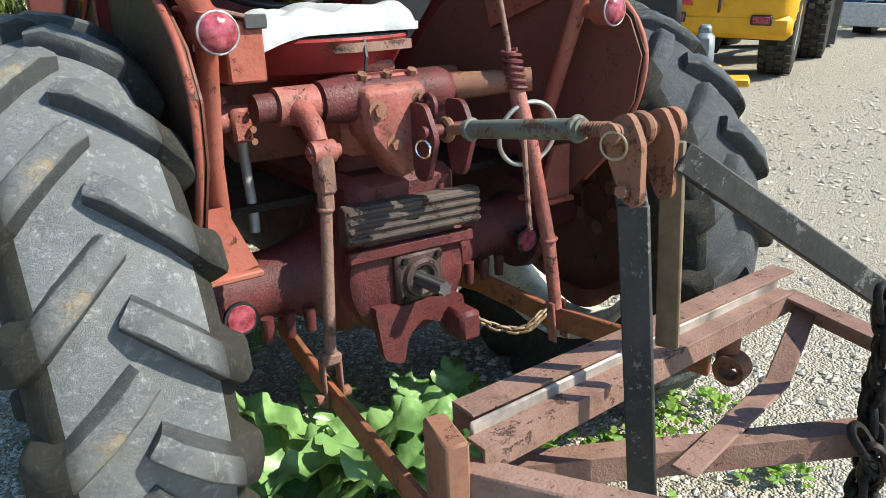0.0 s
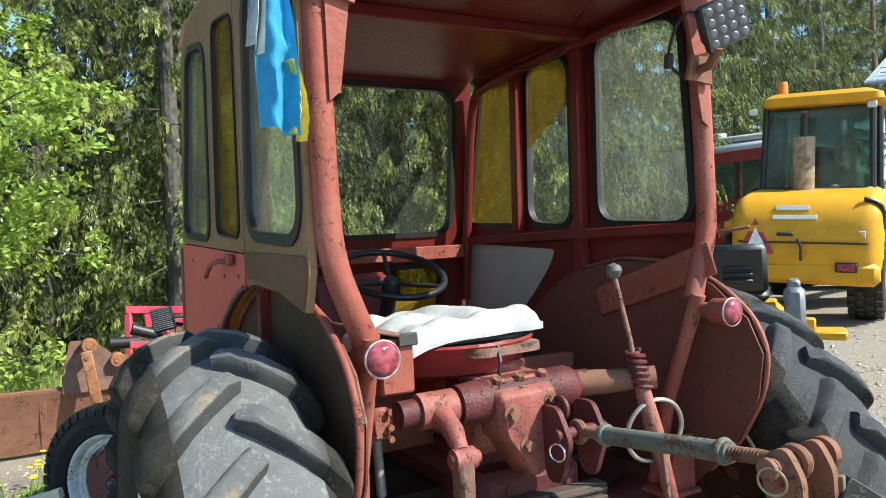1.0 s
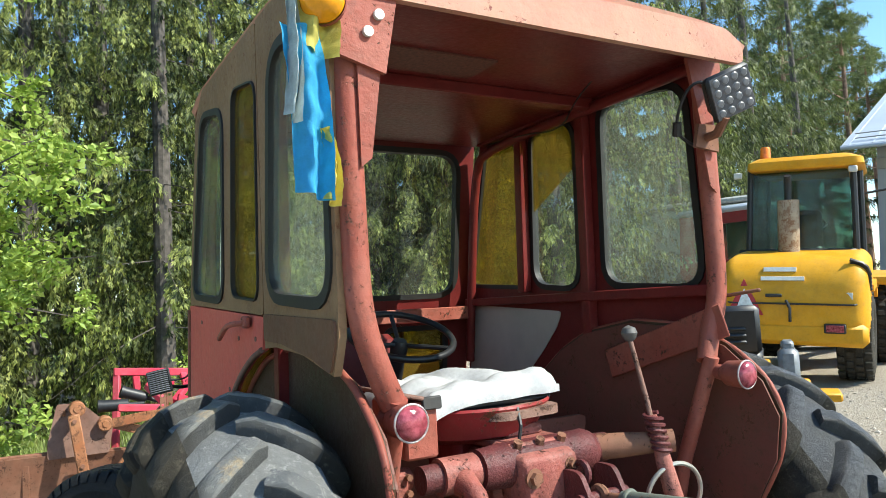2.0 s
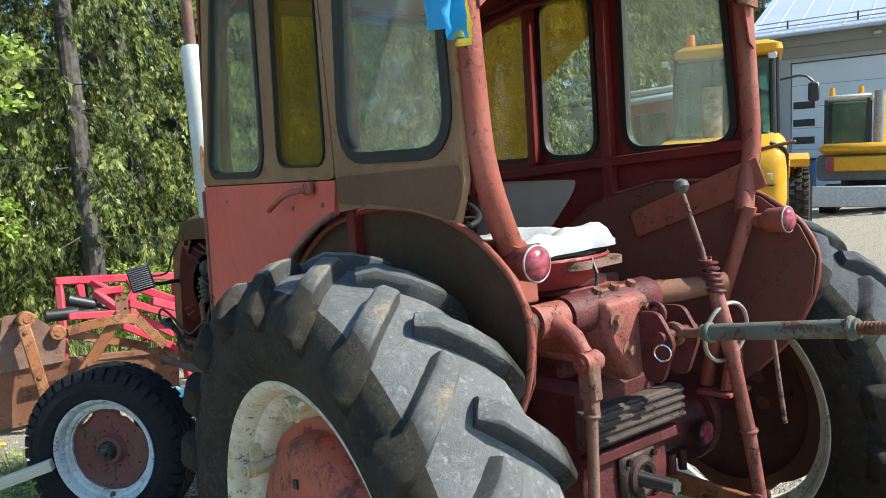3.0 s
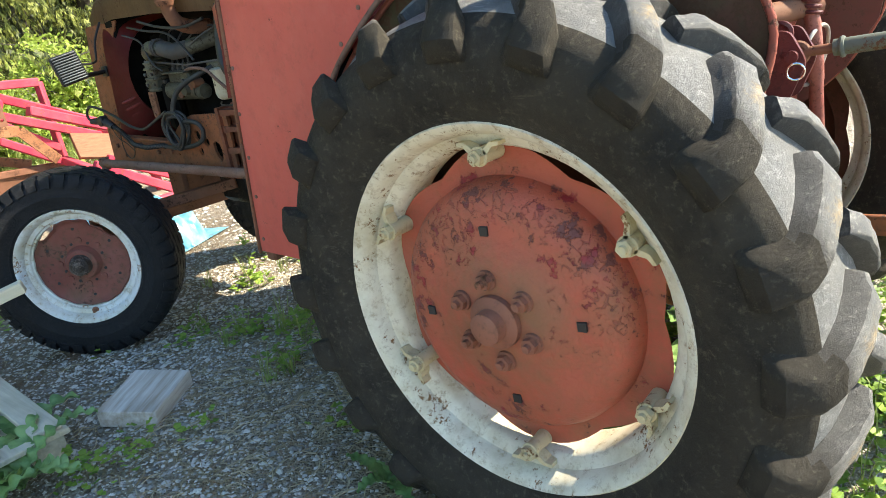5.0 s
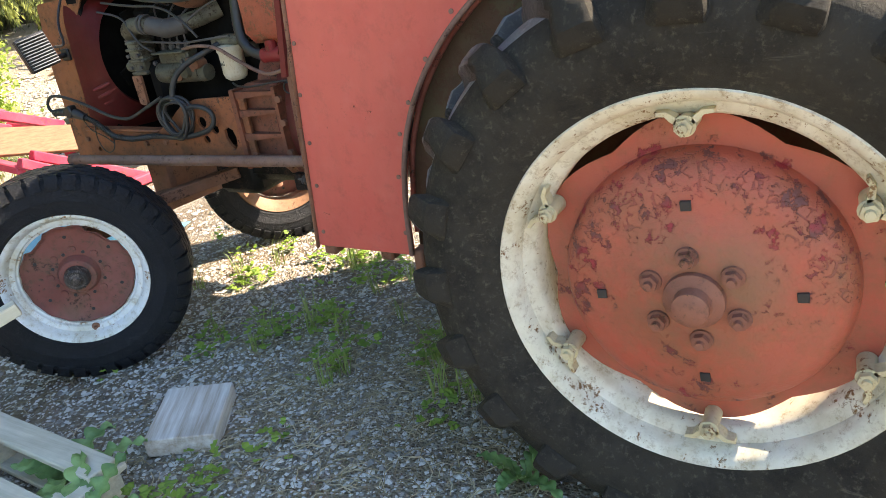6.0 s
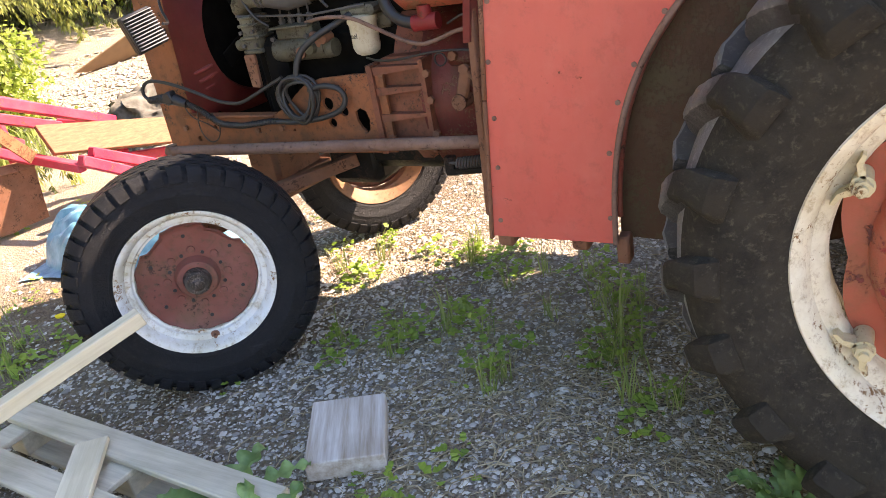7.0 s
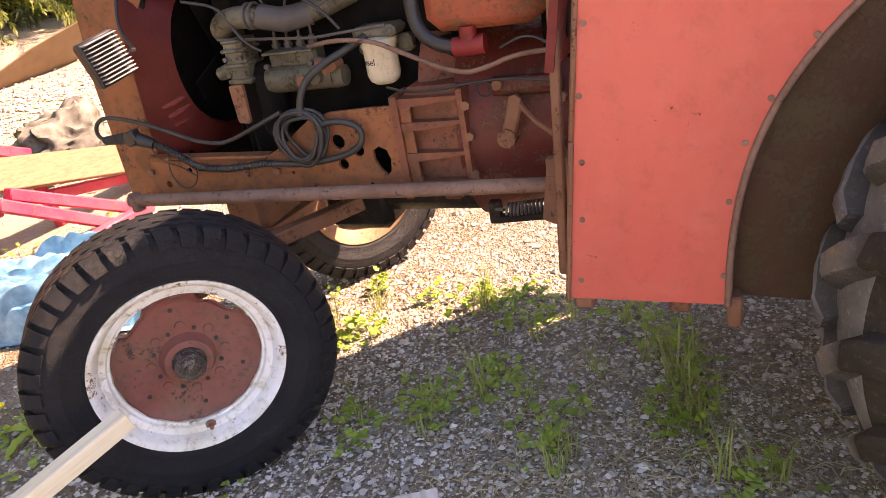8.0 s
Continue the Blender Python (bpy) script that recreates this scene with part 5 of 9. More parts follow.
spline = [((0.021 if k % 4 < 2 else 0.0165) * math.cos(6.2832 * (k + 0.5) / 24), (0.021 if k % 4 < 2 else 0.0165) * math.sin(6.2832 * (k + 0.5) / 24)) for k in range(24)]
slab(bm, spline, [], lambda u, v, d: V(0.0 + u + 0.1 * (0.145 - d), -0.345 + d, 0.652 + v), 0.145)
part("pto_shaft", bm, STEEL, pto, "splined steel shaft")
bm = B()
slab(bm, rounded([(-0.14, 0.60), (-0.05, 0.585), (0.08, 0.585), (0.15, 0.57), (0.16, 0.47), (0.10, 0.44), (0.075, 0.50), (0.01, 0.53), (-0.04, 0.49), (-0.06, 0.41), (-0.12, 0.44)], 0.015, 2), [], plane_y(-0.235), 0.03)
box(bm, (0.12, -0.27, 0.50), (0.07, 0.09, 0.09), None, 0.012)
part("hitch_plate", bm, CAST_RED, tractor, "scalloped red hitch plate")
# reflectors
for x, y, z in ((0.475, -0.13, 0.638), (-0.49, -0.20, 0.665)):
    bm = B()
    cyl(bm, (x, y, z), (x, y - 0.012, z), 0.042, 0.042, 28)
    r = part("reflector", bm, BLACK, tractor, "round red reflector in a black ring")
    bm = B()
    cyl(bm, (x, y - 0.0125, z), (x, y - 0.016, z), 0.036, 0.034, 28)
    part("lens", bm, RED_LENS, r)
# lower links
bm = B()
for a, b in (((-0.30, 0.05, 0.50), (-0.335, -0.34, 0.465)), ((-0.335, -0.33, 0.466), (-0.385, -0.87, 0.455))):
    beam(bm, a, b, 0.018, 0.065)
part("lower_link", bm, ORANGE_RUST, tractor, "flat rusty lower link")
bm = B()
for a, b in (((0.26, 0.12, 0.52), (0.335, -0.06, 0.51)), ((0.333, -0.055, 0.51), (0.395, -0.36, 0.465)), ((0.393, -0.35, 0.466), (0.53, -0.80, 0.445))):
    beam(bm, a, b, 0.02, 0.07)
cyl(bm, (0.26, 0.12, 0.52), (0.20, 0.12, 0.52), 0.03)
part("lower_link", bm, ORANGE_RUST, tractor, "flat rusty lower link")


def chain(pts, n, parent, mat, link_r=0.014, wire=0.0045, name="chain_link"):
    pts = [Vector(p) for p in pts]
    seg = []
    for i in range(n):
        t = i / (n - 1) * (len(pts) - 1)
        k = min(int(t), len(pts) - 2)
        seg.append(pts[k].lerp(pts[k + 1], t - k))
    for i in range(n):
        d = (seg[min(i + 1, n - 1)] - seg[max(i - 1, 0)]).normalized()
        tmp = B()
        L = link_r * 0.9
        loop = []
        for k in range(16):
            a = 6.2832 * k / 16
            loop.append(V(math.cos(a) * link_r * 0.72, math.sin(a) * link_r + math.copysign(L * 0.5, math.sin(a)), 0))
        tube(tmp, loop + loop[:1], wire, 6, False)
        q = d.to_track_quat("Y", "Z").to_matrix().to_4x4()
        tmp.transform(Matrix.Translation(seg[i]) @ q @ Matrix.Rotation(radians(90 * (i % 2) + 35), 4, "Y"))
        part(name, tmp, mat, parent, "", 60)


chain([(0.16, -0.27, 0.50), (0.21, -0.31, 0.47), (0.26, -0.34, 0.455), (0.29, -0.36, 0.462), (0.315, -0.365, 0.48), (0.35, -0.36, 0.495)], 12, tractor, plain("yellowed_chain", (0.20, 0.13, 0.075), 0.55, 0.2))

# ---- tractor: bonnet, engine, front axle ----
FORE = Matrix.Translation((0, -0.078, -0.024)) @ Matrix.Diagonal((0.91, 1.085, 1.035, 1))


def fore(name, bm, mat, parent, label="", smooth=38):
    """A part ahead of the cab, set out on its own scale."""
    bm.transform(FORE)
    return part(name, bm, mat, parent, label, smooth)


bm = B()
nb = 14
rows = []
for y, half, top, drop in ((1.15, 0.31, 1.50, 0.20), (1.6, 0.31, 1.515, 0.16), (2.1, 0.30, 1.53, 0.15), (2.45, 0.295, 1.53, 0.15), (2.60, 0.285, 1.51, 0.15), (2.70, 0.265, 1.45, 0.14), (2.735, 0.24, 1.36, 0.10)):
    row = []
    for i in range(nb + 1):
        u = -1 + 2 * i / nb
        if abs(u) > 0.8:
            x, z = math.copysign(half, u), top - 0.07 - (abs(u) - 0.8) / 0.2 * (drop - 0.07)
        else:
            a = u / 0.8
            x, z = half * math.sin(a * 1.5708), top - 0.07 + 0.07 * math.cos(a * 1.5708) ** 0.8
        row.append(bm.verts.new((x, y, z)))
    rows.append(row)
for a, b in zip(rows, rows[1:]):
    for i in range(nb):
        bm.faces.new((a[i], a[i + 1], b[i + 1], b[i]))
bmesh.ops.solidify(bm, geom=list(bm.faces), thickness=0.006)
fore("bonnet", bm, TAN, tractor, "dusty tan-brown bonnet", 50)
for s in (-1, 1):
    bm = B()
    slab(bm, rounded([(2.875, 1.385), (2.89, 1.114), (2.865, 0.70), (2.60, 0.70), (2.655, 0.80), (2.672, 0.92), (2.652, 1.28), (2.56, 1.40)], 0.02, 3), [], lambda u, v, d: V(s * (0.262 + 0.076 * max(0, 1.395 - v) - d), u, v), 0.008)
    part("nose_side", bm, ORANGE_RUST, tractor, "orange-brown side plate of the nose", 30)
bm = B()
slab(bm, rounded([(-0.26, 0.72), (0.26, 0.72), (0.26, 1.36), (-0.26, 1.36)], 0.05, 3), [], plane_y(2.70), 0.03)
fore("grille", bm, BAY_SHADE, tractor)
# radiator shroud: a sheet dished from a square edge to a round mouth
SHROUD_RED = worn("dark_crimson_shroud_paint", (0.16, 0.018, 0.018), (0.21, 0.036, 0.032), wear=0.72, dirty=0.4, dirt=(0.09, 0.03, 0.025), rough=0.42)
bm = B()
cols = []
for k in range(64):
    a = 6.2832 * k / 64
    ca, sa = math.cos(a), math.sin(a)
    q = 1.0 / (abs(ca) ** 6 + abs(sa) ** 6) ** (1 / 6)
    col = []
    for t, y in ((0.0, 2.690), (0.03, 2.672), (0.08, 2.655), (0.3, 2.605), (0.7, 2.545), (0.93, 2.528), (1.0, 2.540)):
        ox, oz = 0.285 * ca * q, 1.09 + 0.33 * sa * q
        ix, iz = -0.02 + 0.262 * ca, 1.135 + 0.245 * sa
        ox += 0.076 * (1.395 - oz) * (1 if ca > 0 else -1) * 0.9 * min(1, abs(ca) * 2)
        col.append(bm.verts.new((ox + (ix - ox) * t, y, oz + (iz - oz) * t)))
    cols.append(col)
for a, b in zip(cols, cols[1:] + cols[:1]):
    for i in range(6):
        bm.faces.new((a[i], b[i], b[i + 1], a[i + 1]))
bmesh.ops.solidify(bm, geom=list(bm.faces), thickness=0.003)
shroud = part("radiator_shroud", bm, SHROUD_RED, tractor, "crimson pressed fan shroud", 40)
for k in range(4):
    a = radians(201 + 7.5 * k)
    bm = B()
    ix, iz = -0.02 + 0.262 * math.cos(a), 1.135 + 0.245 * math.sin(a)
    tube(bm, [(ix - 0.058, 2.598, iz - 0.030 - 0.006 * k), (ix - 0.034, 2.566, iz - 0.020 - 0.004 * k), (ix - 0.012, 2.540, iz - 0.008)], [0.007, 0.010, 0.007], 8)
    part("pressed_rib", bm, SHROUD_RED, shroud)
# black blocks and a thin sheet added to stop light through the bay
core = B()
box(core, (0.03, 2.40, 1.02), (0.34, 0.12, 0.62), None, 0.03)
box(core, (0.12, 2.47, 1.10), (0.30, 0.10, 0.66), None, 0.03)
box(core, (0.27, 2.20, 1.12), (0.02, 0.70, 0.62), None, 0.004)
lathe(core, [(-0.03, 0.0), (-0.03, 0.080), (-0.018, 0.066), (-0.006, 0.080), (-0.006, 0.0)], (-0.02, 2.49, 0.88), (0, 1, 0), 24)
part("bay_filler", core, BAY_SHADE, tractor, "black filler blocks closing the engine bay, with a pulley")
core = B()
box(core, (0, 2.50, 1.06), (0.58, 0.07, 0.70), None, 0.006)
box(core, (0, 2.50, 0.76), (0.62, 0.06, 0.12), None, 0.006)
fore("radiator_core", core, BAY_SHADE, tractor, "black finned radiator core")
for k in range(4):
    bm = B()
    a = 1.5708 * k + 0.4
    beam(bm, (-0.02, 2.52, 1.12), (-0.02 + 0.21 * math.cos(a), 2.52, 1.12 + 0.21 * math.sin(a)), 0.07, 0.006, (0.3, 1, 0.2))
    part("fan_blade", bm, BAY_SHADE, tractor)
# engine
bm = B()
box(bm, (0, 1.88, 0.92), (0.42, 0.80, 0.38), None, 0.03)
engine = fore("engine_block", bm, BAY_SHADE, tractor, "black engine block, darkened to the bay's shade")
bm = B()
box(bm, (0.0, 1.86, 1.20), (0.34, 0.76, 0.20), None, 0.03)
fore("cylinder_head", bm, BAY_SHADE, engine)
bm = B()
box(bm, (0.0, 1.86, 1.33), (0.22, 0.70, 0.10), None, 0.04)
fore("valve_cover", bm, BAY_SHADE, engine)
bm = B()
box(bm, (0.0, 2.065, 0.60), (0.34, 0.25, 0.20), None, 0.03)
box(bm, (0.0, 1.78, 0.65), (0.36, 0.40, 0.16), None, 0.04)
part("oil_pan", bm, BLACK_IRON, tractor, "black oil pan")
# injection pump on the block's side
bm = B()
box(bm, (-0.265, 2.085, 1.068), (0.09, 0.18, 0.050), None, 0.012)
cyl(bm, (-0.275, 1.965, 1.068), (-0.275, 2.19, 1.068), 0.040, 0.043, 20)
box(bm, (-0.265, 2.09, 1.128), (0.066, 0.165, 0.055), None, 0.010)
box(bm, (-0.285, 2.09, 1.150), (0.075, 0.172, 0.008), None, 0.002)
cyl(bm, (-0.275, 1.935, 1.062), (-0.275, 1.97, 1.062), 0.031, 0.036, 18)
cyl(bm, (-0.335, 2.01, 1.075), (-0.28, 2.01, 1.075), 0.022, 0.026, 16)
pump = part("injection_pump", bm, ALU, tractor, "dull aluminium injection pump")
bm = B()
cyl(bm, (-0.318, 2.055, 1.060), (-0.326, 2.055, 1.060), 0.020, 0.020, 18)
part("round_cover", bm, RUST, pump)
for k in range(4):
    bm = B()
    y = 2.025 + 0.042 * k
    cyl(bm, (-0.268, y, 1.150), (-0.268, y, 1.186), 0.011, 0.009, 8)
    bolt(bm, (-0.268, y, 1.160), (0, 0, 1), 0.014, 0.010)
    part("union", bm, STEEL, pump)
    bm = B()
    tube(bm, [(-0.268, y, 1.18), (-0.275, y - 0.01, 1.25), (-0.20, 1.84 + 0.13 * k, 1.335), (-0.13, 1.76 + 0.15 * k, 1.31)], 0.004, 6, True, 2)
    part("fuel_pipe", bm, STEEL, pump)
for k, y in enumerate((2.015, 2.165)):
    bm = B()
    bolt(bm, (-0.318, y, 1.115), (-1, 0, 0), 0.009, 0.010)
    part("bolt", bm, STEEL, pump)
# governor: a stack of flanged castings
bm = B()
box(bm, (-0.285, 2.268, 1.138), (0.078, 0.072, 0.128), None, 0.006)
cyl(bm, (-0.285, 2.30, 1.115), (-0.285, 2.365, 1.100), 0.026, 0.020, 16)
gov = part("governor", bm, ALU, tractor, "ribbed grey governor casting")
for z, h, w in ((1.080, 0.016, 0.086), (1.128, 0.014, 0.090), (1.172, 0.012, 0.086), (1.198, 0.010, 0.070)):
    bm = B()
    box(bm, (-0.285, 2.268, z), (0.092, w, h), None, 0.004)
    part("flange", bm, ALU, gov)
for y, z in ((2.24, 1.103), (2.296, 1.103), (2.24, 1.150), (2.296, 1.150)):
    bm = B()
    bolt(bm, (-0.330, y, z), (-1, 0, 0), 0.0075, 0.009)
    part("bolt", bm, STEEL, gov)
bm = B()
slab(bm, rounded([(2.262, 1.072), (2.312, 1.072), (2.310, 0.955), (2.268, 0.950)], 0.008, 2), [], lambda u, v, d: V(-0.335 + d, u, v), 0.012)
for y, z in ((2.285, 1.055), (2.290, 0.970)):
    bolt(bm, (-0.335, y, z), (-1, 0, 0), 0.007, 0.006)
part("bracket_plate", bm, RUST, tractor, "brown rusty cover plate")
bm = B()
box(bm, (-0.27, 2.21, 1.00), (0.08, 0.10, 0.24), None, 0.03)
part("pump_drive_case", bm, BAY_SHADE, tractor)
bm = B()
tube(bm, [(-0.16, 2.36, 1.19), (-0.26, 2.345, 1.225), (-0.29, 2.29, 1.258), (-0.30, 2.20, 1.262), (-0.29, 2.10, 1.238), (-0.24, 2.00, 1.25), (-0.15, 1.92, 1.28)], 0.033, 14, True, 2)
pipe = part("intake_pipe", bm, ALU, tractor, "grey pipe with a clamp")
for y in (2.175, 2.195):
    bm = B()
    ring(bm, (-0.30, y, 1.261), (0.02, 1, 0.02), 0.035, 0.005, 20, 6)
    part("hose_clamp", bm, STEEL, pipe)
bm = B()
tube(bm, [(-0.297, 2.16, 1.256), (-0.288, 2.09, 1.237), (-0.25, 2.02, 1.245)], 0.036, 14)
part("hose_sleeve", bm, STEEL, pipe, "dark rubber sleeve")
bm = B()
tube(bm, [(-0.30, 2.33, 1.205), (-0.30, 2.00, 1.180), (-0.28, 1.78, 1.190)], 0.0045, 6)
part("throttle_rod", bm, STEEL, tractor, "thin steel throttle rod")
bm = B()
box(bm, (-0.30, 1.99, 1.095), (0.03, 0.06, 0.05), (20, 0, 0), 0.008)
cyl(bm, (-0.32, 1.955, 1.10), (-0.27, 1.955, 1.10), 0.018, 0.018, 12)
part("stop_lever", bm, RUST, tractor)
# spin-on filter with printed bars
bm = B()
fx, fy = -0.275, 1.752
lathe(bm, [(1.008, 0.0), (1.012, 0.028), (1.022, 0.041), (1.038, 0.0465), (1.110, 0.0465), (1.118, 0.051), (1.136, 0.051), (1.140, 0.042), (1.145, 0.0)], (fx, fy, 0), (0, 0, 1), 28)
filt = fore("fuel_filter", bm, worn("oil_stained_cream", (0.60, 0.57, 0.47), (0.55, 0.50, 0.38), rust=(0.25, 0.15, 0.07), wear=0.70, dirty=0.5, dirt=(0.28, 0.2, 0.1), streak=True), tractor, "oil-stained white fuel filter canister")
bm = B()
box(bm, (fx + 0.02, fy, 1.155), (0.10, 0.125, 0.032), None, 0.01)
box(bm, (fx + 0.06, fy, 1.11), (0.05, 0.16, 0.05), None, 0.01)
fore("filter_head", bm, ALU, filt)
bm = B()
t3 = bpy.data.curves.new("t", "FONT")
t3.body, t3.size, t3.extrude = "Diesel", 0.026, 0.0004
tob = new("t", t3)
dg = bpy.context.evaluated_depsgraph_get()
tm = bpy.data.meshes.new_from_object(tob.evaluated_get(dg))
bm.from_mesh(tm)
bpy.data.objects.remove(tob)
# wrap the word round the can
for v in bm.verts:
    a = (v.co.x - 0.042) / 0.047
    r = 0.0469 + v.co.z
    v.co = V(fx - math.cos(a - 0.55) * r, fy - math.sin(a - 0.55) * r, 1.070 + v.co.y)
fore("printed_word", bm, BLACK, filt, "dark printed word on the filter", 0)
# fuel tank
TANK_RED = worn("rust_streaked_tank_paint", (0.40, 0.085, 0.05), (0.44, 0.12, 0.07), rust=(0.20, 0.09, 0.05), wear=0.63, dirty=0.5, streak=True)
SEAT_RED = worn("deep_red_seat_paint", (0.22, 0.016, 0.02), (0.27, 0.035, 0.035), wear=0.66, dirty=0.25, rough=0.35)
bm = B()
box(bm, (-0.245, 1.42, 1.275), (0.37, 0.29, 0.25), None, 0.035)
tank = fore("fuel_tank", bm, TANK_RED, tractor, "rust-streaked red fuel tank", 50)
bm = B()
cyl(bm, (-0.40, 1.505, 1.11), (-0.40, 1.425, 1.112), 0.025)
cyl(bm, (-0.40, 1.465, 1.11), (-0.40, 1.465, 1.16), 0.022)
out_ob = fore("tank_outlet", bm, SEAT_RED, tank)
bm = B()
tube(bm, [(-0.40, 1.50, 1.11), (-0.40, 1.55, 1.122), (-0.385, 1.598, 1.16), (-0.37, 1.61, 1.235), (-0.34, 1.60, 1.38)], 0.0185, 10, True, 2)
fore("outlet_hose", bm, BLACK, out_ob)
# black box added to fill the see-through gap behind the tank
bm = B()
box(bm, (0.0, 1.22, 1.22), (0.5, 0.2, 0.4), None, 0.02)
fore("gap_box", bm, BAY_SHADE, tractor)
# frame rail with holes, bell housing, gearbox front
bm = B()
hole = lambda y, z, r: [(y + r * math.cos(6.2832 * k / 12), z + r * math.sin(6.2832 * k / 12)) for k in range(12)]
slab(bm, [(2.72, 0.70), (2.70, 0.866), (2.42, 0.848), (2.225, 0.850), (2.15, 0.885), (2.105, 0.920), (2.05, 0.955), (1.98, 0.972), (1.84, 0.978), (1.72, 0.978), (1.72, 0.70)],
     [hole(1.969, 0.882, 0.023), hole(1.966, 0.812, 0.017), hole(1.907, 0.853, 0.019), [(1.860, 0.850), (1.838, 0.862), (1.815, 0.850), (1.806, 0.820), (1.812, 0.785), (1.826, 0.772), (1.846, 0.790), (1.860, 0.820)], hole(2.076, 0.743, 0.010), hole(1.885, 0.741, 0.010), hole(2.648, 0.764, 0.012), hole(2.547, 0.810, 0.010), hole(2.150, 0.790, 0.006)], lambda u, v, d: V(-0.350 + d, u, v), 0.012)
rail = part("frame_rail", bm, ORANGE_RUST, tractor, "orange-brown frame rail with round holes", 30)
bm = B()
beam(bm, (-0.335, 2.70, 0.856), (-0.335, 2.23, 0.846), 0.05, 0.012)
part("rail_lip", bm, ORANGE_RUST, rail)
for y, z in ((2.324, 0.794), (2.326, 0.730), (2.704, 0.811), (2.473, 0.824), (2.204, 0.800)):
    bm = B()
    bolt(bm, (-0.350, y, z), (-1, 0, 0), 0.012, 0.012)
    part("bolt", bm, RUST, rail)
bm = B()
slab(bm, [(2.58, 0.70), (2.56, 0.86), (1.64, 0.9), (1.64, 0.70)], [], lambda u, v, d: V(0.375 + d, u, v), 0.012)
fore("frame_rail", bm, ORANGE_RUST, tractor, "orange-brown frame rail", 30)
bm = B()
lathe(bm, [(1.46, 0.0), (1.46, 0.28), (1.50, 0.29), (1.52, 0.265), (1.62, 0.31), (1.66, 0.31), (1.66, 0.0)], (0, 0, 0.86), (0, 1, 0), 36)
box(bm, (-0.283, 1.605, 0.855), (0.135, 0.175, 0.30), None, 0.02)
BELL = worn("grimy_brown_red_casting", (0.20, 0.062, 0.038), (0.25, 0.095, 0.06), rust=(0.05, 0.028, 0.02), wear=0.68, dirty=0.75, dirt=(0.07, 0.04, 0.026))
bell = fore("bell_housing", bm, BELL, tractor, "ribbed orange-brown bell housing")
for z in (0.735, 0.820, 0.908, 0.975):
    bm = B()
    slab(bm, [(1.690, z - 0.016), (1.525, z - 0.002), (1.525, z + 0.008), (1.690, z + 0.012)], [], lambda u, v, d: V(-0.393 + 0.10 * (1.69 - u) + d, u, v), 0.06)
    fore("rib", bm, BELL, bell)
bm = B()
slab(bm, [(1.705, 0.70), (1.685, 0.70), (1.685, 0.995), (1.705, 0.995)], [], lambda u, v, d: V(-0.40 + d, u, v), 0.12)
fore("flange", bm, BELL, bell)
bm = B()
slab(bm, [(1.525, 0.70), (1.510, 0.70), (1.510, 1.0), (1.525, 1.0)], [], lambda u, v, d: V(-0.385 + d, u, v), 0.12)
fore("flange", bm, BELL, bell)
for y, z in ((1.505, 0.955), (1.505, 0.87), (1.505, 0.76), (1.665, 0.965), (1.665, 0.75)):
    bm = B()
    bolt(bm, (-0.372, y, z), (-1, 0, 0), 0.013, 0.014)
    fore("bolt", bm, RUST, bell)
bm = B()
lathe(bm, [(0.85, 0.20), (1.10, 0.24), (1.24, 0.285), (1.42, 0.295), (1.50, 0.305), (1.60, 0.33)], (0, 0, 0.85), (0, 1, 0), 40)
box(bm, (0, 1.2, 0.76), (0.5, 0.5, 0.22), None, 0.04)
box(bm, (-0.27, 1.40, 0.99), (0.06, 0.20, 0.05), (0, 25, 0), 0.012)
BARREL = worn("oily_dark_red_casting", (0.13, 0.020, 0.018), (0.17, 0.045, 0.035), rust=(0.16, 0.085, 0.05), wear=0.64, dirty=0.7, dirt=(0.05, 0.025, 0.018), rough=0.4, streak=True)
clutch = part("clutch_housing", bm, BARREL, tractor, "oily dark red clutch housing")
for y, z in ((1.30, 0.955), (1.31, 0.80), (1.47, 1.0)):
    bm = B()
    bolt(bm, (-0.285, y, z), (-1, 0, 0.2), 0.016, 0.03)
    part("bolt", bm, RUST, clutch)
bm = B()
beam(bm, (-0.335, 1.413, 0.971), (-0.335, 1.447, 0.868), 0.040, 0.022, (1, 0, 0), 0.006)
bolt(bm, (-0.345, 1.413, 0.971), (-1, 0, 0), 0.018, 0.016)
cyl(bm, (-0.355, 1.449, 0.866), (-0.28, 1.449, 0.866), 0.026, 0.026, 16)
tube(bm, [(-0.352, 1.405, 0.965), (-0.365, 1.36, 0.915), (-0.375, 1.298, 0.870)], 0.007, 8)
bolt(bm, (-0.372, 1.310, 0.878), (0, -0.8, -0.6), 0.013, 0.028)
part("clutch_lever", bm, RUST, tractor, "rusty clutch lever and its thin rod")
bm = B()
tube(bm, [(-0.43, 2.76, 0.739), (-0.43, 2.0, 0.751), (-0.43, 1.24, 0.763)], 0.021, 12)
cyl(bm, (-0.43, 2.735, 0.705), (-0.43, 2.735, 0.765), 0.022, 0.022, 14)
part("steering_rod", bm, RUST_PINK, tractor, "long rusty steering rod")
bm = B()
slab(bm, [(1.318, 0.838), (1.262, 0.838), (1.268, 0.640), (1.345, 0.672)], [], lambda u, v, d: V(-0.455 + d, u, v), 0.012)
box(bm, (-0.45, 1.29, 0.82), (0.03, 0.06, 0.05), None, 0.004)
part("step_bracket", bm, RUST, tractor, "rusty step bracket")
bm = B()
beam(bm, (-0.40, 1.490, 0.705), (-0.40, 1.490, 0.640), 0.035, 0.03, (1, 0, 0))
beam(bm, (-0.40, 1.500, 0.650), (-0.41, 1.340, 0.668), 0.030, 0.022)
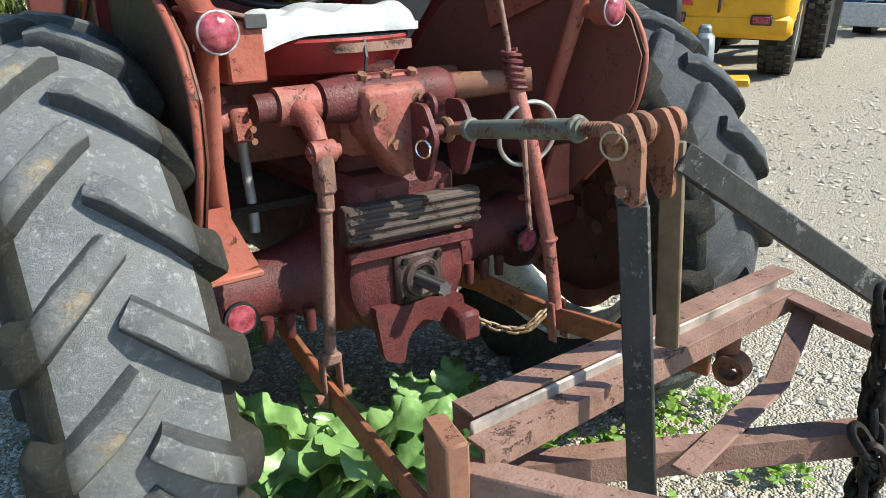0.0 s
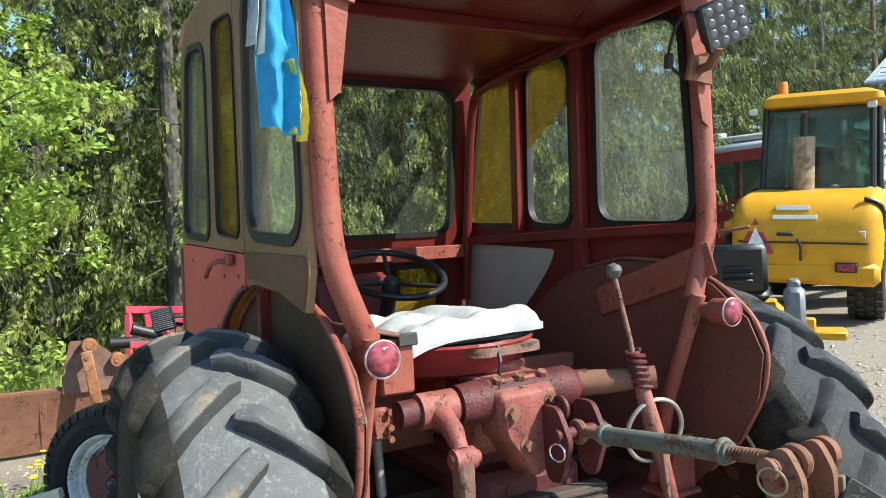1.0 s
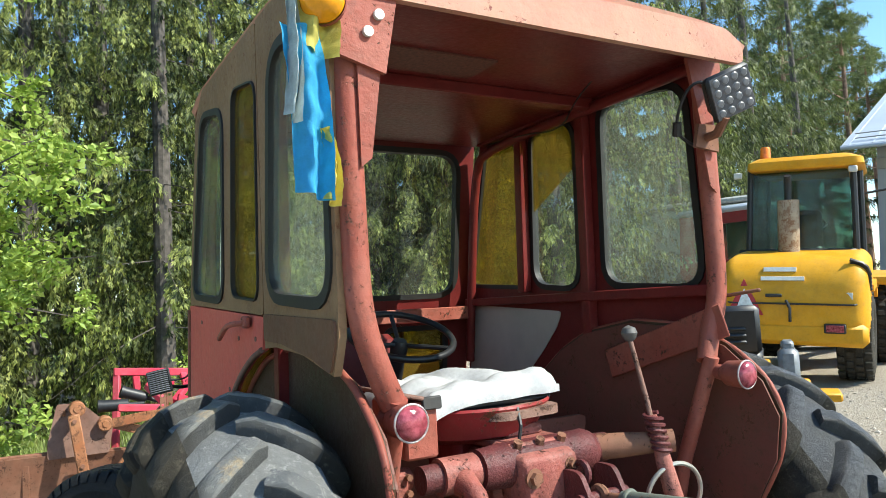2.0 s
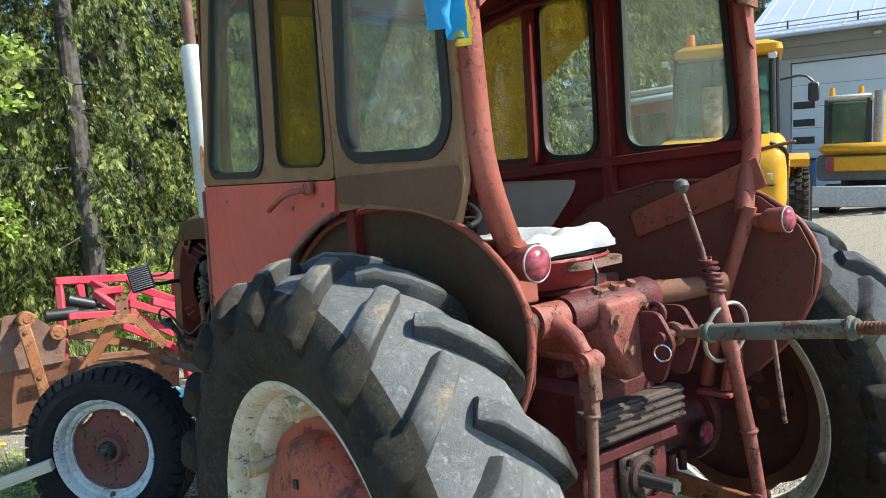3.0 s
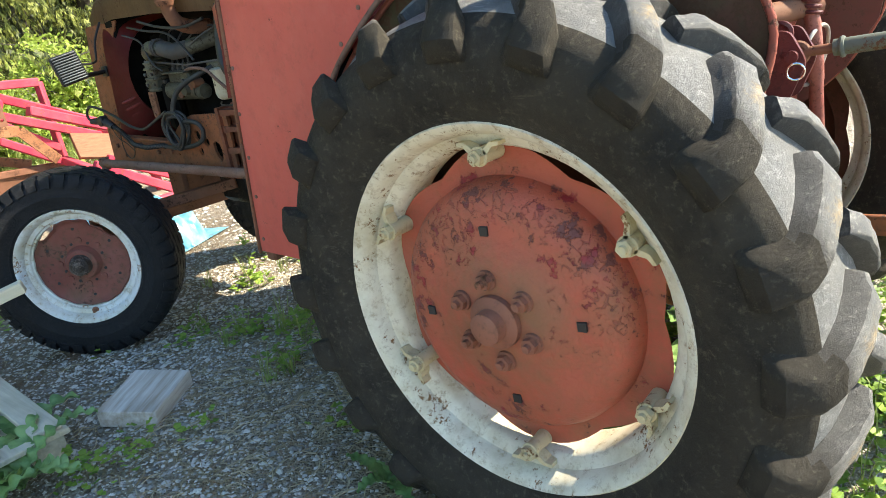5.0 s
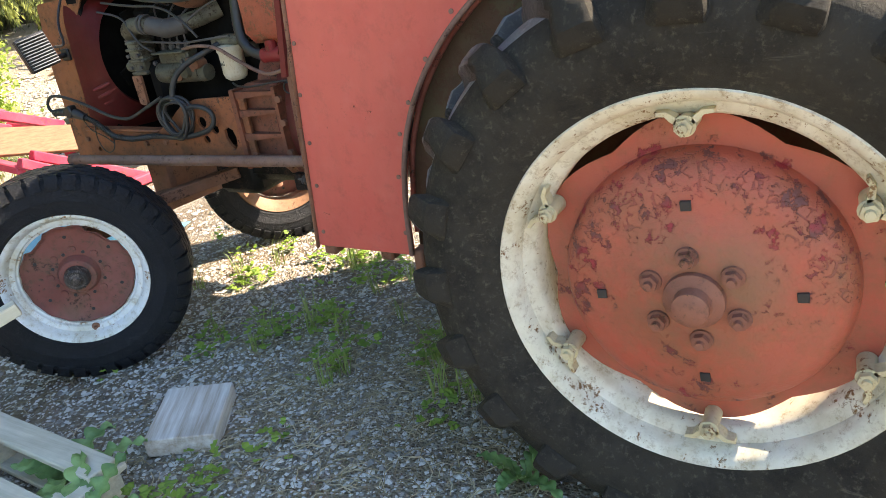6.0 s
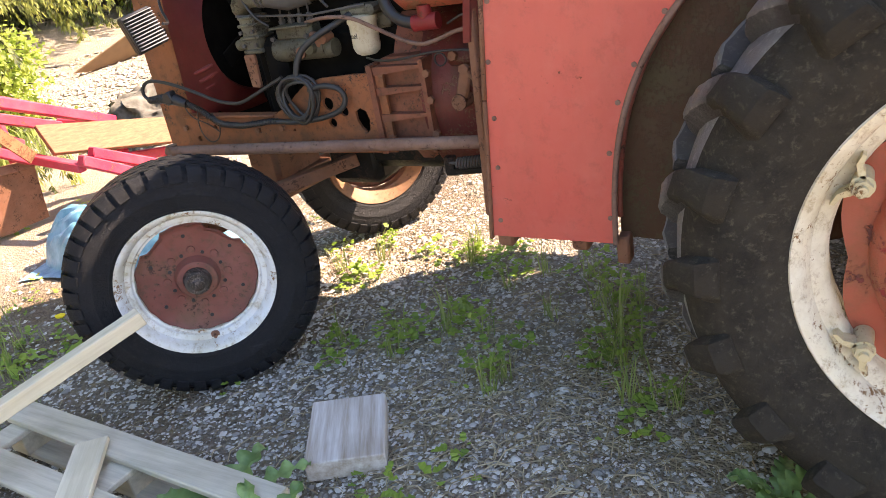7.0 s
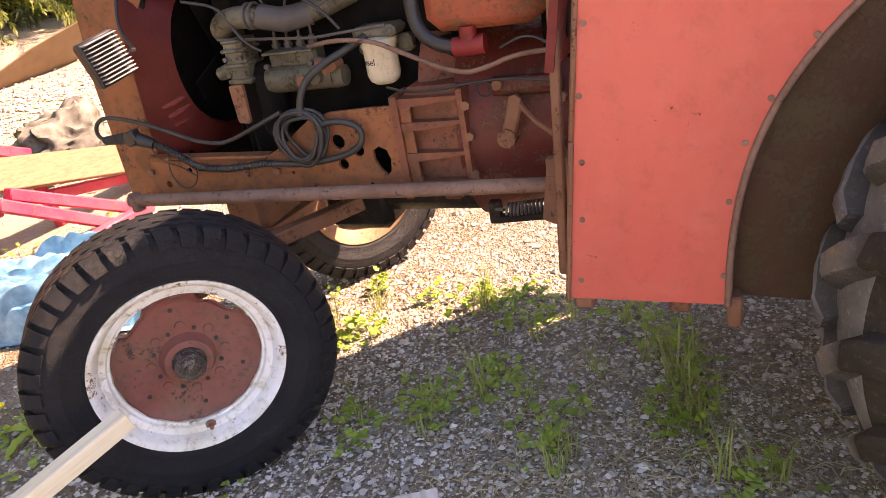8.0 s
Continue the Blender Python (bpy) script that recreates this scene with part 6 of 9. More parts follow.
part("brake_lever", bm, BLACK_IRON, tractor, "black bent brake lever")
bm = B()
tube(bm, [(-0.42 + 0.017 * math.cos(k * 0.5236), 1.325 + 0.0009 * k, 0.700 - 0.0001 * k + 0.017 * math.sin(k * 0.5236)) for k in range(140)], 0.004, 6)
tube(bm, [(-0.42, 1.46, 0.686), (-0.41, 1.49, 0.685)], 0.005, 6)
part("spring", bm, STEEL, tractor, "coil spring")
# rusty door post edge ahead of the panel
bm = B()
beam(bm, (-0.612, 1.262, 0.60), (-0.600, 1.228, 1.40), 0.022, 0.030, (1, 0, 0))
part("door_post", bm, RUST, tractor, "rusty flaking door post")
# front axle
bm = B()
beam(bm, (-0.645, 2.525, 0.485), (0.37, 2.37, 0.485), 0.09, 0.08)
box(bm, (-0.06, 2.50, 0.565), (0.3, 0.16, 0.2), None, 0.02)
beam(bm, (-0.48, 2.43, 0.53), (-0.16, 2.04, 0.61), 0.05, 0.05)
axle = part("front_axle", bm, RUST, tractor, "rusty front axle beam")
for c, kp in ((FRONT_LEFT, (-0.645, 2.53)), (FRONT_RIGHT, (0.37, 2.36))):
    bm = B()
    cyl(bm, (kp[0], kp[1], 0.33), (kp[0], kp[1], 0.62), 0.032)
    tube(bm, [(kp[0], kp[1], 0.41), c], 0.03, 12)
    part("stub_axle", bm, RUST, axle)
# exhaust
bm = B()
tube(bm, [(-0.16, 1.90, 1.30), (-0.30, 1.90, 1.31), (-0.365, 1.895, 1.36), (-0.375, 1.89, 1.50)], 0.03, 14, True, 2)
lathe(bm, [(1.40, 0.034), (1.42, 0.042), (1.44, 0.034)], (-0.375, 1.89, 0), (0, 0, 1), 18)
exh = fore("exhaust", bm, RUST, tractor, "white upright silencer on a rusty exhaust pipe")
bm = B()
lathe(bm, [(1.485, 0.0), (1.485, 0.050), (1.495, 0.055), (2.26, 0.055), (2.28, 0.045), (2.285, 0.03)], (-0.375, 1.89, 0), (0, 0, 1), 28)
sil = fore("silencer", bm, WHITE, exh, "white enamelled silencer")
bm = B()
rows_ = []
for z, w in ((1.63, 0.004), (1.66, 0.011), (1.72, 0.014), (1.77, 0.013), (1.80, 0.010), (1.815, 0.004)):
    rows_.append([bm.verts.new((-0.375 + 0.0562 * math.cos(a), 1.89 + 0.0562 * math.sin(a), z)) for a in (-2.06 - w / 0.055, -2.06, -2.06 + 0.7 * w / 0.055)])
for p, q in zip(rows_, rows_[1:]):
    for k in range(2):
        bm.faces.new((p[k], p[k + 1], q[k + 1], q[k]))
fore("rust_run", bm, worn("orange_rust_run", (0.34, 0.17, 0.06), (0.46, 0.32, 0.17), rust=(0.20, 0.08, 0.03), wear=0.62, scale=14), sil, "orange rust run")
bm = B()
lathe(bm, [(2.26, 0.028), (2.66, 0.028), (2.66, 0.024), (2.26, 0.024)], (-0.375, 1.89, 0), (0, 0, 1), 20, closed=True)
fore("tail_pipe", bm, RUST_PINK, exh)
# finned work lamp on the nose
lampm = pose(-0.560, 2.515, 1.226, 0, 0, 74) @ pose(0, 0, 0, -11, 8, 0) @ Matrix.Scale(0.93, 4)
bm = B()
box(bm, (0.012, 0, 0), (0.034, 0.128, 0.142), None, 0.006)
box(bm, (0.036, 0, 0), (0.018, 0.118, 0.130), None, 0.006)
bm.transform(lampm)
lampo = part("side_lamp", bm, BLACK, tractor, "black finned work lamp")
LAMP_FIN = worn("dusty_cast_fin", (0.16, 0.165, 0.18), (0.30, 0.31, 0.33), rust=(0.10, 0.10, 0.10), wear=0.68, dirty=0.4, dirt=(0.12, 0.12, 0.12), rough=0.4)
for k in range(11):
    bm = B()
    box(bm, (-0.020, 0.002, -0.060 + 0.012 * k), (0.038, 0.110, 0.0036), None, 0.001)
    bm.transform(lampm)
    part("fin", bm, LAMP_FIN, lampo)
for k in range(2):
    bm = B()
    box(bm, (-0.004, -0.059 + 0.118 * k, 0), (0.012, 0.006, 0.13), None, 0.001)
    bm.transform(lampm)
    part("end_rib", bm, BLACK, lampo)
bm = B()
tube(bm, [(-0.52, 2.46, 1.235), (-0.46, 2.50, 1.228), (-0.40, 2.57, 1.235), (-0.37, 2.62, 1.275), (-0.35, 2.63, 1.33), (-0.30, 2.64, 1.40)], 0.0055, 6, True, 2)
part("lamp_cable", bm, BLACK, lampo)
bm = B()
tube(bm, [(-0.535, 2.56, 1.20), (-0.42, 2.70, 1.17), (-0.275, 2.76, 1.17)], 0.011, 8)
box(bm, (-0.285, 2.755, 1.17), (0.012, 0.05, 0.05), None, 0.003)
part("lamp_arm", bm, BLACK, lampo)
# hoses: a coil, a ribbed conduit with its plug, cables and bare wires
bm = B()
pts = []
for k in range(168):
    a = 6.2832 * k / 21
    r = 0.074 + 0.012 * math.sin(k * 0.13) + 0.005 * math.sin(k * 0.9)
    pts.append((-0.385 - 0.014 * math.sin(k * 0.37), 2.062 + 0.010 * math.sin(k * 0.05) + r * math.cos(a) * 0.95, 0.915 + r * math.sin(a)))
tube(bm, pts, 0.0062, 7)
part("cable_coil", bm, HOSE, tractor, "coiled grey cable", 60)
bm = B()
run = [(-0.385, 2.641, 0.924), (-0.385, 2.562, 0.892), (-0.385, 2.479, 0.832), (-0.385, 2.365, 0.822), (-0.385, 2.218, 0.837), (-0.385, 2.086, 0.827), (-0.385, 1.951, 0.845), (-0.380, 1.883, 0.870), (-0.378, 1.864, 0.912), (-0.380, 1.888, 0.945), (-0.385, 1.955, 0.957), (-0.385, 2.01, 0.94)]
tube(bm, run, 0.0095, 9, True, 2)
cond = part("conduit", bm, HOSE, tractor, "grey ribbed conduit along the rail", 60)
for k in range(46):
    t = k / 45 * 4.2
    i = min(4, int(t))
    p, q = V(*run[i]), V(*run[i + 1])
    bm = B()
    ring(bm, p.lerp(q, t - i), q - p, 0.0098, 0.0026, 10, 5)
    part("conduit_rib", bm, HOSE, cond)
bm = B()
tube(bm, [(-0.40, 2.715, 0.945), (-0.395, 2.66, 0.937), (-0.388, 2.62, 0.918)], [0.020, 0.022, 0.016], 12)
box(bm, (-0.40, 2.685, 0.948), (0.040, 0.045, 0.048), (-15, 0, 0), 0.006)
for k in range(9):
    ring(bm, (-0.40, 2.80 - 0.010 * k, 0.943 + 0.0005 * k), (0, 1, 0), 0.011 + 0.0006 * k, 0.004, 14, 6)
tube(bm, [(-0.40, 2.81, 0.943), (-0.40, 2.71, 0.945)], 0.010, 10)
part("cable_plug", bm, BLACK, cond, "black ribbed connector plug")
for pts, r, nm in (([(-0.40, 2.802, 0.943), (-0.405, 2.825, 0.960), (-0.405, 2.822, 0.990), (-0.400, 2.80, 1.012), (-0.40, 2.766, 1.020), (-0.395, 2.685, 1.006), (-0.39, 2.565, 0.966), (-0.39, 2.463, 0.925), (-0.385, 2.400, 0.910), (-0.385, 2.339, 0.908), (-0.385, 2.228, 0.950), (-0.385, 2.116, 0.993)], 0.0068, "cable"),
                   ([(-0.39, 2.047, 0.978), (-0.385, 2.045, 1.015), (-0.375, 2.03, 1.055), (-0.365, 2.005, 1.085), (-0.345, 1.95, 1.118), (-0.31, 1.886, 1.144), (-0.26, 1.84, 1.17)], 0.0115, "cable"),
                   ([(-0.29, 2.03, 1.155), (-0.32, 1.93, 1.17), (-0.33, 1.809, 1.161), (-0.37, 1.70, 1.125), (-0.40, 1.539, 1.062), (-0.41, 1.46, 1.075), (-0.41, 1.384, 1.102), (-0.42, 1.255, 1.11)], 0.0068, "fuel_hose"),
                   ([(-0.30, 1.80, 1.02), (-0.36, 1.72, 1.018), (-0.39, 1.62, 1.022), (-0.40, 1.504, 1.04), (-0.41, 1.40, 1.045), (-0.42, 1.278, 1.03)], 0.0038, "wire"),
                   ([(-0.40, 1.42, 1.12), (-0.41, 1.35, 1.15), (-0.42, 1.29, 1.125), (-0.42, 1.24, 1.075)], 0.0038, "wire"),
                   ([(-0.34, 2.39, 1.33), (-0.32, 2.28, 1.30), (-0.325, 2.25, 1.24), (-0.33, 2.21, 1.19), (-0.31, 2.18, 1.16)], 0.0045, "wire"),
                   ([(-0.30, 2.40, 1.36), (-0.33, 2.20, 1.335), (-0.32, 2.06, 1.325), (-0.33, 1.95, 1.27), (-0.32, 1.90, 1.20)], 0.005, "wire"),
                   ([(-0.30, 2.30, 1.38), (-0.33, 2.10, 1.345), (-0.33, 1.90, 1.33), (-0.33, 1.75, 1.36)], 0.006, "wire"),
                   ([(-0.385, 2.577, 0.892), (-0.380, 2.605, 0.814), (-0.378, 2.57, 0.752), (-0.378, 2.509, 0.771), (-0.380, 2.484, 0.837), (-0.385, 2.507, 0.877)], 0.0022, "wire"),
                   ([(-0.39, 2.645, 0.925), (-0.385, 2.62, 0.86), (-0.380, 2.55, 0.835), (-0.378, 2.50, 0.80)], 0.0022, "wire")):
    bm = B()
    tube(bm, pts, r, 7, True, 2)
    part(nm, bm, RUST_PINK if nm == "fuel_hose" else HOSE, tractor, "", 60)
bm = B()
tube(bm, [(-0.345 - 0.002 * math.sin(k), 1.495 + 0.020 * math.cos(k * 0.42), 1.005 + 0.020 * math.sin(k * 0.42)) for k in range(42)], 0.0025, 6)
part("wire_curl", bm, HOSE, tractor)

# ---- cab inside and fittings ----
bm = B()
lathe(bm, [(0.0, 0.0), (0.005, 0.13), (0.03, 0.21), (0.105, 0.255), (0.112, 0.250), (0.045, 0.20), (0.015, 0.12), (0.012, 0.0)], (-0.12, 0.04, 1.185), (0, 0, 1), 32)
box(bm, (-0.11, 0.06, 1.13), (0.16, 0.2, 0.17), None, 0.02)
seat = part("seat", bm, SEAT_RED, tractor, "red pressed-steel seat pan with a worn back lip")
bm = B()
slab(bm, rounded([(-0.19, -0.09), (0.03, -0.10), (0.065, -0.15), (0.04, -0.21), (-0.15, -0.225), (-0.20, -0.17)], 0.04, 4), [], lambda u, v, d: V(u, v, 1.262 + d), 0.022)
part("seat_lip", bm, RUST_PINK, seat, "worn pinkish seat lip")
bm = B()
box(bm, (-0.08, 0.04, 1.295), (0.34, 0.32, 0.03), None, 0.014)
part("cushion", bm, BLACK, seat, "thin black cushion")
bm = B()
tube(bm, [(-0.10, -0.21, 1.29), (-0.11, -0.235, 1.25), (-0.115, -0.23, 1.21), (-0.105, -0.225, 1.18)], 0.005, 6)
part("strap", bm, HOSE, seat)
bm = B()
box(bm, (-0.425, -0.20, 1.285), (0.085, 0.18, 0.13), (0, 0, 0), 0.006)
tool = part("toolbox", bm, RED, tractor, "faded red toolbox on the fender")
bm = B()
box(bm, (-0.445, -0.20, 1.362), (0.14, 0.20, 0.010), (0, 14, 0), 0.003)
part("lid", bm, RUST_PINK, tool)
bm = B()
box(bm, (-0.40, -0.295, 1.345), (0.05, 0.012, 0.03), None, 0.003)
part("latch", bm, STEEL, tool)
# steering wheel
sw = V(0.02, 0.68, 1.46)
ax = V(0, -0.45, 1).normalized()
bm = B()
ring(bm, sw, ax, 0.20, 0.013, 48, 10)
wheel = part("steering_wheel", bm, BLACK, tractor, "black steering wheel with three spokes")
for k in range(3):
    a = 6.2832 * k / 3 + 0.5
    u = ax.orthogonal().normalized()
    w = ax.cross(u)
    bm = B()
    tube(bm, [sw - ax * 0.04, sw + (u * math.cos(a) + w * math.sin(a)) * 0.198], 0.009, 8)
    part("spoke", bm, BLACK, wheel)
bm = B()
lathe(bm, [(-0.07, 0.03), (-0.01, 0.035), (0.01, 0.025), (0.012, 0.0)], sw - ax * 0.03, ax, 18)
part("hub", bm, BLACK, wheel)
bm = B()
tube(bm, [sw - ax * 0.05, sw - ax * 0.35, sw - ax * 0.6], [0.03, 0.03, 0.04], 14)
part("steering_column", bm, BLACK, tractor)
bm = B()
box(bm, (-0.02, 1.04, 1.30), (0.36, 0.16, 0.30), (-12, 0, 0), 0.03)
part("instrument_panel", bm, INNER_RED, tractor, "dark red instrument panel")
bm = B()
slab(bm, [(-0.56, 0.0), (0.56, 0.0), (0.60, 1.14), (-0.60, 1.14)], [], lambda u, v, d: V(u, v, 0.86 + d), 0.02)
part("cab_floor", bm, BLACK_IRON, tractor)
bm = B()
slab(bm, rounded([(-0.35, 0.97), (0.35, 0.97), (0.42, 1.18), (-0.42, 1.18)], 0.03, 2), [], plane_y(0.12), 0.02)
part("seat_support", bm, FENDER_RED, tractor)
# handles and edge trim
for s, y, z in ((-1, 0.30, 1.545),):
    bm = B()
    tube(bm, [(-0.655, 0.28, 1.545), (-0.70, 0.30, 1.545), (-0.70, 0.38, 1.535), (-0.69, 0.50, 1.50)], 0.008, 8, True, 1)
    box(bm, (-0.665, 0.285, 1.548), (0.02, 0.045, 0.035), None, 0.006)
    part("door_handle", bm, RED, tractor, "bent red door handle")
for y, z in ((0.93, 1.55), (0.64, 1.25), (0.895, 0.62), (1.19, 0.9), (1.165, 1.2), (0.885, 0.80), (0.81, 1.02), (0.735, 1.135), (0.55, 1.34), (1.215, 0.6), (0.42, 1.50), (0.24, 1.50), (1.185, 1.05), (1.20, 0.76), (0.855, 0.93)):
    bm = B()
    bolt(bm, (-0.649, y, z), (-1, 0, 0), 0.007, 0.004, 8)
    part("rivet", bm, RUST_PINK, door)
bm = B()
tube(bm, [(-0.652, y, z) for y, z in ARC], 0.008, 8, True, 2)
part("arc_trim", bm, RUST_PINK, door, "", 60)
bm = B()
beam(bm, (-0.652, 1.25, 0.54), (-0.652, 1.21, 0.95), 0.016, 0.012)
beam(bm, (-0.652, 1.21, 0.95), (-0.652, 1.138, 1.60), 0.016, 0.012)
part("front_edge", bm, RUST, door)
for y in (1.215, 0.99):
    bm = B()
    box(bm, (-0.61, y, 0.535), (0.06, 0.05, 0.05), None, 0.008)
    part("hinge_foot", bm, RUST, door)
bm = B()
box(bm, (-0.62, 0.87, 0.52), (0.05, 0.035, 0.08), None, 0.006)
part("hinge_foot", bm, RUST, door)
# rear work lamp and amber light
wl = look((0.530, -0.465, 2.118), (0.530 - 0.267, -0.465 - 0.887, 2.118 - 0.372)) @ pose(0, 0, 0, 0, 0, -24) @ Matrix.Scale(1.15, 4)
bm = B()
box(bm, (0, 0, 0.016), (0.118, 0.118, 0.018), None, 0.008)
box(bm, (0, 0, 0.045), (0.108, 0.108, 0.045), None, 0.010, 0.8)
bm.transform(wl)
work = part("work_lamp", bm, BLACK, tractor, "square black work lamp with many diodes")
bm = B()
box(bm, (0, 0, 0.006), (0.108, 0.108, 0.004), None, 0.001)
bm.transform(wl)
part("lens", bm, plain("smoked_lamp_lens", (0.10, 0.10, 0.11), 0.25, 0, 0.2, 40), work, "smoked grey lens")
DIODE = plain("smoky_diode", (0.16, 0.16, 0.17), 0.3, 0, 0.2, 60)
for i in range(4):
    for j in range(4):
        bm = B()
        c = V(-0.039 + 0.026 * i, -0.039 + 0.026 * j, 0.004)
        lathe(bm, [(0, 0.011), (-0.003, 0.008), (-0.004, 0.0)], c, (0, 0, 1), 10)
        bm.transform(wl)
        part("diode", bm, DIODE, work)
bm = B()
slab(bm, [(0.50, 1.99), (0.60, 1.98), (0.60, 2.06), (0.52, 2.06)], [], plane_y(-0.345), 0.012)
tube(bm, [(0.55, -0.345, 2.02), (0.54, -0.39, 2.02), (0.53, -0.43, 2.06)], 0.014, 8)
part("lamp_bracket", bm, RUST, work)
bm = B()
tube(bm, [(0.52, -0.41, 2.12), (0.49, -0.40, 2.17), (0.46, -0.37, 2.16), (0.455, -0.33, 2.10), (0.468, -0.303, 2.048), (0.50, -0.30, 2.02), (0.54, -0.31, 2.00)], 0.005, 6, True, 2)
tube(bm, [(0.462, -0.315, 2.065), (0.474, -0.30, 2.03)], [0.012, 0.014], 8)
part("lamp_cable", bm, BLACK, work)
bm = B()
lathe(bm, [(-0.03, 0.03), (0.0, 0.045), (0.02, 0.048)], (-0.675, -0.43, 2.185), (-0.55, -0.85, 0), 24)
ind = part("indicator", bm, RED, tractor, "amber indicator lamp")
bm = B()
lathe(bm, [(0.02, 0.046), (0.05, 0.040), (0.065, 0.025), (0.07, 0.0)], (-0.675, -0.43, 2.185), (-0.55, -0.85, 0), 24)
part("lens", bm, AMBER, ind, "amber lens")
bm = B()
beam(bm, (0.615, -0.275, 1.545), (0.640, -0.415, 1.562), 0.014, 0.011)
part("side_rod", bm, RUST, tractor)
# bare wire under the roof
bm = B()
tube(bm, [(0.60, 0.88, 2.27), (0.56, 0.55, 2.24), (0.50, 0.25, 2.18), (0.46, 0.12, 2.25), (0.44, 0.0, 2.29)], 0.003, 5, True, 2)
part("roof_wire", bm, SEAL, tractor)
for s in (-1, 1):
    bm = B()
    tube(bm, [(s * 0.59, 1.11, 1.30), (s * 0.59, 0.985, 2.17), (s * 0.59, 0.87, 2.25), (s * 0.58, -0.30, 2.255)], 0.020, 10, True, 2)
    part("roll_bar", bm, INNER_RED, tractor)

# ---- hitched implement behind the tractor ----
imp = thing("hitch_frame", "rusty brown-red welded implement frame on the lower links", "implement", (0.3, -0.9, 0))
IMP = Matrix.Translation((-0.3, 0.9, 0))


def ipart(name, bm, mat, label=""):
    bm.transform(IMP)
    return part(name, bm, mat, imp, label)


def angle_iron(bm, a, b, w, t=0.008, up=(0, 0, 1), flip=1):
    """An L-shaped bar with a flat top and a hanging flange."""
    a, b = Vector(a), Vector(b)
    d = (b - a).normalized()
    side = d.cross(Vector(up)).normalized() * flip
    beam(bm, a, b, w, t, up, 0.001)
    beam(bm, a + side * (w / 2 - t / 2) - Vector(up) * w / 2, b + side * (w / 2 - t / 2) - Vector(up) * w / 2, t, w, up, 0.001)


bm = B()
angle_iron(bm, (-0.305, -0.858, 0.655), (0.785, -0.823, 0.655), 0.062, flip=-1)
ipart("cross_bar", bm, RUST_PINK, "brown-red angle iron crossbar")
bm = B()
angle_iron(bm, (-0.325, -0.925, 0.622), (0.72, -0.868, 0.622), 0.050, flip=1)
ipart("cross_bar", bm, RUST_PINK, "brown-red angle iron crossbar")
bm = B()
beam(bm, (-0.315, -0.896, 0.636), (0.72, -0.846, 0.636), 0.010, 0.028)
ipart("weld_strip", bm, plain("pale_weld_metal", (0.30, 0.25, 0.22), 0.5, 0.3, 0.6, 14), "bright bare weld strip")
bm = B()
angle_iron(bm, (-0.225, -0.81, 0.475), (0.90, -1.423, 0.475), 0.056, flip=1)
ipart("diagonal_bar", bm, RUST_PINK, "brown-red diagonal angle iron")
bm = B()
angle_iron(bm, (0.73, -0.865, 0.615), (0.60, -1.43, 0.60), 0.060, flip=-1)
ipart("diagonal_bar", bm, RUST_PINK, "brown-red diagonal angle iron")
bm = B()
beam(bm, (0.74, -0.925, 0.60), (0.50, -1.00, 0.485), 0.055, 0.009)
beam(bm, (0.505, -0.998, 0.487), (0.05, -1.085, 0.49), 0.055, 0.009)
ipart("flat_bar", bm, RUST_PINK, "bent flat bar")
bm = B()
box(bm, (-0.375, -0.905, 0.545), (0.045, 0.11, 0.24), (0, 0, -12), 0.005)
ipart("link_lug", bm, RUST, "rusty upright link lug")
bm = B()
beam(bm, (-0.35, -0.93, 0.57), (-0.15, -1.22, 0.56), 0.055, 0.055)
ipart("side_bar", bm, RUST_PINK)
bm = B()
cyl(bm, (-0.42, -0.875, 0.455), (-0.34, -0.88, 0.455), 0.024)
ipart("link_pin", bm, RUST)
bm = B()
cyl(bm, (0.62, -0.80, 0.60), (0.60, -0.80, 0.42), 0.03, 0.028)
lathe(bm, [(-0.03, 0.025), (-0.03, 0.042), (0.03, 0.042), (0.03, 0.025)], (0.60, -0.82, 0.42), (1, 0.2, 0), 20, closed=True)
ipart("link_pin", bm, RUST)
# mast: post, head plates, back stay
bm = B()
beam(bm, (-0.022, -0.995, 1.02), (0.020, -1.03, 0.26), 0.056, 0.014, (1, 0.55, 0), 0.003)
beam(bm, (0.0, -0.955, 1.09), (-0.022, -0.995, 1.01), 0.055, 0.014, (1, 0.55, 0), 0.003)
ipart("mast_post", bm, BLACK_STEEL, "dark steel mast post")
for dx in (-0.03, 0.055):
    bm = B()
    slab(bm, rounded([(-0.935, 1.10), (-0.945, 1.165), (-0.985, 1.18), (-1.015, 1.13), (-1.015, 1.02), (-0.985, 1.01)], 0.018, 3), [], lambda u, v, d: V(dx + d, u, v), 0.014)
    ipart("head_plate", bm, RUST, "rusty head plate")
bm = B()
cyl(bm, (-0.045, -0.968, 1.143), (0.11, -0.968, 1.143), 0.017)
bolt(bm, (-0.05, -0.968, 1.143), (-1, 0, 0), 0.020, 0.010, 10)
lathe(bm, [(-0.008, 0.015), (-0.008, 0.030), (0.008, 0.030), (0.008, 0.015)], (0.10, -0.968, 1.143), (1, 0, 0), 22, closed=True)
ipart("head_pin", bm, RUST)
bm = B()
ring(bm, (-0.058, -0.978, 1.125), (1, 0.3, 0.1), 0.024, 0.0024, 22, 6)
ipart("pin_ring", bm, plain("dull_ring_steel", (0.34, 0.28, 0.19), 0.4, 0.6), "thin wire pin ring")
bm = B()
beam(bm, (0.07, -1.00, 1.12), (0.075, -1.01, 0.72), 0.045, 0.012, (1, 0.3, 0), 0.003)
ipart("mast_post", bm, plain("olive_paint", (0.15, 0.10, 0.055), 0.6, 0, 0.4, 14), "olive-brown rear post")
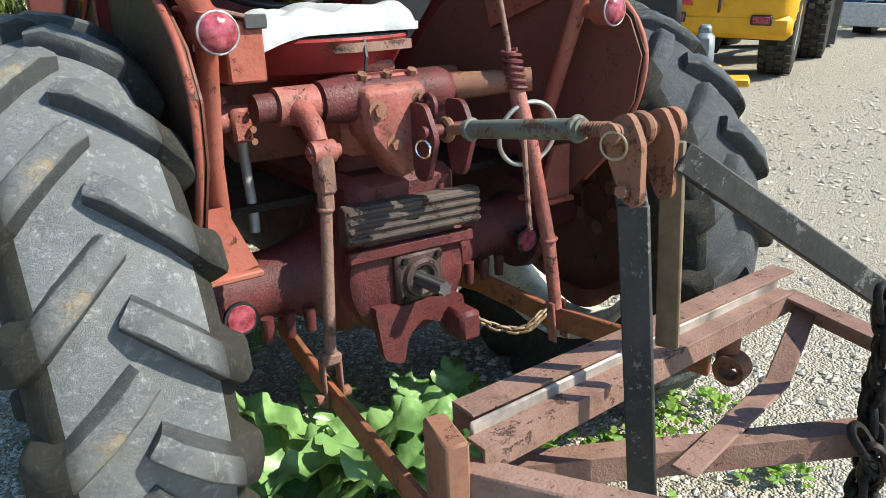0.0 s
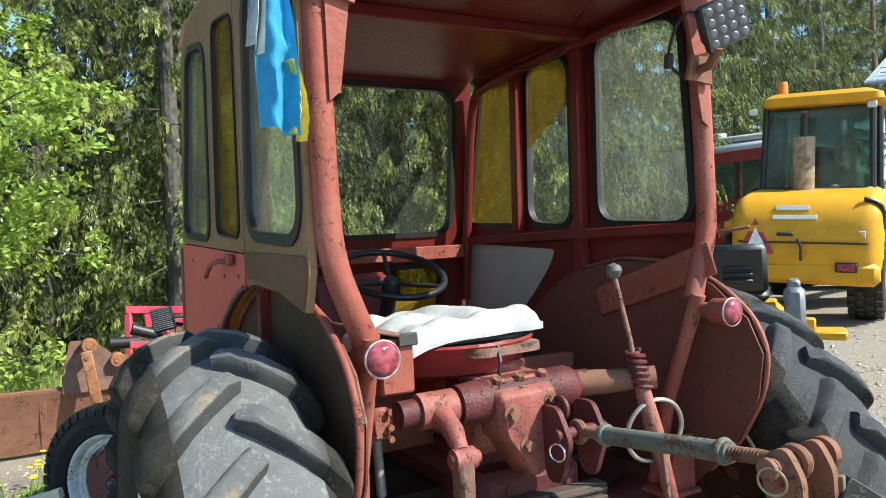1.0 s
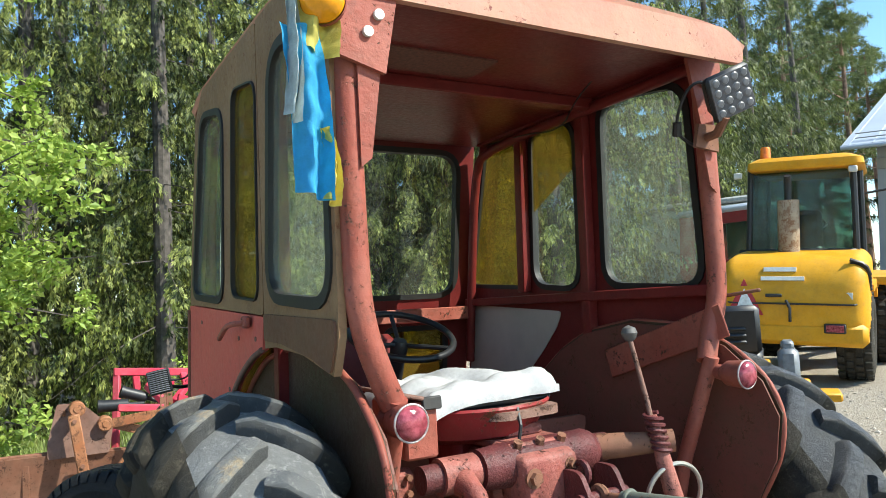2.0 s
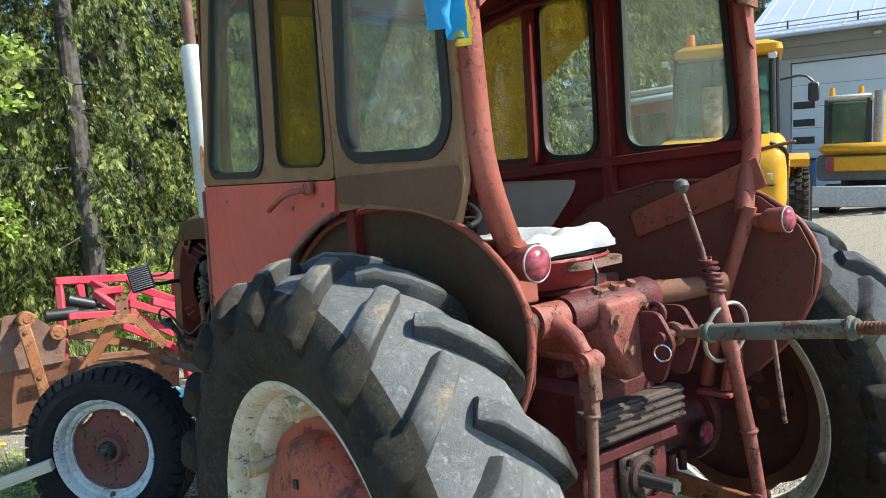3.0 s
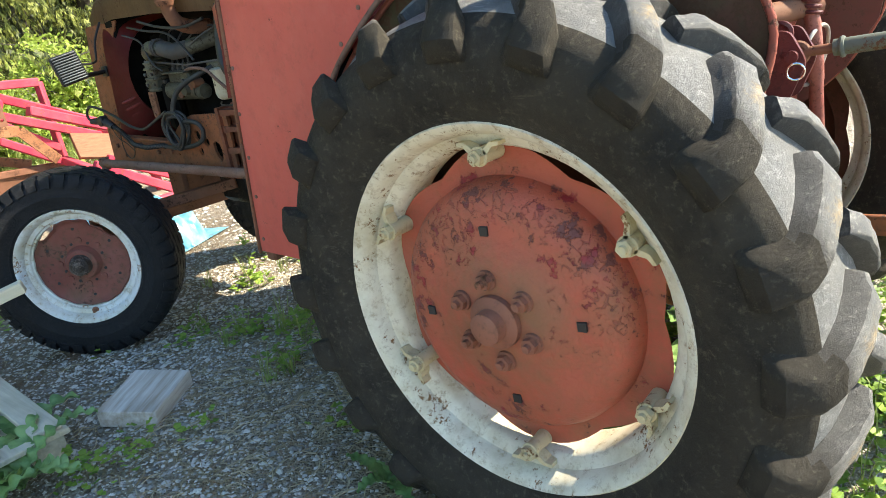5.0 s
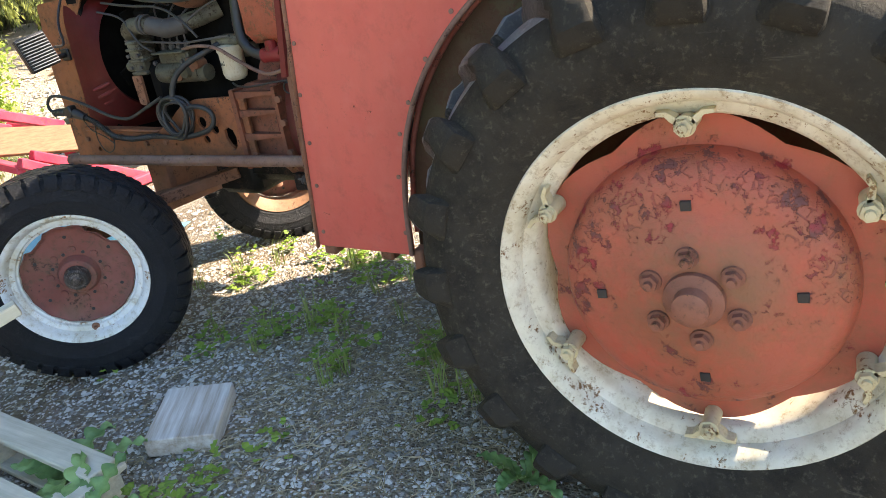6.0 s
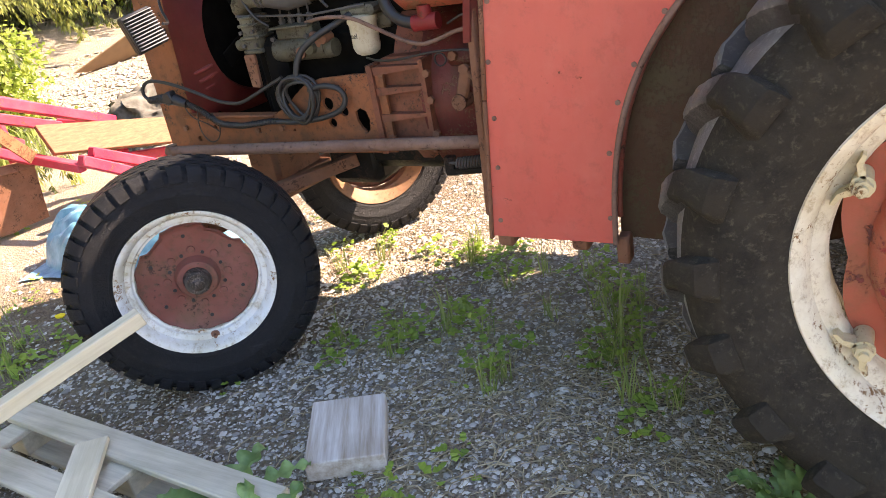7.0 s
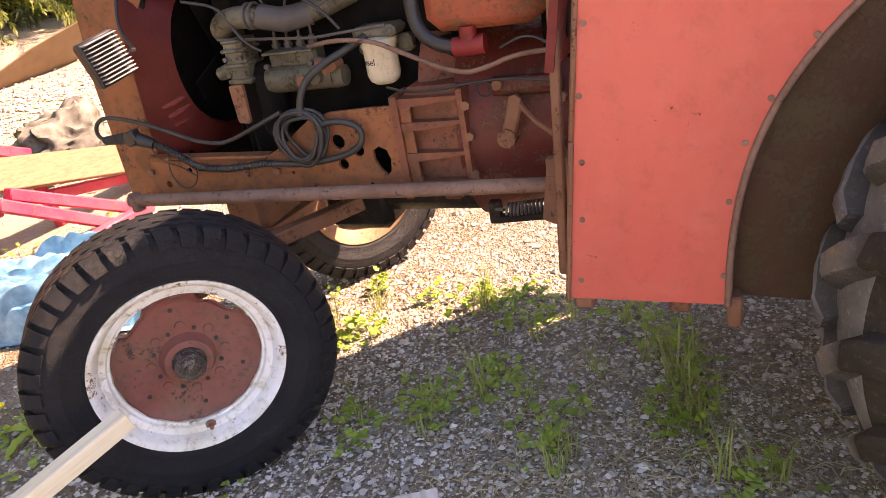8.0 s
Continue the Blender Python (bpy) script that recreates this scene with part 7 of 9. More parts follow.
# the stay's shadow side is put in as a darker steel colour
bm = B()
beam(bm, (0.075, -1.01, 1.095), (1.05, -1.33, 0.40), 0.055, 0.03, (0.3, 1, 0), 0.003)
ipart("back_stay", bm, BLACK_STEEL, "back stay in dark steel for its shadow side")
bm = B()
bolt(bm, (-0.035, -0.985, 1.045), (-1, -0.2, 0), 0.012, 0.014)
ipart("bolt", bm, RUST)

chain_thing = thing("chain", "heavy dark iron chain hung on the frame", "chain", (0.46, -1.25, 0))


def hang(x, y, z0, z1, n, sway):
    pts = [(x - 0.46 + sway * math.sin(3.1416 * k / 6), y + 1.25 + 0.5 * sway * math.cos(2 * k), z0 + (z1 - z0) * k / 6) for k in range(7)]
    chain(pts, n, chain_thing, BLACK_IRON, 0.026, 0.009)


hang(0.44, -1.235, 0.78, 0.33, 13, 0.02)
hang(0.50, -1.22, 0.72, 0.36, 11, -0.02)
hang(0.40, -1.26, 0.50, 0.30, 6, 0.03)

# ---- small things near the tractor ----
# sack on the seat
bm = B()
tmp = B()
bmesh.ops.create_grid(tmp, x_segments=40, y_segments=30, size=0.5)
top = {}
for v in tmp.verts:
    u, w = v.co.x * 2, v.co.y * 2
    e = max(0, 1 - max(abs(u), abs(w)) ** 6)
    fold = noise.noise(V(u * 1.5, w * 1.7, 3)) * 0.034 + abs(noise.noise(V(u * 1.9 + w * 1.1, w * 1.6 - u * 0.8, 7))) * 0.060
    v.co = V(u * 0.238 + 0.02 * noise.noise(V(w * 2, 1, 1)), w * 0.175 + 0.015 * noise.noise(V(u * 3, 5, 1)), (0.022 + 0.010 * u * -0.5 + 0.9 * fold) * e ** 0.5 - 0.075 * max(0, -u - 0.45) ** 1.4)
join(bm, tmp)
edge = [e for e in bm.edges if e.is_boundary]
r = bmesh.ops.extrude_edge_only(bm, edges=edge)
for v in r["geom"]:
    if isinstance(v, bmesh.types.BMVert):
        v.co.z -= 0.02
bm.transform(pose(-0.145, 0.02, 1.325, 0, 0, 8))
tagged(link("sack", bm, SACK, None, "", 60), "folded white woven plastic sack on the seat", "sack")


def cloth(name, mat, x0, x1, z0, z1, y, label):
    bm = B()
    nx, nz = 14, 40
    grid = []
    for j in range(nz + 1):
        t = j / nz
        row = []
        for i in range(nx + 1):
            u = i / nx
            taper = 0.85 + 0.15 * min(1, t * 1.6)
            xm = (x0 + x1) / 2 + 0.012 * math.sin(t * 3)
            x = xm + (u - 0.5) * (x1 - x0) * taper
            z = z1 + (z0 - z1) * t - 0.02 * u * t
            d = 0.022 * math.sin(u * 9 + 1.5 * t) * (0.5 + t * 0.5) + 0.01 * noise.noise(V(u * 4, t * 9, 2))
            row.append(bm.verts.new((x, y + d, z)))
        grid.append(row)
    for j in range(nz):
        for i in range(nx):
            bm.faces.new((grid[j][i], grid[j][i + 1], grid[j + 1][i + 1], grid[j + 1][i]))
    bmesh.ops.solidify(bm, geom=list(bm.faces), thickness=0.003)
    return link(name, bm, mat, None, label, 60)


flag = thing("cloth_flag", "faded blue and yellow cloth flag hanging from the cab corner", "flag", (-0.665, -0.42, 2.2))
for nm, mt, a, b, c, d, y in (("blue_field", BLUE_CLOTH, -0.782, -0.687, 1.80, 2.13, -0.445), ("yellow_band", YELLOW_CLOTH, -0.700, -0.668, 1.79, 1.93, -0.437), ("yellow_top", YELLOW_CLOTH, -0.755, -0.66, 2.09, 2.28, -0.44), ("pale_fold", plain("pale_cloth", (0.55, 0.62, 0.62), 0.8, 0, 0.2, 40, 0.5), -0.77, -0.745, 1.95, 2.25, -0.45)):
    ob = cloth(nm, mt, a, b, c, d, y, "")
    if nm == "blue_field":
        for v in ob.data.vertices:
            k, u = (d - v.co.z) / (d - c), (v.co.x - a) / (b - a)
            v.co.x += k * (0.032 - 0.028 * u)
    ob.data.transform(Matrix.Translation((0.665, 0.42, -2.2)))
    ob.parent = flag

# wood block
bm = B()
box(bm, (0, 0, 0), (0.235, 0.285, 0.068), None, 0.004)
for v in bm.verts:
    v.co.z += 0.004 * noise.noise(v.co * 9)
blk = link("wood_block", bm, WOOD_BLOCK)
blk.matrix_world = pose(-1.042, 1.637, 0.039, 0, 0, -59) @ pose(0, 0, 0, 2, 3, 0)
tagged(blk, "bleached sawn wood block lying on the gravel", "wood block")

# pallet
pal = thing("pallet", "weathered grey wooden pallet with gaps between boards", "pallet", (-1.728, 2.225, 0.006))


def pboard(name, c, s, rot=0, mat=WOOD_GREY):
    bm = B()
    box(bm, (0, 0, 0), s, None, 0.004)
    bm.transform(Matrix.Translation((1.66, -2.28, 0)) @ pose(*c, 0, 0, rot))
    return part(name, bm, mat, pal)


PR = -2.8
for k, x in enumerate((-1.315, -1.515, -1.715, -1.90, -2.01)):
    pboard("deck_board", (x, 2.24, 0.128 + 0.001 * (k % 2)), (0.098, 1.2, 0.022), PR)
for y in (1.69, 2.24, 2.79):
    pboard("cross_board", (-1.66 + 0.035 * (y - 2.24), y, 0.105), (0.80, 0.10, 0.021), PR)
    for x in (-1.33, -1.66, -1.99):
        pboard("block", (x + 0.035 * (y - 2.24), y, 0.055), (0.10, 0.10, 0.078), PR)
for x in (-1.33, -1.66, -1.99):
    pboard("skid_board", (x, 2.24, 0.012), (0.098, 1.2, 0.02), PR)

bm = B()
box(bm, (0, 0, 0), (0.050, 1.06, 0.050), None, 0.003)
stick = link("wood_stick", bm, WOOD_FRESH)
stick.matrix_world = Matrix.Translation((-1.572, 2.53, 0.303)) @ V(-0.930, 0.446, -0.240).to_track_quat("Y", "Z").to_matrix().to_4x4()
tagged(stick, "pale sawn square stick leaning over the pallet", "stick")
bm = B()
box(bm, (0, 0, 0), (0.10, 0.369, 0.02), None, 0.003)
loose = link("loose_board", bm, WOOD_FRESH)
loose.matrix_world = Matrix.Translation((-1.55, 2.19, 0.158)) @ V(-0.28, -0.24, 0).to_track_quat("Y", "Z").to_matrix().to_4x4()
tagged(loose, "pale loose board lying on the pallet", "board")

# blue tarp
bm = B()
tmp = B()
bmesh.ops.create_grid(tmp, x_segments=60, y_segments=60, size=1)
for v in tmp.verts:
    u, w = v.co.x, v.co.y
    e = max(0, 1 - (u * u + w * w) ** 1.5)
    fold = abs(noise.noise(V(u * 3.5 + 0.6 * w, w * 1.4, 4))) + 0.5 * abs(noise.noise(V(u * 8, w * 5, 2)))
    h = 0.25 * e ** 0.6 + 0.07 * e * noise.noise(V(u * 2.5, w * 2.5, 9)) + 0.10 * fold * min(1, e * 3)
    v.co = V(u * 0.30 * (1 + 0.3 * noise.noise(V(w * 2, u, 0))), w * 0.62, 0.012 + h)
join(bm, tmp)
bm.transform(pose(0.02, 3.76, 0, 0, 0, 18))
tagged(link("tarp", bm, TARP, None, "", 25), "crumpled light blue plastic tarp on the gravel", "tarp")

# ---- front implement: brown blade with orange arms and a crimson frame ----
plow = thing("snow_plough", "rusty brown plough blade with orange pivot arms", "plough", (-0.8, 4.2, 0))
PL = Matrix.Translation((0.8, -4.2, 0))


def fpart(ob, mtx, name, bm, mat, label=""):
    bm.transform(mtx)
    return part(name, bm, mat, ob, label)


bm = B()
edge = [(-3.2 + 0.05 * k, 0.03 + 0.03 * abs(noise.noise(V(k * 0.2, 3, 1)))) for k in range(71)]
slab(bm, edge + [(0.30, 0.42), (-0.40, 0.49), (-0.95, 0.53), (-3.2, 0.58)], [], lambda u, v, d: V(u, 4.88 + 0.28 * (0.5 - v) + 0.07 * math.cos((v - 0.3) * 4) + d, v), 0.016)
fpart(plow, PL, "blade", bm, RUST, "rusty brown mouldboard")
for x in (-2.6, -1.9, -1.2, -0.45):
    bm = B()
    beam(bm, (x, 5.06, 0.05), (x, 4.95, 0.48), 0.05, 0.045, (0, 1, 0))
    fpart(plow, PL, "rib", bm, RUST)
bm = B()
beam(bm, (-3.2, 4.97, 0.575), (-0.95, 4.97, 0.525), 0.06, 0.05)
beam(bm, (-0.95, 4.97, 0.525), (0.30, 4.97, 0.42), 0.06, 0.05)
fpart(plow, PL, "top_rail", bm, RUST)
for a, b, w, h in (((-0.87, 4.75, 0.85), (-0.75, 4.75, 0.04), 0.085, 0.05), ((-0.21, 4.62, 0.84), (-0.74, 4.73, 0.12), 0.085, 0.04)):
    bm = B()
    beam(bm, a, b, w, h, (0, 1, 0), 0.008)
    arm = fpart(plow, PL, "arm", bm, ORANGE, "faded orange arm")
    for t in (0.06, 0.5, 0.94):
        bm = B()
        bolt(bm, V(*a).lerp(V(*b), t) + V(0, -h / 2, 0), (0, -1, 0), 0.018, 0.014)
        bm.transform(PL)
        part("bolt", bm, RUST, arm)
for x in (-0.225, -0.165):
    bm = B()
    slab(bm, rounded([(x - 0.026, 0.78), (x + 0.028, 0.78), (x + 0.024, 0.985), (x - 0.020, 0.985)], 0.018, 3), [[(x + 0.011 * math.cos(6.2832 * k / 10), z + 0.011 * math.sin(6.2832 * k / 10)) for k in range(10)] for z in (0.87, 0.945)], plane_y(4.60 + (x + 0.2) * 0.9), 0.014)
    fpart(plow, PL, "ear", bm, RUST, "drilled ear plate")
bm = B()
flat = [(-0.60, 4.60, 0.77), (-0.35, 4.58, 0.80), (-0.22, 4.58, 0.80), (-0.10, 4.58, 0.78), (0.10, 4.60, 0.52)]
for p, q in zip(flat, flat[1:]):
    beam(bm, p, q, 0.075, 0.014, (0, 1, 0), 0.002)
fpart(plow, PL, "bent_strap", bm, ORANGE, "bent flat orange strap")
bm = B()
slab(bm, rounded([(-1.05, 0.50), (-1.05, 0.62), (-0.98, 0.93), (-0.80, 0.92), (-0.57, 0.70), (-0.60, 0.50)], 0.02, 2), [], plane_y(4.90), 0.03)
fpart(plow, PL, "head_box", bm, RUST_PINK, "pinkish pivot plate")
for p in ((-0.84, 4.78, 0.89), (-0.63, 4.86, 0.74)):
    bm = B()
    lathe(bm, [(-0.035, 0.0), (-0.035, 0.025), (-0.028, 0.028), (-0.028, 0.052), (-0.020, 0.060), (0.10, 0.060)], p, (0, 1, 0), 24)
    fpart(plow, PL, "pivot", bm, ORANGE)
bm = B()
beam(bm, (-0.56, 5.16, 0.70), (0.10, 5.16, 0.46), 0.10, 0.07)
fpart(plow, PL, "push_beam", bm, ORANGE, "orange-yellow push beam")
bm = B()
beam(bm, (-0.95, 4.92, 0.86), (-0.56, 5.16, 0.70), 0.07, 0.05)
fpart(plow, PL, "link_arm", bm, ORANGE, "faded orange link arm")

frm = thing("crimson_frame", "faded crimson tubular implement frame lying on the ground", "implement frame", (0.45, 4.6, 0))
FM = Matrix.Translation((-0.45, -4.6, 0))
for a, b, w in (((-0.49, 5.6, 1.11), (0.53, 5.6, 1.02), 0.07), ((-0.30, 5.6, 1.06), (-0.29, 5.6, 0.92), 0.06), ((-0.19, 5.6, 1.06), (-0.08, 5.2, 0.93), 0.06), ((-0.26, 5.2, 0.99), (-0.03, 5.2, 0.99), 0.06),
                ((-0.26, 5.2, 0.99), (-0.13, 5.0, 0.83), 0.06), ((0.12, 5.6, 1.04), (0.12, 5.4, 0.92), 0.06), ((0.12, 5.45, 0.98), (0.75, 5.25, 0.64), 0.07), ((0.12, 5.4, 0.94), (-0.03, 5.2, 0.82), 0.06),
                ((0.00, 5.2, 0.86), (0.72, 5.2, 0.53), 0.07), ((-0.05, 5.0, 0.80), (0.30, 5.0, 0.54), 0.06), ((-0.14, 4.9, 0.71), (0.25, 4.9, 0.45), 0.06), ((-0.52, 5.0, 0.84), (-0.13, 5.0, 0.80), 0.06),
                ((0.10, 4.85, 0.88), (1.00, 5.0, 0.48), 0.07), ((0.40, 4.5, 0.45), (1.15, 4.45, 0.035), 0.07), ((0.25, 4.4, 0.45), (0.90, 4.38, 0.04), 0.07), ((0.95, 4.9, 0.22), (1.75, 4.9, 0.05), 0.07),
                ((0.40, 4.28, 0.08), (1.15, 4.32, 0.05), 0.07), ((0.53, 5.6, 1.02), (0.56, 5.62, 0.0), 0.06), ((-0.46, 5.6, 1.08), (-0.50, 5.62, 0.0), 0.06), ((0.26, 4.9, 0.46), (0.26, 4.42, 0.40), 0.06), ((0.95, 5.0, 0.50), (0.97, 4.92, 0.0), 0.06), ((0.72, 5.22, 0.56), (0.98, 4.98, 0.46), 0.06)):
    bm = B()
    beam(bm, a, b, w, w, (0, 0, 1), 0.008)
    fpart(frm, FM, "tube", bm, PINK_RED)
for p, q in (((-0.46, 5.2, 0.955), (-0.27, 5.2, 0.885)), ((-0.65, 5.1, 0.86), (-0.43, 5.1, 0.85))):
    bm = B()
    p, q = V(*p), V(*q)
    cyl(bm, p, q, 0.05)
    cyl(bm, p.lerp(q, -0.08), p.lerp(q, 0.06), 0.056)
    cyl(bm, q, q.lerp(p, -0.6), 0.02)
    fpart(frm, FM, "cylinder", bm, BLACK, "black cylinder")
brd = B()
box(brd, (0, 0, 0), (1.5, 0.03, 0.24), None, 0.004)
brd.transform(pose(1.04, 4.78, 0.375, -41.6, 14.3, 0))
tagged(link("orange_board", brd, wood("orange_stained_wood", (0.17, 0.062, 0.03), (0.28, 0.13, 0.065), along="X")), "orange stained board resting on the crimson frame", "board")

bm = B()
rocky(bm, (0, 0, 0), (0.45, 0.36, 0.28), 5, 0.6, 5)
for v in bm.verts:
    v.co += v.co * (0.22 * noise.noise(v.co * 4.0) - 0.42 * abs(noise.noise(v.co * 6.0 + V(3, 1, 2))) + 0.12 * abs(noise.noise(v.co * 16.0)) + 0.03 * noise.noise(v.co * 40.0))
bm.transform(Matrix.Translation((2.1, 5.85, 0.19)))
tagged(link("boulder", bm, BOULDER, None, "", 60), "rough grey boulder on the gravel bank", "boulder")
bm = B()
slab(bm, [(3.3, 0.44), (4.1, 0.76), (5.05, 1.0), (4.97, 0.36), (3.9, 0.36)], [], lambda u, v, d: V(u, 8.6 - 0.9 * (v - 0.4) + d, v), 0.04)
tagged(link("sheet_ramp", bm, BROWN_PLATE), "brown sheet metal ramp leaning on the gravel bank", "metal sheet")


# ---- trees ----
def quick(name, verts, faces, mat, smooth=False):
    me = bpy.data.meshes.new(name)
    me.from_pydata(verts, [], faces)
    me.materials.append(mat)
    if smooth:
        me.polygons.foreach_set("use_smooth", [True] * len(me.polygons))
    return me


def needle_spray(vs, fs, p, d, length, width, rnd):
    """A thin hanging twig: a bent blade of two pieces with a ragged edge."""
    side = d.cross(V(rnd.uniform(-1, 1), rnd.uniform(-1, 1), rnd.uniform(-0.3, 1)))
    side = side.normalized() * width * 0.5 if side.length > 1e-3 else V(width * 0.5, 0, 0)
    way = side.normalized()
    for fan, reach in ((-0.75, 0.7), (0.0, 1.0), (0.7, 0.75)):
        q = p + d * length * (0.12 + 0.1 * reach)
        e = q + (d + way * fan).normalized() * length * reach + V(0, 0, -0.25 * length * reach)
        k = len(vs)
        vs += [q - side * 0.5, q + side * 0.5, e]
        fs.append((k, k + 1, k + 2))


def shoots(vs, fs, p, d, length, width, rnd):
    """Three short blunt shoots forking from a twig."""
    side = d.cross(V(rnd.uniform(-1, 1), rnd.uniform(-1, 1), rnd.uniform(-0.2, 1)))
    side = side.normalized() if side.length > 1e-3 else V(1, 0, 0)
    for fan, reach in ((-0.6, 0.75), (0.1, 1.0), (0.65, 0.7)):
        way = (d + side * fan + V(0, 0, -0.35)).normalized()
        across = (side - way * side.dot(way)).normalized() * width * 0.5
        e = p + way * length * reach
        k = len(vs)
        vs += [p, p.lerp(e, 0.65) + across, e, p.lerp(e, 0.65) - across]
        fs.append((k, k + 1, k + 2, k + 3))


def spruce_meshes(h, seed, spread=0.27, low=0.6, twigs=13, dead=0.0, big=1.0):
    rnd = random.Random(seed)
    vs, fs, fresh = [], [], []
    z = low
    limbs = B()
    while z < h - 0.2:
        t = z / h
        L = (0.35 + (h - z) * spread) * rnd.uniform(0.75, 1.15)
        L = min(L, 2.6)
        n = rnd.randint(5, 7)
        a0 = rnd.uniform(0, 6.28)
        for i in range(n):
            a = a0 + 6.2832 * i / n + rnd.uniform(-0.3, 0.3)
            l = L * rnd.uniform(0.6, 1.1)
            d = V(math.cos(a), math.sin(a), rnd.uniform(-0.25, 0.12) + 0.35 * t)
            p = V(0, 0, z + rnd.uniform(-0.1, 0.1))
            bare = rnd.random() < dead and t < 0.35
            pts = [p]
            steps = 7
            for s in range(steps):
                d = (d + V(0, 0, -0.10 + 0.14 * (s / steps) + rnd.uniform(-0.06, 0.06))).normalized()
                p = p + d * l / steps
                pts.append(p)
            if z < 5.5 and (bare or rnd.random() < 0.1):
                tube(limbs, pts[::2] + [pts[-1]], [0.010, 0.007, 0.005, 0.003, 0.002], 4)
            if bare:
                continue
            for s in range(1, steps + 1):
                q, way = pts[s], (pts[s] - pts[s - 1]).normalized()
                sd = way.cross(V(0, 0, 1)).normalized()
                m = max(2, int(twigs * 3.0 * l / 2.2 * (1 if z < 7 else 0.22)))
                if big < 2:
                    # hanging side twigs set with shoots, fresh and pale towards their ends, which also paints the
                    # crown's lit outside
                    for k in range(max(1, int(m * 0.19))):
                        b = pts[s - 1].lerp(q, rnd.random())
                        if noise.noise(b * 1.1 + V(seed, 0, 0)) < -0.16:
                            continue
                        dd = (way * rnd.uniform(0.1, 0.7) + sd * rnd.uniform(-0.9, 0.9) + V(0, 0, rnd.uniform(-1.5, -0.2))).normalized()
                        tl = rnd.uniform(0.14, 0.36) * (0.7 + 0.3 * s / steps)
                        for j in range(6):
                            dd = (dd + V(0, 0, -0.10)).normalized()
                            before = len(fs)
                            shoots(vs, fs, b + dd * tl * j / 6, (dd + sd * rnd.uniform(-0.7, 0.7)).normalized(), rnd.uniform(0.05, 0.105), rnd.uniform(0.012, 0.018), rnd)
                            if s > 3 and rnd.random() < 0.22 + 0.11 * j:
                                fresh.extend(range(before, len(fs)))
                    continue
                for k in range(m):
                    b = pts[s - 1].lerp(q, rnd.random())
                    if noise.noise(b * 1.1 + V(seed, 0, 0)) < -0.2 or rnd.random() > 0.4 + 0.6 * s / steps:
                        continue
                    for g in (-1, 1):
                        dd = (way * rnd.uniform(0.1, 0.8) + sd * g * rnd.uniform(0.1, 0.7) + V(0, 0, rnd.uniform(-1.7, -0.1))).normalized()
                        needle_spray(vs, fs, b + V(rnd.gauss(0, 0.03), rnd.gauss(0, 0.03), rnd.gauss(-0.02, 0.03)), dd, big * rnd.uniform(0.06, 0.14), big * rnd.uniform(0.012, 0.022), rnd)
                if s == steps:
                    needle_spray(vs, fs, q, way, 0.16, 0.03, rnd)
        z += rnd.uniform(0.22, 0.36) * (1 + 0.5 * t)
    tr = B()
    tube(tr, [(0, 0, -0.3), (0.02, 0, 0.3), (0, 0.02, h * 0.3), (0, 0, h * 0.7), (0, 0, h)], [0.20 * h / 14, 0.165 * h / 14, 0.125 * h / 14, 0.06 * h / 14, 0.01], 12)
    me_t = bpy.data.meshes.new("trunk")
    join(tr, limbs)
    tr.to_mesh(me_t)
    tr.free()
    me_t.materials.append(BARK)
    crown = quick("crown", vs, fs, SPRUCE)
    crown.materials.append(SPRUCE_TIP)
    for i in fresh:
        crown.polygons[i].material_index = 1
    return me_t, crown


def tree(kind, label, meshes, at, rot, size, group):
    e = thing(kind, label, "tree", at, group)
    e.rotation_euler = (0, 0, rot)
    e.scale = (size, size, size)
    for nm, me in zip(("trunk", "crown"), meshes):
        ob = new(nm, me)
        ob.parent = e
    return e


kinds = [spruce_meshes(13.0, 3, 0.27, 0.5, 13, 0.04, 1.2), spruce_meshes(15.0, 8, 0.24, 0.7, 12, 0.30, 1.2), spruce_meshes(11.0, 21, 0.30, 0.4, 14, 0.04, 1.2)]
far_kinds = [spruce_meshes(14.0, 33, 0.26, 0.6, 2.4, 0.0, 2.6), spruce_meshes(15.0, 38, 0.24, 0.9, 2.4, 0.0, 2.6), spruce_meshes(12.0, 41, 0.29, 0.5, 2.4, 0.0, 2.6)]
EYE0 = V(-1.35, -1.7, 0)


def polar(az, d):
    x, y = EYE0.x + d * math.sin(radians(az)), EYE0.y + d * math.cos(radians(az))
    return x, y, land(x, y) - 0.05


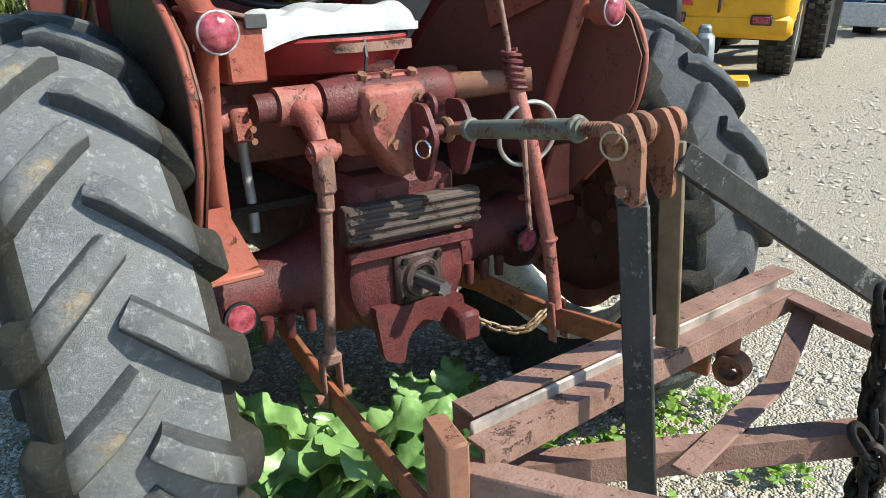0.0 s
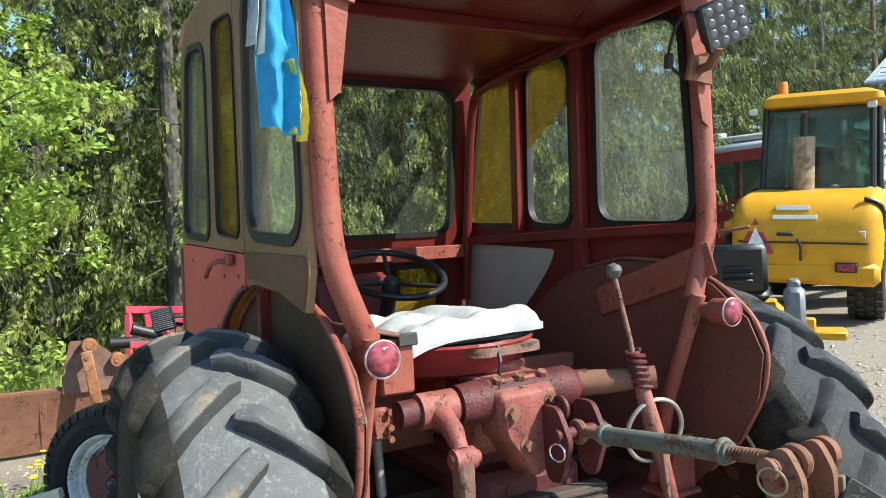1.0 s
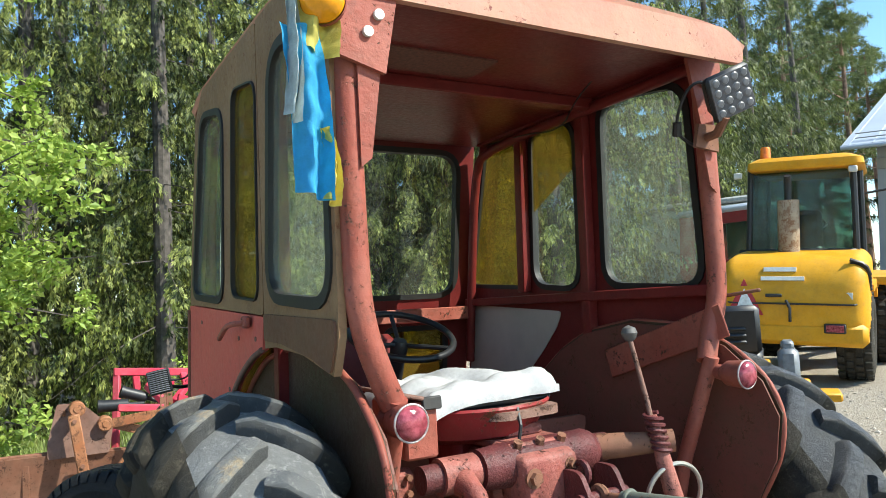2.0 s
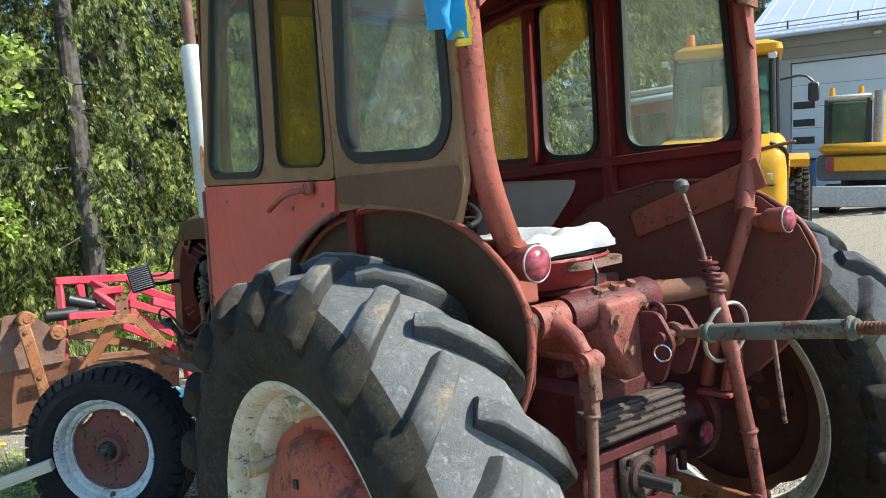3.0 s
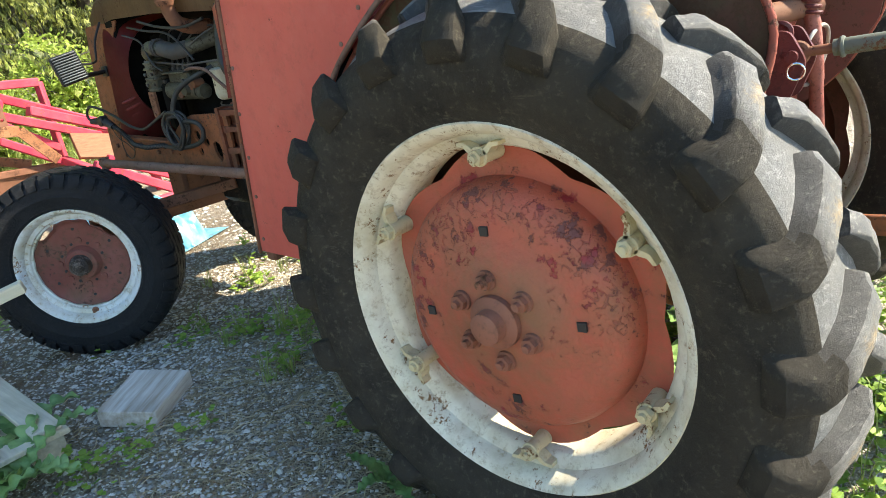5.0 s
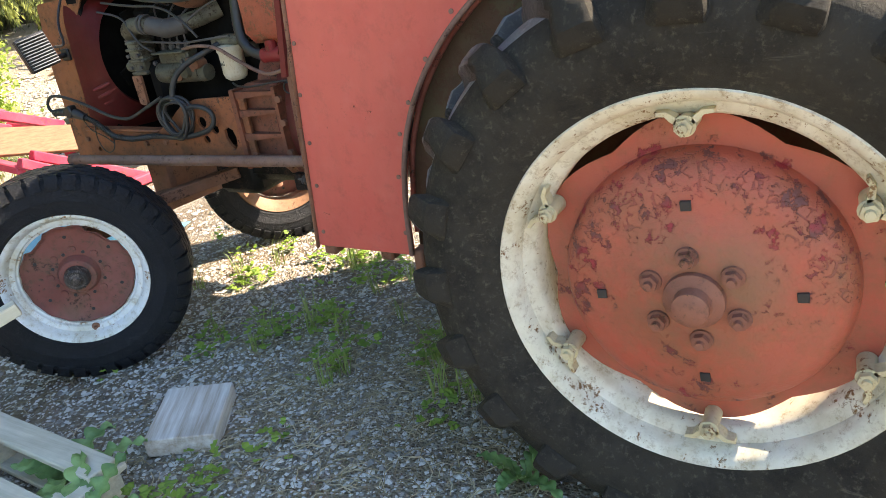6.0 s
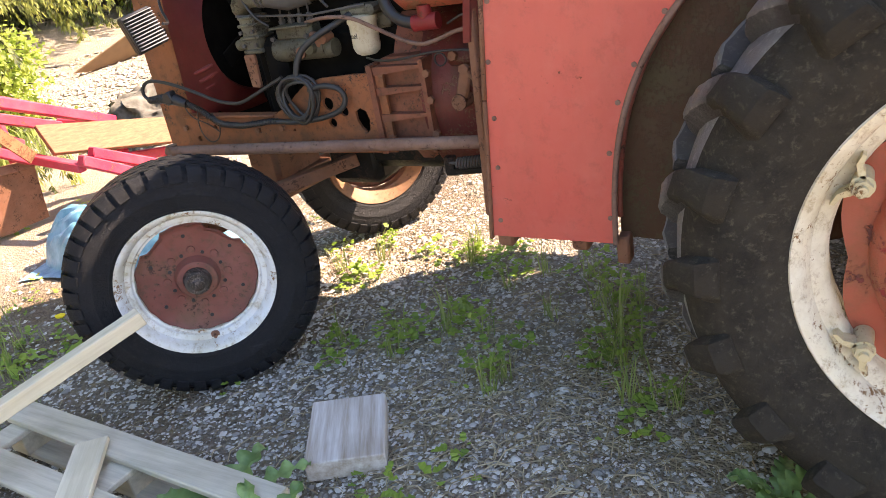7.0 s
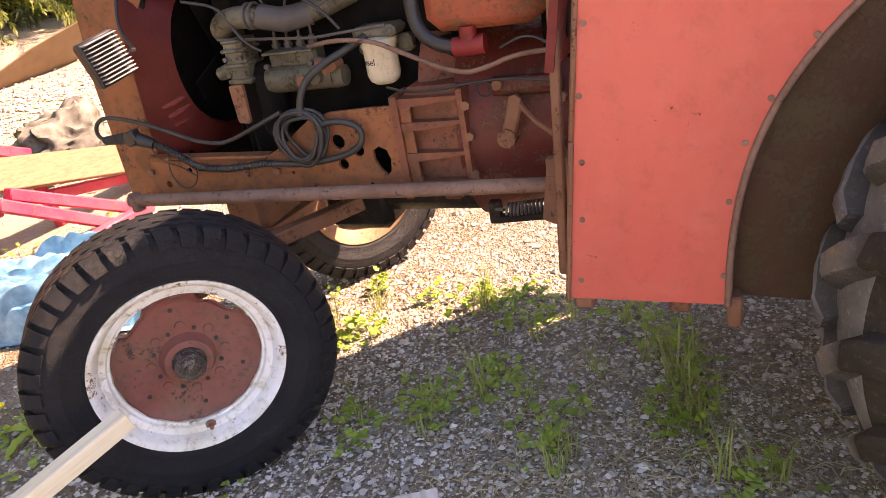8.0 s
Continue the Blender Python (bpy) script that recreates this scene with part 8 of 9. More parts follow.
rnd = random.Random(5)
for az, d, k, s in ((1, 11.5, 0, 1.0), (9.8, 10.6, 2, 1.1), (5.5, 13.0, 0, 1.2), (13.6, 13.2, 2, 1.1), (18.6, 15.2, 1, 1.32), (22.6, 15.0, 1, 1.32), (27, 16.2, 2, 1.32), (31, 16.0, 0, 1.33), (35.5, 16.5, 1, 1.27), (40, 14.5, 2, 1.2), (44, 16, 0, 1.1),
                   (49, 19, 1, 1.1), (-6, 12, 1, 1.0), (-13, 11, 0, 1.0), (-20, 12, 2, 1.1), (12, 15, 0, 1.2), (18, 16.5, 1, 1.2), (25.5, 16, 0, 1.2), (33, 17, 2, 1.3), (38, 18, 0, 1.25), (3, 16, 1, 1.2), (46, 21, 2, 1.3), (52, 23, 0, 1.2), (54.5, 26, 1, 1.2), (8, 18, 0, 1.3), (29, 20, 1, 1.3), (42, 22, 1, 1.3), (22, 19, 2, 1.4), (15, 20, 1, 1.35), (36, 22, 0, 1.35), (-9, 17, 0, 1.3), (50, 27, 0, 1.35), (57.5, 33, 1, 1.25),
                   (-32, 15, 0, 1.0), (-45, 18, 1, 1.1), (-58, 20, 2, 1.1), (-70, 21, 0, 1.1), (-83, 22, 1, 1.0), (-96, 22, 2, 1.2), (-110, 22, 0, 1.1)):
    tree("spruce_tree", "tall dark green spruce with drooping lower branches", (kinds if d < 16.3 and az > -3 else far_kinds)[k], polar(az, d), rnd.uniform(0, 6.28), s * rnd.uniform(0.94, 1.06), "spruces of the forest edge")


def pine_meshes(h, seed):
    rnd = random.Random(seed)
    vs, fs = [], []
    tr = B()
    tube(tr, [(0, 0, -0.3), (0.05, 0, h * 0.4), (0.1, 0.1, h * 0.8), (0, 0.05, h)], [0.2, 0.16, 0.1, 0.03], 10)
    for i in range(46):
        z = h * rnd.uniform(0.42, 1.0)
        a = rnd.uniform(0, 6.28)
        l = (0.5 + 2.4 * (1 - z / h) ** 0.6) * rnd.uniform(0.5, 1.1)
        p = V(0, 0, z)
        q = p + V(math.cos(a) * l, math.sin(a) * l, 0.25 * l)
        tube(tr, [p, p.lerp(q, 0.5) + V(0, 0, -0.05), q], [0.04, 0.03, 0.015], 4)
        for c in range(5):
            m = p.lerp(q, rnd.uniform(0.45, 1.05)) + V(rnd.uniform(-0.35, 0.35), rnd.uniform(-0.35, 0.35), rnd.uniform(-0.1, 0.35))
            for k in range(26):
                d = V(rnd.gauss(0, 1), rnd.gauss(0, 1), rnd.gauss(0.3, 0.8)).normalized()
                needle_spray(vs, fs, m + d * 0.12 * rnd.random(), d, rnd.uniform(0.22, 0.45), rnd.uniform(0.05, 0.11), rnd)
    me_t = bpy.data.meshes.new("trunk")
    tr.to_mesh(me_t)
    tr.free()
    me_t.materials.append(PINE_BARK)
    return me_t, quick("crown", vs, fs, PINE)


PINE_BARK = plain("pine_bark", (0.22, 0.13, 0.085), 0.9, 0, 0.4, 8, 0.8)
pines = [pine_meshes(15.0, 2), pine_meshes(17.0, 12)]
for i, (az, d, k, s) in enumerate(((55.5, 44, 0, 1.05), (57, 40, 1, 1.0), (59, 46, 0, 1.1), (60.5, 43, 1, 0.95), (62, 48, 0, 0.95), (63.3, 50, 1, 0.82), (64.2, 54, 0, 0.9), (53.5, 40, 1, 1.0), (51, 42, 0, 1.1), (61.2, 52, 1, 1.05), (58.2, 52, 0, 1.15), (65, 60, 0, 0.8))):
    tree("pine_tree", "tall pine with a sparse grey-green crown", pines[k], polar(az, d), i * 1.7, s, "pines behind the yard")


def broadleaf(h, r, seed, n):
    rnd = random.Random(seed)
    tr = B()
    vs, fs = [], []
    tube(tr, [(0, 0, -0.2), (0.05, 0.02, h * 0.4), (0.02, 0.1, h * 0.95)], [0.07, 0.05, 0.015], 8)
    tips = []
    for i in range(70):
        z = h * rnd.uniform(0.10, 0.95)
        a = rnd.uniform(0, 6.28)
        l = r * (1.0 - 0.55 * abs(z / h - 0.45)) * rnd.uniform(0.5, 1.05)
        p = V(0, 0, z)
        q = p + V(math.cos(a) * l, math.sin(a) * l, rnd.uniform(0.0, 0.6) * l)
        m = p.lerp(q, 0.5) + V(0, 0, 0.12 * l)
        tube(tr, [p, m, q], [0.016, 0.011, 0.005], 4)
        tips += [(p, m, q)] * 1
    per = n // len(tips)
    for p, m, q in tips:
        subs = [(p.lerp(m, rnd.uniform(0.5, 1)) if rnd.random() < 0.3 else m.lerp(q, rnd.random())) + V(rnd.gauss(0, 0.13), rnd.gauss(0, 0.13), rnd.gauss(0, 0.12)) for _ in range(9)]
        for i in range(per):
            c = subs[i % 9] + V(rnd.gauss(0, 0.075), rnd.gauss(0, 0.075), rnd.gauss(0, 0.06))
            nrm = V(rnd.gauss(0, 1), rnd.gauss(0, 1), rnd.gauss(0.8, 0.8)).normalized()
            u = nrm.orthogonal().normalized()
            u = Matrix.Rotation(rnd.uniform(0, 6.28), 3, nrm) @ u
            w = nrm.cross(u)
            s = rnd.uniform(0.022, 0.042)
            k = len(vs)
            vs += [c - u * s * 1.2, c - w * s * 0.75 - u * s * 0.2 + nrm * 0.2 * s, c + u * s * 1.3, c + w * s * 0.75 - u * s * 0.2 + nrm * 0.2 * s]
            fs.append((k, k + 1, k + 2, k + 3))
    me_t = bpy.data.meshes.new("trunk")
    tr.to_mesh(me_t)
    tr.free()
    me_t.materials.append(BARK)
    return me_t, quick("crown", vs, fs, BIRCH)


birch = broadleaf(5.6, 1.7, 4, 26000)
tree("birch_tree", "young birch with fresh light green leaves", birch, (-2.05, 6.1, 0), 0.4, 1.0, "young birches")
tree("birch_tree", "young birch with fresh light green leaves", birch, (-3.4, 6.6, 0), 2.4, 1.1, "young birches")
bush = broadleaf(1.5, 0.9, 9, 7000)
for i, (az, d, s) in enumerate(((33.5, 15.5, 0.9), (36.5, 16.5, 0.9), (18, 9.6, 0.7), (13, 9.2, 0.6), (41, 17.5, 1.0))):
    x, y, z = polar(az, d)
    tree("bush", "small light green bush at the forest edge", bush, (x, y, z), i * 1.3, s, "bushes at the forest edge")

# ---- plants, gravel ----
def scatter_blades(name, spots, mat, hmin, hmax, wid, per, seed, label, lean=0.6):
    rnd = random.Random(seed)
    vs, fs = [], []
    for x, y, r in spots:
        for _ in range(per):
            a, q = rnd.uniform(0, 6.28), r * math.sqrt(rnd.random())
            px, py = x + q * math.cos(a), y + q * math.sin(a)
            p = V(px, py, land(px, py))
            b = rnd.uniform(0, 6.28)
            out = V(math.cos(b), math.sin(b), 0)
            sd = V(-out.y, out.x, 0) * wid * rnd.uniform(0.6, 1.3)
            h = rnd.uniform(hmin, hmax)
            m = p + V(0, 0, h * 0.6) + out * h * lean * 0.25
            e = p + V(0, 0, h * rnd.uniform(0.7, 1.0)) + out * h * lean * rnd.uniform(0.4, 1)
            k = len(vs)
            vs += [p - sd, p + sd, m + sd * 0.8, m - sd * 0.8, e]
            fs += [(k, k + 1, k + 2, k + 3), (k + 3, k + 2, k + 4)]
    ob = new(name, quick(name, vs, fs, mat))
    return tagged(ob, label, "grass", kind="stuff")


def scatter_leaves(name, spots, mat, size, per, seed, label):
    """Low weeds: small notched leaves on short stalks, in clumps."""
    rnd = random.Random(seed)
    vs, fs = [], []
    for x, y, r in spots:
        for _ in range(per):
            a, q = rnd.uniform(0, 6.28), r * rnd.random() ** 0.7
            c = V(x + q * math.cos(a), y + q * math.sin(a), 0)
            c.z = land(c.x, c.y) + rnd.uniform(0.01, 0.09) * (1.2 - q / r)
            b = rnd.uniform(0, 6.28)
            s = size * rnd.uniform(0.5, 1.3)
            d = V(math.cos(b), math.sin(b), rnd.uniform(-0.2, 0.7)).normalized()
            w = d.cross(V(0, 0, 1)).normalized() * s * 0.42
            up = w.cross(d).normalized() * s * 0.12
            k = len(vs)
            vs += [c, c + d * s * 0.35 - w + up, c + d * s * 0.35 + w + up, c + d * s * 0.55 - w * 0.6, c + d * s * 0.55 + w * 0.6, c + d * s * 0.8 - w * 0.8 + up, c + d * s * 0.8 + w * 0.8 + up, c + d * s * 1.1]
            fs += [(k, k + 2, k + 1), (k + 1, k + 2, k + 4, k + 3), (k + 3, k + 4, k + 6, k + 5), (k + 5, k + 6, k + 7)]
    ob = new(name, quick(name, vs, fs, mat))
    return tagged(ob, label, "weeds", kind="stuff")


rnd = random.Random(11)
weeds = [(rnd.uniform(-0.55, 0.35), rnd.uniform(-0.75, 0.15), rnd.uniform(0.06, 0.15)) for _ in range(85)]
weeds += [(rnd.uniform(0.3, 1.1), rnd.uniform(-1.0, -0.3), rnd.uniform(0.05, 0.12)) for _ in range(16)]
rear_weeds, weeds = weeds + [(rnd.uniform(-0.55, 0.5), rnd.uniform(-0.85, -0.25), rnd.uniform(0.05, 0.12)) for _ in range(10)], []
CLUMPS = ((0.03, 2.28, 0.13, 7), (0.20, 1.70, 0.10, 5), (0.30, 1.78, 0.06, 3), (0.08, 1.57, 0.07, 3), (-0.42, 1.80, 0.09, 5), (-0.40, 1.61, 0.07, 4), (-0.28, 1.66, 0.06, 3), (-0.55, 1.39, 0.06, 5), (-0.62, 1.97, 0.06, 3), (-0.25, 1.05, 0.10, 4), (-0.43, 0.99, 0.06, 4), (-0.62, 0.85, 0.06, 3), (0.10, 1.35, 0.10, 5), (-0.09, 1.08, 0.09, 4), (-0.83, 2.24, 0.02, 1), (-1.18, 1.46, 0.02, 1), (-1.06, 1.28, 0.03, 1))
for x, y, r, n in CLUMPS:
    weeds += [(x + rnd.gauss(0, r), y + rnd.gauss(0, r), rnd.uniform(0.05, 0.11)) for _ in range(n)]
weeds += [(rnd.uniform(0.1, 0.9), rnd.uniform(1.9, 2.9), rnd.uniform(0.04, 0.10)) for _ in range(6)]
weeds += [(rnd.uniform(-1.7, -1.0), rnd.uniform(1.3, 1.7), rnd.uniform(0.05, 0.12)) for _ in range(6)]
weeds += [(rnd.uniform(-1.6, -0.5), rnd.uniform(3.0, 4.1), rnd.uniform(0.08, 0.18)) for _ in range(22)]
weeds += [(rnd.uniform(-0.2, 1.8), rnd.uniform(3.6, 5.4), rnd.uniform(0.05, 0.11)) for _ in range(9)]
scatter_leaves("low_weeds", rear_weeds, LEAF, 0.036, 18, 5, "bright green weeds under the rear axle")
scatter_leaves("low_weeds", weeds, LEAF, 0.034, 13, 3, "low green weeds growing through the gravel")
tufts = [(rnd.uniform(-0.62, 0.2), rnd.uniform(-0.7, 0.2), 0.07) for _ in range(16)] + [(x + rnd.gauss(0, r), y + rnd.gauss(0, r), 0.03) for x, y, r, n in CLUMPS for _ in range(n // 2)] + [(rnd.uniform(-1.6, -0.6), rnd.uniform(2.9, 4.1), 0.12) for _ in range(18)]
scatter_blades("grass_tufts", tufts, GRASS, 0.05, 0.20, 0.0022, 15, 6, "thin grass tufts in the gravel")
scatter_blades("tall_grass", [(rnd.gauss(-0.38, 0.07), rnd.gauss(0.99, 0.06), 0.03) for _ in range(5)] + [(rnd.gauss(-0.62, 0.05), rnd.gauss(0.86, 0.05), 0.03) for _ in range(3)], GRASS, 0.08, 0.25, 0.0026, 6, 16, "taller green grass beside the tyre", 0.9)
lawn = []
for _ in range(520):
    az, d = rnd.uniform(-14, 44), rnd.uniform(7.2, 13.0)
    x, y, z = polar(az, d)
    if (abs(x - 4.2) > 2.6 or y > 11.0) and not (-0.5 < x < 2.2 and y < 6.5):
        lawn.append((x, y, 0.35))
scatter_blades("forest_grass", lawn, GRASS, 0.10, 0.40, 0.006, 40, 9, "rough grass along the forest edge")
lawn = [(rnd.uniform(17.6, 19.2) + 0.0, rnd.uniform(2.0, 9.0), 0.5) for _ in range(80)]
scatter_blades("barn_grass", lawn, GRASS, 0.08, 0.22, 0.012, 40, 10, "mown grass strip beside the barn")

# leafy thistles behind the axle
def thistle(x, y, n, length, seed, label="large-leaved thistle plant with lobed bright green leaves"):
    rnd = random.Random(seed)
    e = thing("thistle", label, "plant", (x, y, land(x, y)), "thistles")
    for i in range(n):
        a = 6.2832 * i / n + rnd.uniform(-0.4, 0.4)
        tilt = rnd.uniform(0.8, 2.4)
        bm = B()
        leaf_blade(bm, (0, 0, 0.02), (math.cos(a), math.sin(a), tilt), length * rnd.uniform(0.7, 1.15), length * rnd.uniform(0.30, 0.40), rnd.uniform(1.2, 2.2), rnd.randint(5, 6), rnd.uniform(0.10, 0.35))
        part("leaf", bm, BIG_LEAF, e, "", 60)
    return e


thistle(-0.40, -0.24, 6, 0.56, 1)
thistle(-0.04, -0.28, 7, 0.52, 2)
thistle(-0.20, -0.14, 6, 0.58, 3)
thistle(0.12, -0.18, 6, 0.46, 4)
thistle(-0.52, -0.12, 5, 0.46, 8)
thistle(-1.42, 1.78, 6, 0.24, 5, "small thistle growing through the pallet")
thistle(-0.62, -0.28, 6, 0.22, 6)
thistle(-0.93, 0.46, 6, 0.17, 7)
thistle(-1.55, 1.54, 9, 0.26, 12, "long-leaved green weed growing beside the pallet")
thistle(-1.70, 1.42, 8, 0.22, 13, "long-leaved green weed growing beside the pallet")
scatter_blades("tall_grass_plant", [(-0.22, 1.05, 0.02), (-0.25, 1.02, 0.02)], GRASS, 0.12, 0.34, 0.0028, 11, 31, "tall light green grass plant in the gravel", 0.7)


def dandelion(x, y, seed):
    rnd = random.Random(seed)
    e = thing("dandelion", "dandelion with yellow flower heads", "flower", (x, y, land(x, y)), "dandelions")
    for i in range(6):
        a = 1.05 * i + rnd.uniform(-0.3, 0.3)
        bm = B()
        leaf_blade(bm, (0, 0, 0.01), (math.cos(a), math.sin(a), 0.5), 0.16, 0.045, 1.0, 4)
        part("leaf", bm, LEAF, e, "", 60)
    for i in range(rnd.randint(2, 4)):
        q = V(rnd.uniform(-0.08, 0.08), rnd.uniform(-0.08, 0.08), rnd.uniform(0.14, 0.28))
        bm = B()
        tube(bm, [(0, 0, 0), q * 0.5, q], 0.003, 5)
        st = part("stalk", bm, GRASS, e)
        bm = B()
        lathe(bm, [(-0.004, 0.004), (0.0, 0.018), (0.006, 0.021), (0.010, 0.012), (0.011, 0.0)], q, (0.1, -0.1, 1), 14)
        part("flower_head", bm, PETAL, st, "yellow flower head")


for i, (x, y) in enumerate(((-1.30, 3.45), (-1.15, 3.62), (-1.42, 3.75), (-1.05, 3.40), (-0.95, 3.80), (-1.25, 3.95), (-1.55, 3.5), (-0.35, 4.9), (0.1, 5.2), (-0.8, 3.2))):
    dandelion(x, y, i + 40)

# loose stones
rs = np.random.RandomState(4)


def stones(name, n, x0, x1, y0, y1, s0, s1, label, mat):
    base = np.array([(1, 0, 0), (-1, 0, 0), (0, 1, 0), (0, -1, 0), (0, 0, 1), (0, 0, -0.6), (0.7, 0.7, 0.25), (-0.6, 0.75, 0.2)])
    tri = [(0, 6, 4), (6, 2, 4), (2, 7, 4), (7, 1, 4), (1, 3, 4), (3, 0, 4), (6, 0, 5), (2, 6, 5), (7, 2, 5), (1, 7, 5), (3, 1, 5), (0, 3, 5)]
    vs, fs = [], []
    for i in range(n):
        x, y = x0 + (x1 - x0) * rs.beta(1.7, 1.7), y0 + (y1 - y0) * rs.beta(1.7, 1.7)
        s = s0 + (s1 - s0) * rs.rand() ** 1.8
        a = rs.uniform(0, 6.28)
        p = base * rs.uniform(0.6, 1.25, base.shape) * s * (1, 0.8, 0.6)
        c, d = math.cos(a), math.sin(a)
        p = np.stack((p[:, 0] * c - p[:, 1] * d + x, p[:, 0] * d + p[:, 1] * c + y, p[:, 2] + land(x, y) + s * 0.15), 1)
        fs += [tuple(k + 8 * i for k in f) for f in tri]
        vs += p.tolist()
    ob = new(name, quick(name, vs, fs, mat))
    return tagged(ob, label, "gravel", kind="stuff")


PALE_STONES = leafy("pale_yard_stones", (0.20, 0.17, 0.135), (0.54, 0.48, 0.40), 0.85, 0.0)
STONES = leafy("loose_stones", (0.10, 0.09, 0.075), (0.60, 0.565, 0.50), 0.85, 0.0)
stones("gravel_stones", 15000, -2.9, 2.0, -2.0, 5.0, 0.004, 0.019, "loose grey gravel stones", STONES)
stones("fine_gravel", 26000, -2.1, 0.9, 0.1, 3.2, 0.003, 0.011, "fine grey gravel stones", STONES)
stones("yard_gravel", 7000, -0.2, 7.5, -4.0, 5.0, 0.008, 0.03, "loose pale gravel stones on the yard", PALE_STONES)
stones("bank_gravel", 5000, 1.2, 5.5, 4.6, 9.5, 0.012, 0.05, "pale stones on the gravel bank", PALE_STONES)


def litter(n, seed):
    rnd = random.Random(seed)
    bm = B()
    for _ in range(n):
        x, y = (rnd.uniform(-1.9, 0.8), rnd.uniform(-0.9, 3.2)) if rnd.random() < 0.4 else (rnd.gauss(-0.7, 0.45), rnd.gauss(1.1, 0.5))
        a, l = rnd.uniform(0, 3.14), rnd.uniform(0.02, 0.13)
        z = land(x, y) + 0.008
        tube(bm, [(x, y, z), (x + math.cos(a) * l * 0.5, y + math.sin(a) * l * 0.5, z + 0.006), (x + math.cos(a + 0.3) * l, y + math.sin(a + 0.3) * l, z)], rnd.uniform(0.0008, 0.0022), 3)
    return tagged(link("dry_twigs", bm, leafy("dry_straw", (0.20, 0.14, 0.08), (0.52, 0.42, 0.26), 0.9, 0.0)), "dry twigs and straw on the gravel", "twigs", kind="stuff")


litter(2600, 3)


# ---- wheel loader ----
def off_road_wheel(parent, c, r, w, mat_rim):
    """A chunky machine wheel turning about y."""
    bm = B()
    lathe(bm, [(w * 0.30, 0.0), (w * 0.30, r * 0.18), (w * 0.14, r * 0.22), (w * 0.18, r * 0.48), (w * 0.42, r * 0.54), (w * 0.44, r * 0.58), (-w * 0.44, r * 0.58), (-w * 0.2, r * 0.5), (-w * 0.2, 0.0)], (0, 0, 0), (0, -1, 0), 32)
    wheel = part("wheel", bm, mat_rim, parent, "dusty grey wheel")
    wheel.location = c
    bm = B()
    half = [(0.0, r * 0.95), (w * 0.36, r * 0.94), (w * 0.47, r * 0.88), (w * 0.51, r * 0.76), (w * 0.49, r * 0.64), (w * 0.44, r * 0.58)]
    lathe(bm, [(-a, q) for a, q in half[:0:-1]] + half, (0, 0, 0), (0, -1, 0), 48)
    part("tyre", bm, TYRE, wheel, "dusty chunky tyre")
    tmp = B()
    box(tmp, (0, 0, r * 0.965), (r * 0.13, w * 0.20, r * 0.07), None, 0.006)
    first = link("tread_block", tmp, TYRE, wheel, "", 30)
    n = 26
    for k in range(n):
        for j, a in enumerate((-0.37, -0.12, 0.13, 0.38)):
            ob = first if (k, j) == (0, 0) else new("tread_block", first.data)
            ob.parent = wheel
            ob.matrix_local = Matrix.Rotation(6.2832 * (k + 0.5 * (j % 2)) / n, 4, "Y") @ Matrix.Translation((0, a * w, 0))


def loft(bm, rows, close=True):
    """Joins rings of points with faces."""
    rings = [[bm.verts.new(p) for p in r] for r in rows]
    n = len(rings[0])
    for a, b in zip(rings, rings[1:]):
        for i in range(n):
            bm.faces.new((a[i], a[(i + 1) % n], b[(i + 1) % n], b[i]))
    if close:
        bm.faces.new(rings[0][::-1])
        bm.faces.new(rings[-1])


loader = thing("wheel_loader", "yellow articulated wheel loader with a glazed cab", "wheel loader")
loader.matrix_world = pose(7.9, 4.38, 0.437, 4.5) @ pose(0, 0, 0, 0, 0, 26.6) @ Matrix.Scale(1.15, 4)


def lp(name, bm, mat, label="", parent=None):
    return part(name, bm, mat, parent or loader, label)


# engine cover: rounded at the back
bm = B()
rows = []
for x, half, z0, z1 in ((-1.12, 0.66, 0.62, 0.98), (-1.08, 0.74, 0.58, 1.10), (-1.00, 0.79, 0.56, 1.24), (-0.85, 0.81, 0.55, 1.33), (-0.5, 0.81, 0.55, 1.38), (0.1, 0.80, 0.55, 1.42)):
    rows.append([(x, p.x * 0.90 - 0.05, p.y) for p in rounded([(-half, z0), (half, z0), (half * 0.98, z1 - 0.10), (half * 0.86, z1), (-half * 0.86, z1), (-half * 0.98, z1 - 0.10)], 0.09, 4)])
loft(bm, rows)
hood = lp("engine_cover", bm, YELLOW, "yellow rounded engine cover")
bm = B()
box(bm, (-0.95, -0.05, 0.53), (0.36, 1.42, 0.24), None, 0.05)
lp("counterweight", bm, YELLOW, "yellow rear counterweight")
bm = B()
loft(bm, [[(-1.085, p.x * 0.9 - 0.05, p.y) for p in rounded([(-0.70, 0.845), (0.70, 0.845), (0.70, 0.86), (-0.70, 0.86)], 0.004, 1)], [(-1.145, p.x * 0.9 - 0.05, p.y) for p in rounded([(-0.66, 0.835), (0.66, 0.835), (0.66, 0.85), (-0.66, 0.85)], 0.004, 1)]])
lp("cover_seam", bm, BLACK, parent=hood)
for y in (-0.47, 0.37):
    bm = B()
    box(bm, (-1.125, y, 0.60), (0.05, 0.20, 0.10), None, 0.01)
    fr = lp("tail_light", bm, BLACK, "red tail light in a black frame")
    bm = B()
    box(bm, (-1.152, y, 0.60), (0.012, 0.16, 0.07), None, 0.004)
    lp("lens", bm, RED_LENS, parent=fr)
bm = B()
slab(bm, [(0.56, 0.74), (0.20, 0.72), (0.40, 1.10)], [], lambda u, v, d: V(-1.165 + max(0, v - 0.95) * 0.5 + d, u, v), 0.012)
